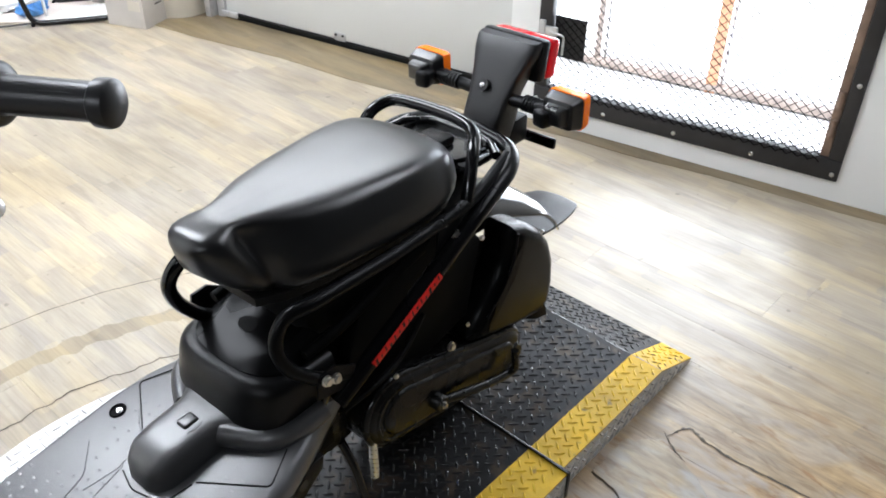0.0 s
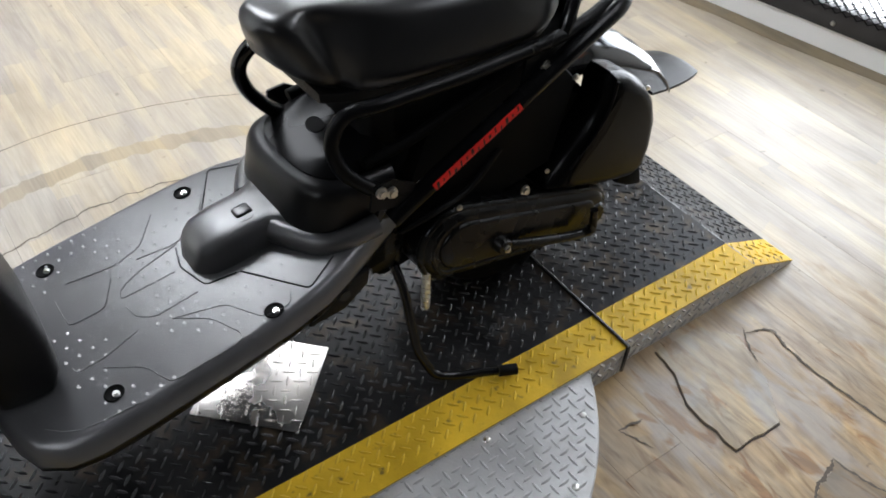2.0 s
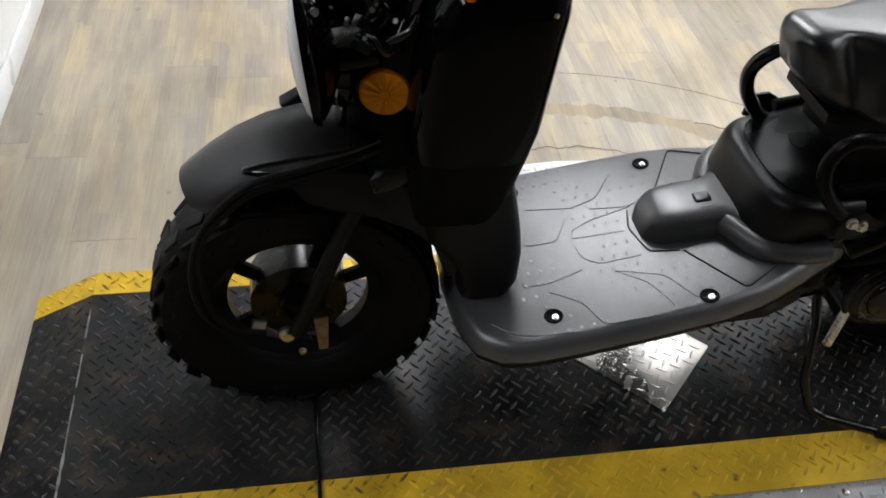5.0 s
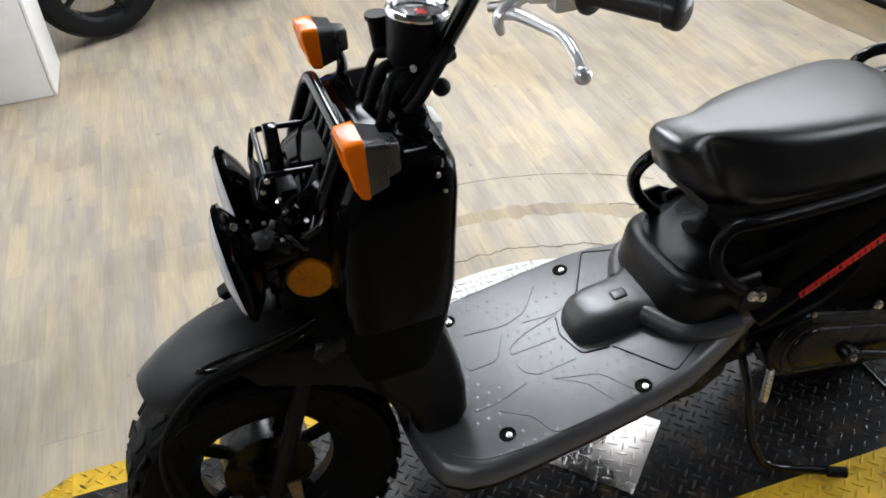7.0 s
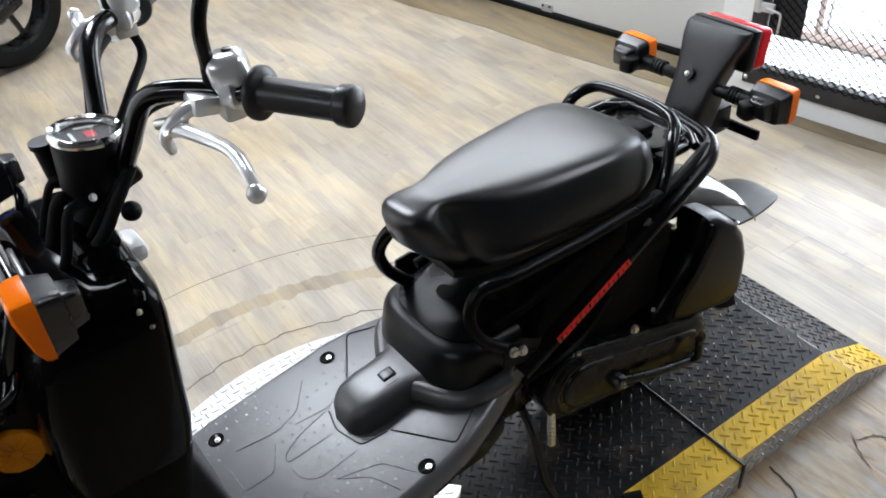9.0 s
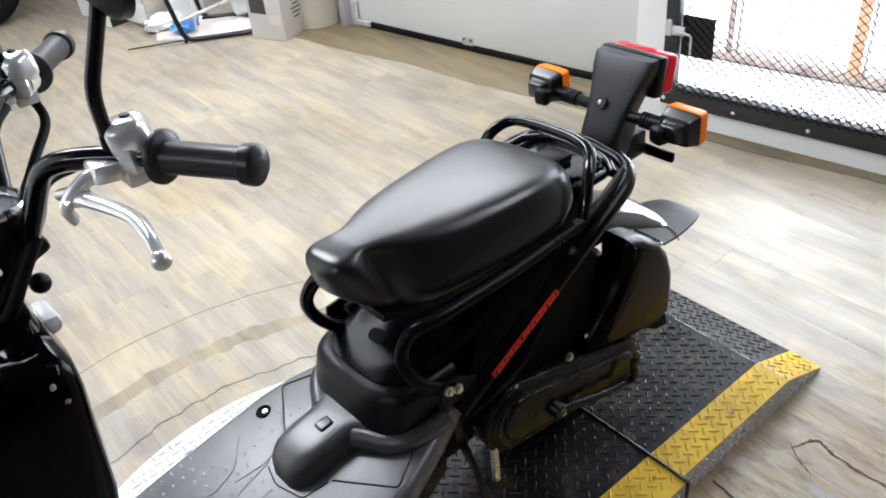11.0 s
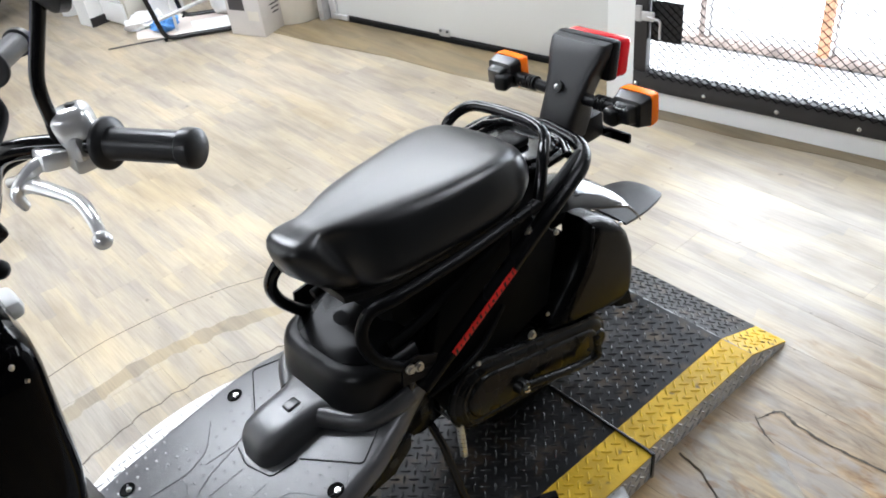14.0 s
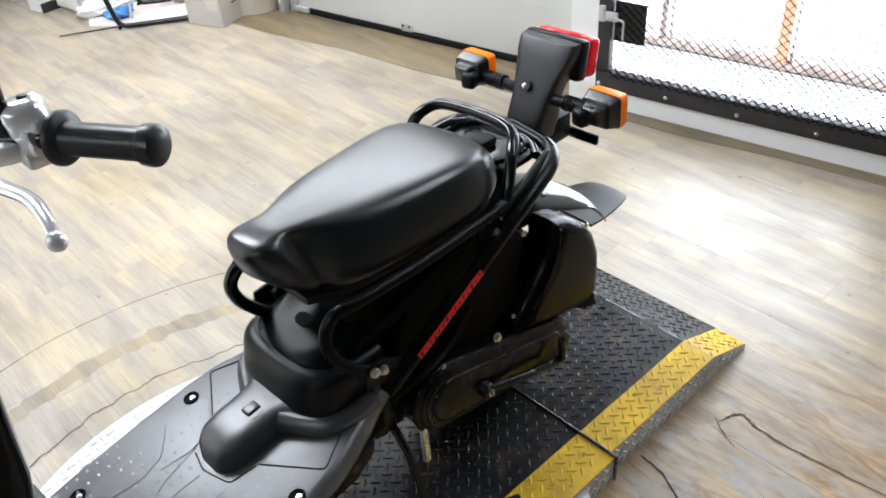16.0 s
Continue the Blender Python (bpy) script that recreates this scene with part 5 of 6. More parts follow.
for k in range(15):                       # small slanted dark bars, two sizes in turn
    c = A.lerp(B, 0.04 + 0.0655 * k)
    q0, q1 = ((-7, 27), (2, 20), (4, 31), (-8, 14))[k % 4]
    wide = 0.0016 if k % 3 else 0.0027
    b = bmesh.new()
    prev = None
    for n_ in range(5):
        q = q0 + (q1 - q0) * n_ / 4
        base = c + dv * (0.006 * (q - 12) / 50) + (out_ * math.cos(radians(q)) + upv * math.sin(radians(q))) * 0.0178
        vs = [b.verts.new(base - dv * wide), b.verts.new(base + dv * wide)]
        if prev:
            b.faces.new((prev[0], prev[1], vs[1], vs[0]))
        prev = vs
    part("bar", b, M_decal2, dc)

# tail: bracket, lamp, plate holder
tb_ = part("tail_bracket", loft([[(x, y, z) for x, y, z in ring_xy(x0, x1, w, zz, 24, 5)] for x0, x1, w, zz in ((1.452, 1.53, 0.046, 0.615), (1.462, 1.545, 0.047, 0.65), (1.488, 1.555, 0.049, 0.70), (1.510, 1.575, 0.058, 0.74), (1.530, 1.590, 0.070, 0.775), (1.545, 1.592, 0.073, 0.798), (1.55, 1.59, 0.070, 0.803))]), M_fender, sc, "matt black plastic tail bracket")
part("lamp_base", box((0.03, 0.152, 0.085), (1.580, 0, 0.763), 0.008, (0, 12, 0)), M_black, tb_)
part("tail_lamp", box((0.042, 0.146, 0.082), (1.613, 0, 0.758), 0.011, (0, 12, 0), seg=3), M_red, tb_, "red tail lamp lens")
hole = part("bolt_hole", rod((1.4965, 0.008, 0.719), (1.490, 0.008, 0.7225), 0.0125, n=20), M_face, tb_)
part("bolt", ball((1.4905, 0.009, 0.7215), 0.0060, n=8), M_alloy, hole, "bright bolt head")
ph = part("plate_holder", box((0.012, 0.15, 0.022), (1.585, -0.035, 0.592), 0.003, (0, 0, 0)), M_blackgloss, sc, "black number plate bracket")
part("strut", box((0.07, 0.05, 0.06), (1.545, -0.02, 0.615), 0.008), M_black, ph)

# rear mudguard and its flat tongue
rings = []
for i, (x, z, hw) in enumerate(((1.36, 0.500, 0.074), (1.42, 0.506, 0.082), (1.475, 0.500, 0.090), (1.525, 0.482, 0.098), (1.565, 0.457, 0.104), (1.597, 0.425, 0.108), (1.617, 0.395, 0.106))):
    sec = [Vector((x + 0.018 * abs(t) ** 2 * (i > 3), t * hw, z + 0.012 - 0.036 * abs(t) ** 2 - 0.010 * max(0, abs(t) - 0.8) / 0.2)) for t in (-1, -0.93, -0.8, -0.6, -0.3, 0, 0.3, 0.6, 0.8, 0.93, 1)]
    rings.append(sec + [p - Vector((0.002, 0, 0.005)) for p in sec[::-1]])
part("rear_mudguard", loft(rings), M_guard, sc, "glossy black rear mudguard")
rings = []
for x, z, hw in ((1.60, 0.366, 0.090), (1.65, 0.358, 0.087), (1.70, 0.351, 0.080), (1.75, 0.345, 0.070), (1.785, 0.340, 0.058), (1.798, 0.336, 0.050), (1.802, 0.331, 0.044)):
    sec = [Vector((x, t * hw, z - 0.006 * abs(t) ** 2)) for t in (-1, -0.85, -0.5, 0, 0.5, 0.85, 1)]
    rings.append(sec + [p - Vector((0.001, 0, 0.006)) for p in sec[::-1]])
part("mud_flap", loft(rings), M_black, sc, "matt black mudguard tongue")

# engine side: air box, belt case, kick lever and fillings
part("air_box", prism([(1.262, 0.318), (1.312, 0.366), (1.352, 0.408), (1.372, 0.45), (1.372, 0.482), (1.388, 0.504), (1.43, 0.492), (1.482, 0.456), (1.518, 0.412), (1.537, 0.360), (1.54, 0.30), (1.53, 0.245), (1.49, 0.228), (1.40, 0.245), (1.30, 0.275), (1.255, 0.295)], 0.075, Matrix.Translation((0, -0.095, 0)) @ Matrix(((1, 0, 0, 0), (0, 0, -1, 0), (0, 1, 0, 0), (0, 0, 0, 1))), 0.034, seg=6), M_airbox, sc, "matt black air box cover")
cap = [(1.042 + 0.076 * math.cos(a), 0.272 + 0.076 * math.sin(a)) for a in (radians(75 + 15 * k) for k in range(14))] + [(1.372 + 0.06 * math.cos(a), 0.19 + 0.06 * math.sin(a)) for a in (radians(-105 + 15 * k) for k in range(14))]
case = part("belt_case", prism(cap, 0.085, Matrix.Translation((0, -0.08, 0)) @ MY, 0.02, seg=4), M_cast, sc, "black cast belt case")
part("case_rib", tube([(x, -0.163, z) for x, z in [(1.045 + 0.058 * math.cos(a), 0.272 + 0.058 * math.sin(a)) for a in (radians(80 + 20 * k) for k in range(9))] + [(1.35, 0.148), (1.39, 0.16)]], 0.005, n=8), M_cast, case)
part("case_step", prism([(1.05 + 0.05 * math.cos(a), 0.272 + 0.05 * math.sin(a)) for a in (radians(75 + 21 * k) for k in range(10))] + [(1.355 + 0.038 * math.cos(a), 0.196 + 0.038 * math.sin(a)) for a in (radians(-105 + 21 * k) for k in range(10))], 0.010, Matrix.Translation((0, -0.162, 0)) @ MY, 0.007, seg=3), M_cast, case)
part("air_box_tail", prism([(1.50, 0.235), (1.555, 0.225), (1.572, 0.165), (1.525, 0.178), (1.49, 0.20)], 0.05, Matrix.Translation((0, -0.085, 0)) @ MY, 0.008), M_inner, sc)
part("air_box_clip", box((0.010, 0.006, 0.022), (1.506, -0.140, 0.424), 0.002, (25, 35, 0)), M_alloy, sc, "small bright clip")
part("air_box_seam", tube(spline([(1.30, -0.166, 0.335), (1.345, -0.171, 0.39), (1.372, -0.172, 0.44), (1.385, -0.17, 0.495)], 6), 0.003, n=8), M_satin, sc)
part("case_rim", tube([(1.042 + 0.072 * math.cos(q), -0.150, 0.272 + 0.072 * math.sin(q)) for q in (radians(75 + 15 * k) for k in range(14))] + [(1.372 + 0.056 * math.cos(q), -0.150, 0.19 + 0.056 * math.sin(q)) for q in (radians(-105 + 15 * k) for k in range(14))], 0.008, n=10, closed=True), M_cast, case)
part("case_boss", lathe([(0, 0.012), (0.020, 0.012), (0.026, 0.006), (0.028, -0.01), (0, -0.01)], Matrix.Translation((1.400, -0.158, 0.182)) @ AX, n=28), M_cast, case)
part("case_boss", lathe([(0, 0.010), (0.030, 0.010), (0.040, 0.002), (0.042, -0.01), (0, -0.01)], Matrix.Translation((1.048, -0.160, 0.262)) @ AX, n=32), M_cast, case)
kl = part("kick_lever", tube(fillet([(1.135, -0.180, 0.240), (1.20, -0.190, 0.222), (1.29, -0.194, 0.192), (1.335, -0.192, 0.178)], 0.03), 0.0095), M_cast, case, "folding kick start lever")
part("kick_boss", lathe([(0, 0.014), (0.014, 0.014), (0.017, 0.010), (0.018, -0.02), (0, -0.02)], Matrix.Translation((1.135, -0.178, 0.240)) @ AX, n=24), M_cast, kl)
part("kick_pedal", tube(fillet([(1.335, -0.192, 0.178), (1.358, -0.20, 0.182), (1.352, -0.20, 0.238)], 0.012), 0.0085), M_cast, kl)
bolt((1.135, -0.193, 0.240), 0.0065, kl)
for x, z in ((1.06, 0.335), (0.985, 0.31), (1.44, 0.25)):
    bolt((x, -0.15, z), 0.0055, case)
for x, z, r in ((1.287, 0.53, 0.005), (1.25, 0.346, 0.004), (1.198, 0.325, 0.0085), (1.047, 0.352, 0.005)):
    bolt((x, -0.155, z), r, sc)
part("engine_block", box((0.26, 0.17, 0.20), (1.04, 0.0, 0.30), 0.02, (0, -8, 0), box((0.16, 0.20, 0.12), (1.16, 0, 0.33), 0.015)), M_inner, sc)
part("under_seat_tub", loft([[(x, u, zz + v) for u, v in sq(w, h, 20, 5)] for x, w, zz, h in ((0.93, 0.09, 0.54, 0.04), (0.97, 0.105, 0.53, 0.06), (1.05, 0.112, 0.52, 0.075), (1.25, 0.11, 0.53, 0.085), (1.34, 0.09, 0.58, 0.05))]), M_inner, sc)
part("inner_panel", prism([(0.93, 0.34), (1.0, 0.52), (1.24, 0.59), (1.32, 0.50), (1.28, 0.34), (1.1, 0.30)], 0.03, Matrix.Translation((0, -0.10, 0)) @ MY, 0.006), M_inner, sc)
part("fuel_line", tube(spline([(0.94, -0.13, 0.33), (1.0, -0.15, 0.36), (1.08, -0.14, 0.37), (1.15, -0.13, 0.42)], 6), 0.006), M_rubber, sc)
part("swing_pivot", box((0.06, 0.16, 0.07), (0.93, -0.02, 0.28), 0.01), M_rust, sc, "stained metal engine hanger")
part("hanger_plate", prism([(0.89, 0.25), (0.95, 0.25), (0.955, 0.31), (0.92, 0.335), (0.885, 0.30)], 0.006, Matrix.Translation((0, -0.115, 0)) @ MY, 0.001), M_cast, sc, "stained metal plate")
part("under_tray", prism([(0.70, 0.265), (0.90, 0.30), (0.90, 0.335), (0.72, 0.31)], 0.30, Matrix.Translation((0, 0.15, 0)) @ MY, 0.006), M_inner, sc)

# side stand
ks = part("side_stand", tube(fillet([(0.935, -0.12, 0.25), (0.94, -0.145, 0.20), (0.938, -0.19, 0.085), (0.962, -0.215, 0.022), (1.0, -0.232, 0.012), (1.096, -0.278, 0.011)], 0.018), 0.009), M_steelblack, sc, "black steel side stand, down")
part("foot", tube([(1.075, -0.27, 0.011), (1.108, -0.286, 0.011)], 0.0115), M_rubber, ks)
part("stand_spring", tube([(0.985 + 0.007 * math.cos(k * 0.9), -0.15 + 0.007 * math.sin(k * 0.9) , 0.235 - 0.10 * k / 60) for k in range(61)], 0.0024, n=6), M_bolt, ks, "bright coil spring")
part("spring_sleeve", rod((0.985, -0.15, 0.245), (0.985, -0.15, 0.14), 0.0085), M_alloy, ks)

# handlebar
hb = pipe("handlebar", [(0.388, 0, 0.955), (0.39, -0.03, 0.955), (0.425, -0.10, 1.075), (0.455, -0.145, 1.088), (0.512, -0.195, 1.083), (0.562, -0.285, 1.083)], 0.0125, 0.03, "black bent handlebar")
part("bar_half", tube(fillet([(0.388, 0, 0.955), (0.39, 0.03, 0.955), (0.425, 0.10, 1.072), (0.455, 0.145, 1.082), (0.515, 0.195, 1.075), (0.585, 0.285, 1.07)], 0.03, 6), 0.0125, n=14), M_steelblack, hb)
part("bar_clamp", box((0.05, 0.07, 0.04), (0.388, 0, 0.955), 0.008, (0, -20, 0)), M_cast, hb)
part("stem_cover", rod((0.335, 0, 0.90), (0.385, 0, 0.955), 0.03, bevel=0.004), M_black, hb)
for sy, tip in ((-1, Vector((0.573, -0.306, 1.0835))), (1, Vector((0.598, 0.308, 1.069)))):
    root = Vector((0.517, sy * 0.203, 1.083 if sy < 0 else 1.075))
    d = (tip - root).normalized()
    m = Matrix.Translation(root) @ d.to_track_quat("Z", "Y").to_matrix().to_4x4()
    Lg = (tip - root).length + 0.004
    prof = [(0.0125, 0.0), (0.0275, 0.0), (0.0295, 0.002), (0.0295, 0.007), (0.027, 0.010), (0.0195, 0.012), (0.0182, 0.015), (0.0180, Lg - 0.019), (0.0198, Lg - 0.018), (0.0218, Lg - 0.016), (0.0225, Lg - 0.006), (0.0215, Lg - 0.002), (0.017, Lg + 0.001), (0, Lg + 0.0025)]
    g = part("grip", lathe(prof, m, n=32), M_grip, hb, "black rubber grip with end flange")
    rb = bmesh.new()
    for k in range(16):
        a = 2 * math.pi * k / 16
        bb = box((0.0012, 0.0012, Lg - 0.056))
        bmesh.ops.transform(bb, matrix=m @ Matrix.Translation((0.0174 * math.cos(a), 0.0174 * math.sin(a), Lg / 2 - 0.002)), verts=bb.verts)
        merge(rb, bb)
    part("grip_ribs", rb, M_grip, g)["kind"] = "stuff"
    perch = part("lever_perch", box((0.038, 0.045, 0.034), root - d * 0.035 + Vector((-0.004, 0, 0)), 0.009, (0, 0, -25 * sy if sy > 0 else 25)), M_alloy, hb, "polished alloy lever bracket")
    sw = rod(root - d * 0.012, root - d * 0.05, 0.021, bevel=0.005)
    box((0.044, 0.046, 0.044), root - d * 0.034 + Vector((0.002, 0, 0.020)), 0.014, (0, -8, -28 if sy < 0 else 28), sw, 4)
    box((0.034, 0.03, 0.026), root - d * 0.03 + Vector((-0.004, 0, -0.018)), 0.006, bm=sw)
    part("switch_housing", sw, M_alloy, hb, "pale alloy switch housing")
    part("housing_screw", rod(root - d * 0.034 + Vector((0.004, 0, 0.040)), root - d * 0.034 + Vector((0.005, 0, 0.0445)), 0.006, bevel=0.001), M_angle, perch, "dark screw head")
    # lever blade, curved, with a ball end
    if sy < 0:
        pts = [(0.432, -0.17, 1.057), (0.438, -0.19, 1.061), (0.448, -0.23, 1.062), (0.453, -0.27, 1.064), (0.449, -0.31, 1.060), (0.443, -0.338, 1.051)]
    else:
        pts = [(0.478, 0.165, 1.055), (0.458, 0.20, 1.05), (0.452, 0.24, 1.054), (0.462, 0.28, 1.056), (0.468, 0.31, 1.05), (0.468, 0.332, 1.045)]
    cv = spline(pts, 5)
    lv = tube(cv, [0.0125 - 0.0068 * i / (len(cv) - 1) for i in range(len(cv))], n=12, flat=0.7)
    ball(pts[-1], 0.0098, lv)
    part("lever", lv, M_alloy, perch, "polished brake lever with a ball end")
    la = tube(spline([(0.478, sy * 0.172, 1.078), (0.446, sy * 0.171, 1.074), (0.421, sy * 0.170, 1.057), (0.420, sy * 0.171, 1.045), (0.423, sy * 0.171, 1.036)], 4), [0.014 - 0.0004 * i for i in range(17)], n=10, flat=0.7)
    part("lever_arm", la, M_alloy, perch)
    part("pivot_screw", rod((0.441, sy * 0.172, 1.05), (0.441, sy * 0.172, 1.068), 0.006), M_bolt, perch)
    part("clamp_block", box((0.03, 0.034, 0.022), (0.466, sy * 0.172, 1.078 if sy < 0 else 1.07), 0.005, (0, 10, 0)), M_alloy, perch)
    part("adjuster", rod((0.438, sy * 0.160, 1.062), (0.424, sy * 0.132, 1.052), 0.0065, bevel=0.0015), M_bolt, perch)
    # mirror
    mz = 1.083 if sy < 0 else 1.075
    ms = part("mirror_stem", tube(fillet([(0.483, sy * 0.17, mz + 0.01), (0.481, sy * 0.172, mz + 0.075), (0.511, sy * 0.178, mz + 0.15), (0.517, sy * 0.18, mz + 0.17)], 0.02), 0.008), M_steelblack, hb)
    part("stem_boot", rod((0.484, sy * 0.17, mz), (0.482, sy * 0.17, mz + 0.03), 0.011, r2=0.008), M_rubber, ms)
    mir = part("mirror", lathe([(0, -0.022), (0.03, -0.02), (0.052, -0.006), (0.055, 0.004), (0.051, 0.006), (0, 0.006)], Matrix.Translation((0.521, sy * 0.185, mz + 0.195)) @ Matrix.Rotation(radians(85), 4, "Y") @ Matrix.Diagonal((1, 1.15, 1, 1)), n=32), M_black, ms)
    part("mirror_glass", lathe([(0, 0.0075), (0.049, 0.0075), (0.049, 0.005), (0, 0.005)], Matrix.Translation((0.521, sy * 0.185, mz + 0.195)) @ Matrix.Rotation(radians(85), 4, "Y") @ Matrix.Diagonal((1, 1.15, 1, 1)), n=32), M_chrome, mir)

# speedometer in its cup
m = pose(0.365, 0.0, 0.955, 0, 8, 0)
gz = part("speedometer", lathe([(0, -0.02), (0.034, -0.018), (0.040, -0.008), (0.042, 0.05), (0.041, 0.056), (0.038, 0.056), (0.038, 0.048), (0, 0.048)], m, n=40), M_black, hb, "black round speedometer cup")
part("bezel", lathe([(0.037, 0.052), (0.0435, 0.052), (0.0445, 0.058), (0.042, 0.063), (0.037, 0.061), (0.037, 0.052)], m, n=40), M_chrome, gz, "chrome bezel")
part("dial", lathe([(0, 0.0505), (0.0375, 0.0505), (0.0375, 0.0485), (0, 0.0485)], m, n=40), M_face, gz)
part("dial_mark", box((0.012, 0.018, 0.001), (0.006, 0.004, 0.0515)), M_needle, gz, "red dial mark").data.transform(m)
part("dial_figures", box((0.004, 0.03, 0.001), (-0.016, 0.0, 0.0515), bm=box((0.024, 0.004, 0.001), (0.004, 0.026, 0.0515))), M_sticker, gz, "pale dial bars").data.transform(m)
gl = part("glass", lathe([(0, 0.0575), (0.037, 0.0575), (0.037, 0.056), (0, 0.056)], m, n=40), lens_mat("gauge_glass", (0.95, 0.95, 0.95), 0.03, 1.0), gz, "clear dial glass")
gl.visible_shadow = False
part("ignition_switch", rod((0.335, 0.06, 0.93), (0.33, 0.06, 0.985), 0.014, rod((0.33, 0.06, 0.985), (0.33, 0.06, 0.992), 0.017)), M_black, sc)
rs = random.Random(12)
CABLES = [[(0.456, -0.128, 1.076), (0.431, -0.090, 1.056), (0.413, -0.052, 1.002), (0.396, -0.018, 0.95), (0.34, -0.03, 0.905)], [(0.450, -0.124, 1.072), (0.426, -0.084, 1.048), (0.408, -0.05, 0.99), (0.375, -0.035, 0.945), (0.33, -0.045, 0.90)],
          [(0.462, 0.150, 1.062), (0.43, 0.118, 1.045), (0.403, 0.07, 0.985), (0.375, 0.035, 0.935), (0.34, 0.03, 0.905)], [(0.458, 0.155, 1.068), (0.42, 0.108, 1.05), (0.392, 0.066, 0.99), (0.36, 0.03, 0.945), (0.32, 0.01, 0.90)],
          [(0.35, -0.03, 0.94), (0.318, -0.048, 0.945), (0.298, -0.055, 0.90), (0.28, -0.05, 0.86)], [(0.36, 0.01, 0.93), (0.32, 0.0, 0.94), (0.30, 0.01, 0.90), (0.28, 0.0, 0.86)],
          [(0.345, 0.03, 0.94), (0.322, 0.04, 0.945), (0.30, 0.045, 0.905), (0.285, 0.04, 0.87)],
          [(0.50, 0.19, 1.06), (0.505, 0.16, 1.025), (0.47, 0.12, 1.0), (0.42, 0.075, 0.965), (0.36, 0.04, 0.93)], [(0.40, -0.05, 0.975), (0.366, -0.064, 0.94), (0.345, -0.062, 0.91), (0.32, -0.05, 0.88)]]
for k, c in enumerate(CABLES):
    part("cable", tube(spline(c, 7), 0.0052 + 0.0014 * (k % 3)), M_rubber, hb)
for k in range(5):
    bolt((0.34 + rs.uniform(-0.02, 0.04), -0.04 + 0.01 * k, 0.915 + rs.uniform(0, 0.05)), 0.0045, hb, (0.4, -0.7, 0.5), name="screw")
part("barrel_knob", ball((0.385, -0.045, 0.915), 0.013), M_black, hb)

# ---- things round the room ----
def moto_wheel(name, at, R, turn, parent):
    w = part(name, rod((0, -0.06, 0), (0, 0.06, 0), 0.035, bevel=0.005), M_cast, parent)
    w.matrix_local = pose(*at, 0, 0, turn)
    part("tyre", lathe([(R - 0.085, -0.045), (R - 0.05, -0.06), (R - 0.02, -0.055), (R, 0), (R - 0.02, 0.055), (R - 0.05, 0.06), (R - 0.085, 0.045), (R - 0.085, -0.045)], AX, n=56), M_rubber, w, "black road tyre")
    part("rim", lathe([(R - 0.10, -0.045), (R - 0.083, -0.05), (R - 0.083, 0.05), (R - 0.10, 0.045), (R - 0.105, 0), (R - 0.10, -0.045)], AX, n=56), M_cast, w)
    for k in range(5):
        part("spoke", prism([(-0.013, 0.03), (0.013, 0.03), (0.010, R - 0.1), (-0.010, R - 0.1)], 0.02, Matrix.Rotation(2 * math.pi * k / 5 + 0.3, 4, "Y") @ Matrix(((1, 0, 0, 0), (0, 0, 1, -0.01), (0, 1, 0, 0), (0, 0, 0, 1))), 0.003), M_cast, w)
    part("brake_disc", lathe([(0.06, -0.062), (0.125, -0.062), (0.125, -0.058), (0.06, -0.058), (0.06, -0.062)], AX, n=40), M_alu, w, "steel brake disc")
    part("hub_cap", lathe([(0.022, -0.07), (0.036, -0.07), (0.038, -0.062), (0.022, -0.062), (0.022, -0.07)], AX, n=28), M_alloy, w, "bright hub ring")
    part("hub_cap", lathe([(0.022, 0.07), (0.036, 0.07), (0.038, 0.062), (0.022, 0.062), (0.022, 0.07)], AX, n=28), M_alloy, w, "bright hub ring")
    bolt((0, -0.06, 0), 0.016, w)
    return w


a = Vector((-0.275, 3.09, 0))
b = Vector((0.65, 3.53, 0))
turn = math.degrees(math.atan2(b.y - a.y, b.x - a.x))
Lb = (b - a).length
mc = thing("motorcycle", pose(a.x, a.y, 0, 0, 0, turn), "blue and black motorcycle parked on the floor", "motorcycle")
moto_wheel("front_wheel", (0, 0, 0.30), 0.30, 0, mc)
moto_wheel("rear_wheel", (Lb, 0, 0.30), 0.30, 0, mc)
for sy in (-1, 1):
    part("fork_leg", rod((0.0, sy * 0.085, 0.30), (0.18, sy * 0.085, 0.85), 0.022), M_steelblack, mc)
    part("swing_arm", prism([(0.55, 0.32), (0.6, 0.38), (Lb + 0.04, 0.33), (Lb + 0.04, 0.275), (0.6, 0.26)], 0.03, Matrix.Translation((0, sy * 0.09, 0)) @ SIDE, 0.005), M_cast, mc)
part("engine", box((0.42, 0.30, 0.34), (0.52, 0, 0.42), 0.03), M_cast, mc)
part("belly_fairing", loft([[(x, u, zz + v) for u, v in sq(w, h, 20, 3)] for x, w, zz, h in ((0.25, 0.06, 0.35, 0.10), (0.36, 0.15, 0.34, 0.15), (0.60, 0.17, 0.32, 0.14), (0.80, 0.12, 0.28, 0.06))]), M_blackgloss, mc)
part("side_fairing", loft([[(x, u, zz + v) for u, v in sq(w, h, 20, 3)] for x, w, zz, h in ((0.12, 0.08, 0.78, 0.10), (0.25, 0.17, 0.72, 0.18), (0.55, 0.2, 0.66, 0.16), (0.80, 0.12, 0.70, 0.06))]), M_bluepaint, mc, "blue painted fairing")
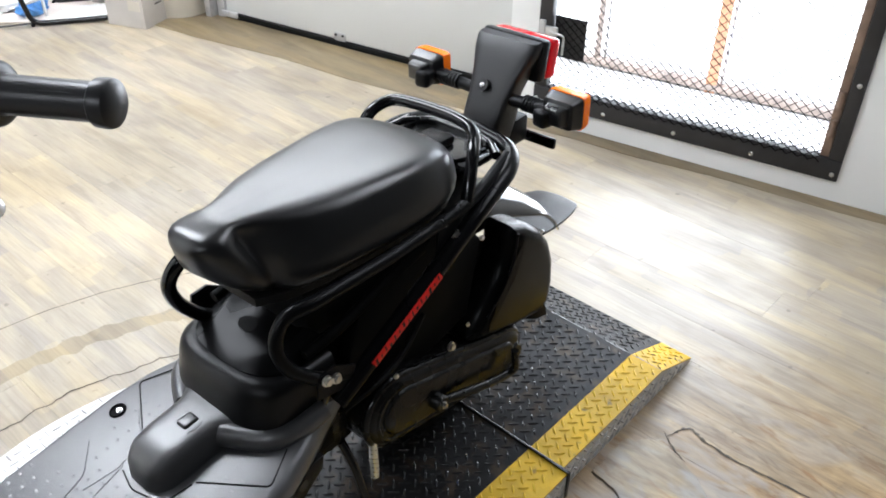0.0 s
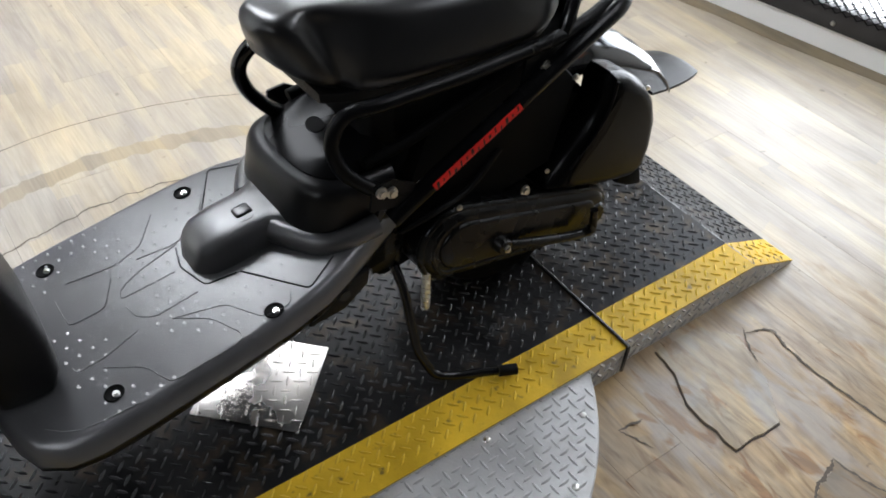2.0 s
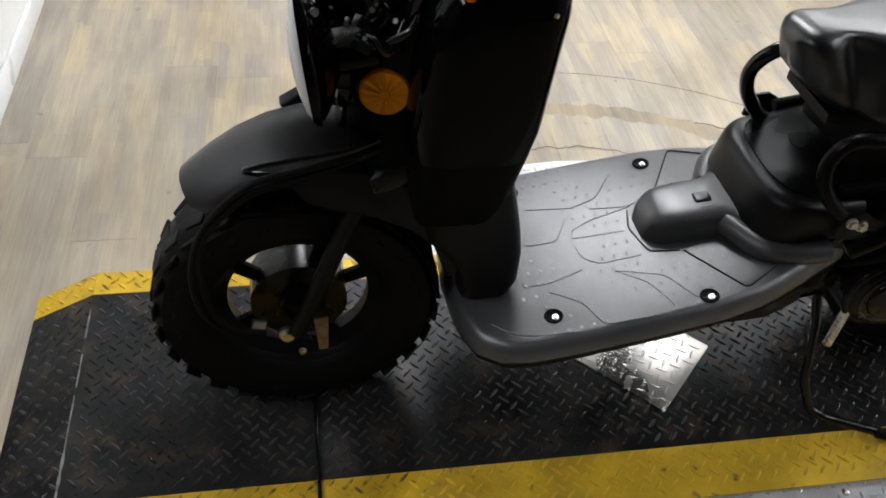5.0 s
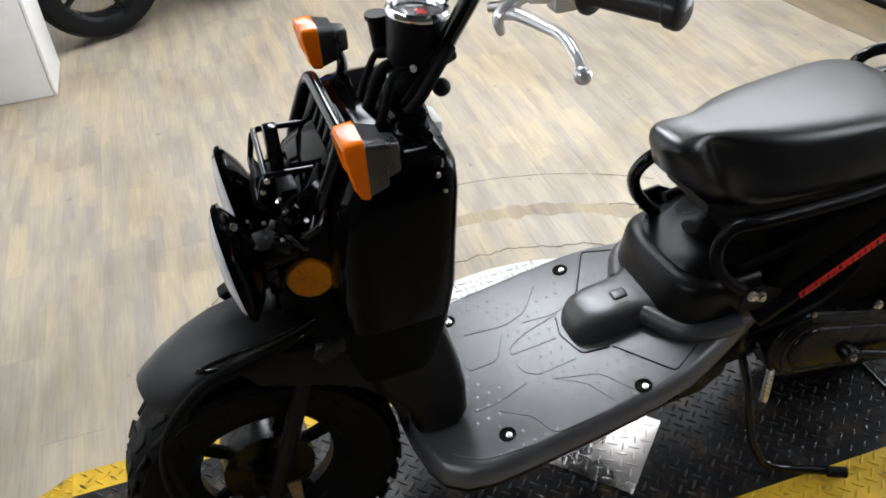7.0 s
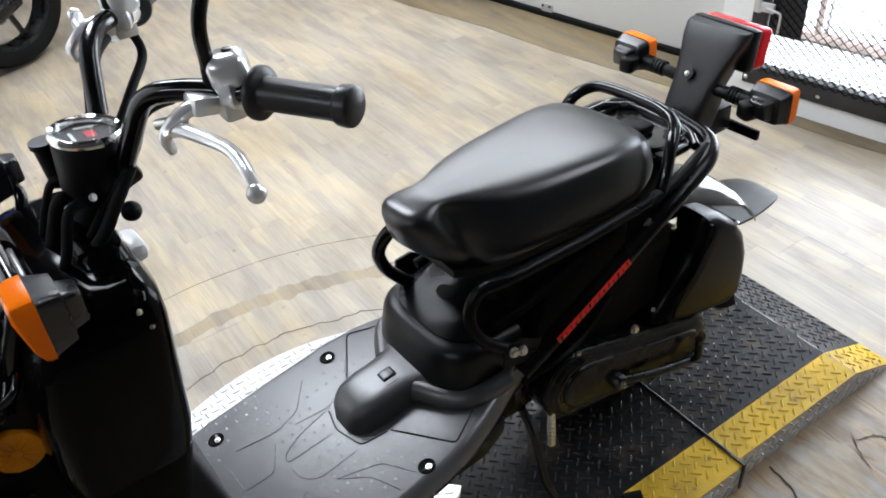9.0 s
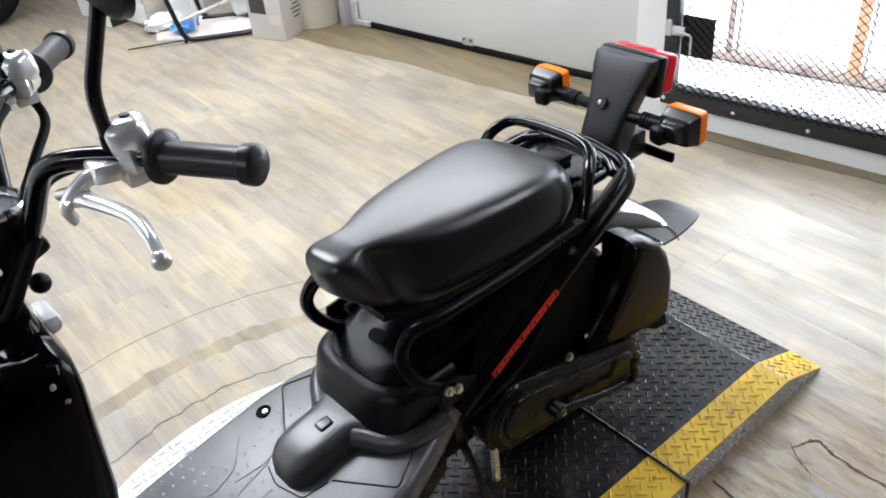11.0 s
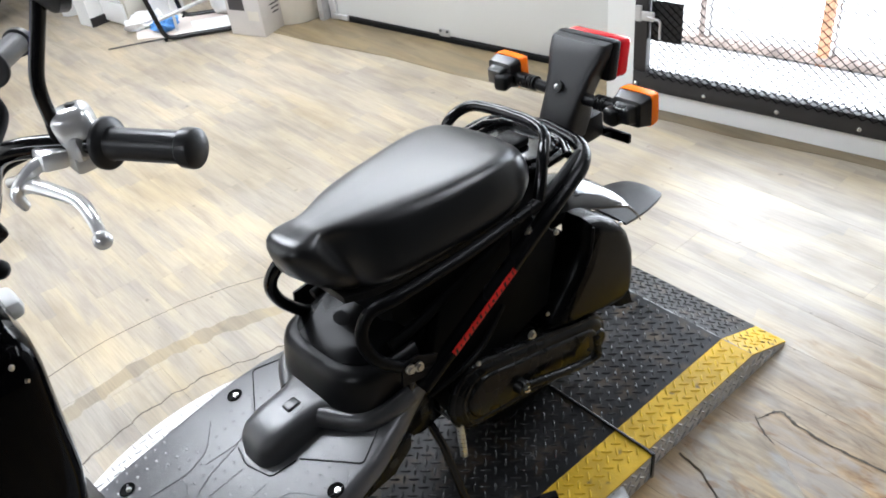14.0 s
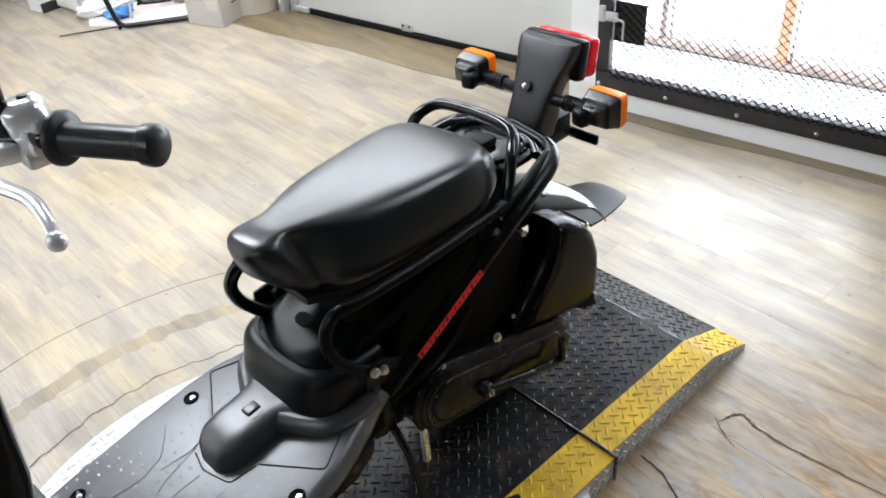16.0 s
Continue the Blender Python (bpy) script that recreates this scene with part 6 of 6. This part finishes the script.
part("tank", loft([[(x, u, zz + v) for u, v in sq(w, h, 20, 2.5)] for x, w, zz, h in ((0.3, 0.08, 0.86, 0.07), (0.42, 0.15, 0.90, 0.11), (0.6, 0.13, 0.88, 0.09), (0.7, 0.09, 0.84, 0.05))]), M_bluepaint, mc, "blue painted fuel tank")
part("seat", box((0.5, 0.22, 0.09), (0.92, 0, 0.82), 0.03), M_seat, mc)
part("exhaust", rod((0.55, -0.16, 0.2), (1.0, -0.16, 0.36), 0.04, r2=0.055, bevel=0.006), M_cast, mc)
part("side_stand", rod((0.50, -0.12, 0.25), (0.488, 0.145, 0.006), 0.010), M_steelblack, mc)

m2 = thing("motorcycle", pose(1.25, 4.75, 0, 0, 0, 200), "dark motorcycle parked by the back wall", "motorcycle")
moto_wheel("front_wheel", (0, 0, 0.30), 0.30, 0, m2)
moto_wheel("rear_wheel", (1.25, 0, 0.30), 0.30, 0, m2)
part("engine", box((0.5, 0.28, 0.34), (0.62, 0, 0.42), 0.03), M_cast, m2)
part("body", loft([[(x, u, zz + v) for u, v in sq(w, h, 20, 3)] for x, w, zz, h in ((0.1, 0.06, 0.75, 0.10), (0.3, 0.15, 0.75, 0.16), (0.7, 0.14, 0.75, 0.12), (1.3, 0.08, 0.82, 0.05))]), M_blackgloss, m2)
for sy in (-1, 1):
    part("fork_leg", rod((0.0, sy * 0.085, 0.30), (0.16, sy * 0.085, 0.8), 0.022), M_steelblack, m2)
    part("swing_arm", box((0.5, 0.03, 0.05), (1.0, sy * 0.09, 0.31), 0.006), M_cast, m2)
part("side_stand", rod((0.55, -0.14, 0.25), (0.5, -0.26, 0.006), 0.010, rod((0.5, -0.26, 0.006), (0.62, -0.27, 0.006), 0.008)), M_alu, m2)

# white partition and cabinet end at the front of the room
tagged(part("wall_divider", box((0.24, 1.9, 2.4), (-0.86, 1.54, 1.2), 0.004)
                 , M_wall), "white half wall with a pale baseboard", "wall", kind="structure")
tagged(part("trim", box((0.012, 1.88, 0.07), (-0.733, 1.54, 0.035), 0.003), M_white), "pale baseboard strip", "baseboard", kind="structure")
cb = thing("display_cabinet", pose(-0.732, 2.74, 0), "tall white display cabinet standing on the floor", "cabinet")
part("body", box((0.44, 0.30, 2.1), (0, 0, 1.05), 0.006), M_white, cb)
part("side_panel", box((0.012, 0.30, 2.1), (0.228, 0, 1.05), 0.002), M_wall, cb)

# back corner: cabinet, bin, board, stand, boxes, water heater
sc2 = thing("storage_cabinet", pose(2.05, 4.22, 0, 0, 0, -81), "white enamel cabinet with a dark glass door against the wall", "cabinet")
part("body", box((0.52, 0.42, 0.85), (0, 0.0, 0.425), 0.008), M_cream, sc2)
part("drawer_front", box((0.49, 0.012, 0.12), (0, -0.217, 0.075), 0.004), M_white, sc2)
part("glass_door", box((0.30, 0.01, 0.40), (-0.03, -0.216, 0.36), 0.004), M_blackgloss, sc2, "dark glass door")
for zz in (0.145, 0.58):
    part("door_rail", box((0.46, 0.008, 0.012), (0, -0.216, zz), 0.002), M_white, sc2)
wp = thing("foam_sheet", pose(2.08, 3.93, 0, 0, 0, 12), "bright white foam sheet leaning on the wall", "panel")
part("board", box((0.22, 0.025, 0.9), (0, 0, 0.455), 0.003, (-7, 0, 0)), M_white, wp)
tb2 = thing("bin", pose(1.76, 4.50, 0), "small white plastic bin on the floor", "bin")
part("body", lathe([(0, 0.004), (0.055, 0.004), (0.065, 0.20), (0.061, 0.20), (0.052, 0.012), (0, 0.012)], n=32), M_white, tb2)
part("rim", lathe([(0.063, 0.197), (0.070, 0.199), (0.070, 0.206), (0.060, 0.206), (0.063, 0.197)], n=32), M_white, tb2)
bd = part("floor_board", prism([(1.82, 3.72), (1.94, 4.02), (2.30, 3.75), (2.30, 3.42), (1.94, 3.59)], 0.008, Matrix.Translation((0, 0, 0.002)), 0.0015), M_peach)
tagged(bd, "peach coloured bare board lying on the floor", "board")
wb = part("white_board", prism([(2.06, 3.50), (2.30, 3.40), (2.36, 3.56), (2.12, 3.68)], 0.006, Matrix.Translation((0, 0, 0.011)), 0.001), M_white)
tagged(wb, "white sheet lying on the peach board", "board")
mst = thing("paddock_stand", Matrix(), "black tube motorcycle stand on the floor", "stand")
F0, F1, F2, F3 = Vector((1.91, 3.555, 0.016)), Vector((2.235, 3.36, 0.016)), Vector((2.14, 3.80, 0.016)), Vector((2.42, 3.62, 0.016))
up = Vector((0, 0, 0.55))
part("base_tube", tube(fillet([F0 + Vector((-0.10, 0.05, 0.55)), F0, F1, F1 + Vector((0.05, -0.02, 0.5))], 0.05, 6), 0.013), M_steelblack, mst)
part("base_tube", tube(fillet([F2 + Vector((-0.08, 0.03, 0.55)), F2, F3, F3 + Vector((0.05, -0.02, 0.5))], 0.05, 6), 0.013), M_steelblack, mst)
part("cross_bar", rod(F0 + Vector((-0.02, 0.01, 0.10)), F3 + Vector((0, 0, 0.13)), 0.010), M_plate, mst, "grey cross bar")
part("upright", rod(F0 + Vector((0.10, 0.06, 0.0)), F0 + Vector((0.10, 0.06, 0.6)), 0.008), M_white, mst, "white thin pole")
part("top_bar", rod(F0 + Vector((-0.10, 0.05, 0.55)), F2 + Vector((-0.08, 0.03, 0.55)), 0.013), M_steelblack, mst)
for k, q in enumerate((F0, F1, F2)):
    part("foot", ball((q.x, q.y, 0.010), 0.010), M_rubber, mst)
part("floor_rod", rod((1.646, 3.695, 0.014), (1.92, 3.565, 0.014), 0.004), M_angle, mst)
rs = random.Random(4)
cl = bmesh.new()
bmesh.ops.create_icosphere(cl, subdivisions=3, radius=0.07)
for v in cl.verts:
    k = 1 + 0.5 * noise.noise(v.co * 28)
    v.co = Vector((v.co.x * k * 1.1, v.co.y * k * 0.8, (v.co.z + 0.055) * 0.55 * k if v.co.z > -0.055 else 0))
rag = part("rag", cl, M_bluecloth, label="")
rag.location = (1.99, 3.70, 0.0105)
tagged(rag, "crumpled blue shop cloth on the floor", "cloth")
pb = bmesh.new()
bmesh.ops.create_icosphere(pb, subdivisions=3, radius=0.085)
for v in pb.verts:
    k = 1 + 0.6 * noise.noise(v.co * 22 + Vector((3, 1, 2)))
    v.co = Vector((v.co.x * k * 1.2, v.co.y * k * 0.8, max((v.co.z + 0.06) * 0.5 * k, 0)))
bag = part("plastic_bag", pb, M_white)
bag.location = (1.93, 3.86, 0.011)
tagged(bag, "crumpled white plastic bag on the floor", "bag")
pb = bmesh.new()
bmesh.ops.create_icosphere(pb, subdivisions=3, radius=0.11)
for v in pb.verts:
    k = 1 + 0.5 * noise.noise(v.co * 16 + Vector((7, 1, 2)))
    v.co = Vector((v.co.x * k, v.co.y * k * 0.8, max((v.co.z + 0.09) * 1.1 * k, 0)))
bag2 = part("plastic_bag", pb, M_white)
bag2.location = (2.36, 3.68, 0.0)
tagged(bag2, "white plastic bag with a dark bottle in it", "bag")

bx = thing("cardboard_box", pose(2.345, 3.215, 0, 0, 0, 22), "pale grey printed cardboard box on the floor", "box")
part("body", box((0.20, 0.22, 0.34), (0, 0.06, 0.17), 0.003), M_card, bx)
part("flap", box((0.198, 0.11, 0.004), (0, 0.005, 0.343), 0.001, (6, 0, 0)), M_card, bx)
part("print_block", box((0.001, 0.10, 0.13), (-0.1008, 0.10, 0.2)), M_print, bx, "dark printed panel")
part("print_block", box((0.001, 0.07, 0.05), (-0.1008, -0.0, 0.11)), M_cream, bx)
for k in range(5):
    part("print_bar", box((0.05 + 0.012 * (k % 3), 0.001, 0.008), (0.02, -0.0508, 0.10 + 0.022 * k)), M_print, bx)
part("tape", box((0.05, 0.001, 0.12), (-0.04, -0.0508, 0.28)), M_cream, bx)
part("red_mark", box((0.001, 0.05, 0.03), (-0.1008, 0.10, 0.30)), M_decal, bx)
wh = thing("water_heater", pose(2.56, 3.28, 0, 0, 0, 0), "cream enamel cylindrical tank in the corner", "tank")
part("shell", lathe([(0, 0.0), (0.155, 0.0), (0.16, 0.01), (0.16, 1.1), (0.15, 1.14), (0, 1.15)], n=48), M_cream, wh)
part("seam_band", lathe([(0.1605, 0.60), (0.163, 0.605), (0.163, 0.62), (0.1605, 0.625), (0.1605, 0.60)], n=48), M_cream, wh)
part("valve", rod((0.10, -0.13, 0.16), (0.14, -0.20, 0.16), 0.012), M_rust, wh)

# ---- floor planks, cracks and worn rings ----
PW, PL = 0.152, 1.22
shapes = {}


def plank_mesh(l):
    k = round(l, 2)
    if k not in shapes:
        b = box((PW - 0.0003, k - 0.0004, 0.005), (0, 0, -0.0025), 0.0003, seg=1)
        me = bpy.data.meshes.new("plank")
        b.to_mesh(me)
        b.free()
        me.materials.append(M_plank)
        shapes[k] = me
    return shapes[k]


rs = random.Random(21)


def run(x):
    """Where a row of planks at x begins and ends between the room's walls."""
    c, s_ = math.cos(radians(10.2)), math.sin(radians(10.2))
    ends = [((Y0 - 0.06) - -s_ * x) / c, ((Y1 + 0.06) - -s_ * x) / c]
    side = sorted((((X0 - 0.06) - c * x) / s_, ((W_A + 0.04) - c * x) / s_))
    far = ((W_B + 0.03) - c * x) / s_
    top = far if far * c - s_ * x > 0.78 else min(side[1], (0.78 + s_ * x) / c)
    return max(ends[0], side[0]), min(ends[1], max(top, side[1] if side[1] * c - s_ * x < 0.78 else top))


for i in range(-32, 24):
    x = 0.04 + i * PW
    y = -6.4 + (0.37 * ((i * 7) % 5) / 5 + 0.2 * ((i * 3) % 4)) * PL
    lo, hi = run(x)
    while y < hi - 0.02:
        a_, b_ = max(y, lo), min(y + PL, hi)
        if b_ - a_ > 0.03:                   # cut to length at the walls
            o = new("plank", plank_mesh(b_ - a_))
            o.location = (x, (a_ + b_) / 2, 0)
            o.parent = floor
        y += PL

# darker strip of old flooring before the garage door
old = part("floor_strip", prism([(2.88, 0.779), (W_B - 0.014, 0.779), (W_B - 0.014, 2.9), (2.86, 2.9), (2.85, 2.4), (2.88, 1.9), (2.86, 1.5), (2.875, 1.1)], 0.0022, Matrix.Translation((0, 0, 0.0006)), 0.0008), M_old)
old.matrix_world = ROOM
tagged(old, "darker worn strip of old brown flooring", "floor", kind="structure")


# brown reflection at the foot of the wall, put in as a strip
floor_darkening = part("floor_strip", prism([(W_A - 0.05, -2.6), (W_A - 0.001, -2.6), (W_A - 0.001, 0.776), (W_A - 0.085, 0.776), (W_A - 0.07, 0.45), (W_A - 0.078, 0.2), (W_A - 0.058, -0.1), (W_A - 0.066, -0.5), (W_A - 0.05, -0.9), (W_A - 0.06, -1.4)], 0.0016, Matrix.Translation((0, 0, 0.0005))), M_old)
floor_darkening.matrix_world = ROOM
tagged(floor_darkening, "brown reflection along the wall, laid as a floor strip", "floor", kind="structure")


def ring_line(name, R, a0, a1, width, material, z, jitter, seed, n=120, label=""):
    """A ragged arc lying on the floor round the turntable."""
    b = bmesh.new()
    prev = None
    for i in range(n + 1):
        a = radians(a0 + (a1 - a0) * i / n)
        j = jitter * noise.noise((a * 14, seed, 0.5)) + jitter * 0.6 * noise.noise((a * 47, seed, 2.5))
        w = width * (0.7 + 0.8 * abs(noise.noise((a * 23, seed, 7.5))))
        vs = [b.verts.new((CX + (R + j + s * w / 2) * math.cos(a), CY + (R + j + s * w / 2) * math.sin(a), z)) for s in (-1, 1)]
        if prev:
            b.faces.new((prev[0], prev[1], vs[1], vs[0]))
        prev = vs
    ob = part(name, b, material)
    tagged(ob, label, "floor crack", kind="structure")
    return ob


ring_line("floor_crack", 0.768, 25, 140, 0.005, M_seam, 0.0012, 0.012, 1.3, label="ragged dark crack round the turntable pit")
ring_line("floor_ring", 0.945, 30, 142, 0.06, M_ring, 0.001, 0.007, 4.7, label="brown worn ring in the floor round the turntable")
ring_line("floor_crack", 0.975, 40, 62, 0.006, M_seam, 0.0016, 0.01, 9.1, label="dark crack at the edge of the worn ring")
ring_line("floor_crack", 1.13, 55, 132, 0.0035, M_seam, 0.0012, 0.003, 2.2, label="thin curved cut in the floor")


def broken_plank(pts, seed, z=0.0045, th=0.0035):
    """A lifted piece of vinyl with ragged edges and its edge shadow as a dark sheet below."""
    P2 = []
    for (x0, y0), (x1, y1) in zip(pts, pts[1:] + pts[:1]):
        L = math.hypot(x1 - x0, y1 - y0)
        k = max(2, int(L / 0.015))
        for i in range(k):
            t = i / k
            j = 0.006 * noise.noise((x0 * 9 + t * 7, y0 * 9, seed)) if i else 0
            P2.append((x0 + (x1 - x0) * t + j, y0 + (y1 - y0) * t + j))
    cx_, cy_ = sum(p[0] for p in P2) / len(P2), sum(p[1] for p in P2) / len(P2)
    # dark sheet, shifted left and down, painted in as the piece's shadow
    edge_shadow = part("plank_edge_shadow", prism([(cx_ + (x - cx_) * 1.018 - 0.0015, cy_ + (y - cy_) * 1.018 - 0.0015) for x, y in P2], 0.0008, Matrix.Translation((0, 0, 0.0004))), M_seam, floor)
    part("broken_plank", prism(P2, th, Matrix.Translation((0, 0, z - th)), 0.0008), M_lifted, floor, sharp=8)


broken_plank([(1.454, -0.02), (1.445, -0.083), (1.407, -0.153), (1.406, -0.283), (1.531, -0.288), (1.598, -0.202), (1.645, -0.085), (1.58, -0.02)], 1.0)


def crack_line(pts, width, seed):
    """A ragged dark crack with tapering ends, lying on the floor."""
    P2 = spline([(x, y, 0.0014) for x, y in pts], 10)
    b = bmesh.new()
    prev = None
    for i, p in enumerate(P2):
        d = (P2[min(i + 1, len(P2) - 1)] - P2[max(i - 1, 0)]).normalized()
        nrm = Vector((-d.y, d.x, 0))
        w = width * min(1.0, 0.25 + 3.0 * min(i, len(P2) - 1 - i) / len(P2)) * (0.6 + abs(noise.noise((i * 0.7, seed, 1.5))) * 1.6)
        p = p + nrm * 0.004 * noise.noise((i * 0.45, seed, 4.5))
        vs = [b.verts.new(p - nrm * w / 2), b.verts.new(p + nrm * w / 2)]
        if prev:
            b.faces.new((prev[0], prev[1], vs[1], vs[0]))
        prev = vs
    part("crack", b, M_seam, floor)


crack_line([(1.662, -0.091), (1.70, -0.10), (1.722, -0.122), (1.71, -0.16), (1.705, -0.255), (1.715, -0.36), (1.73, -0.52)], 0.006, 2.0)
crack_line([(1.246, -0.122), (1.305, -0.127)], 0.005, 3.0)
crack_line([(1.246, -0.122), (1.258, -0.15), (1.275, -0.19)], 0.003, 4.0)
crack_line([(1.671, -0.075), (1.64, -0.12), (1.622, -0.16)], 0.0035, 5.0)
crack_line([(1.715, -0.511), (1.659, -0.515), (1.607, -0.520), (1.568, -0.518)], 0.007, 6.0)
crack_line([(1.583, -0.516), (1.561, -0.463), (1.553, -0.399)], 0.005, 7.0)
crack_line([(1.553, -0.399), (1.524, -0.414), (1.482, -0.419), (1.439, -0.441)], 0.007, 8.0)
part("bare_patch", prism([(1.553, -0.402), (1.524, -0.417), (1.482, -0.422), (1.439, -0.444), (1.40, -0.52), (1.42, -0.64), (1.52, -0.66), (1.585, -0.60), (1.581, -0.518), (1.560, -0.463)], 0.001, Matrix.Translation((0, 0, 0.0003))), M_bare, floor, "grey patch where a plank has come away")
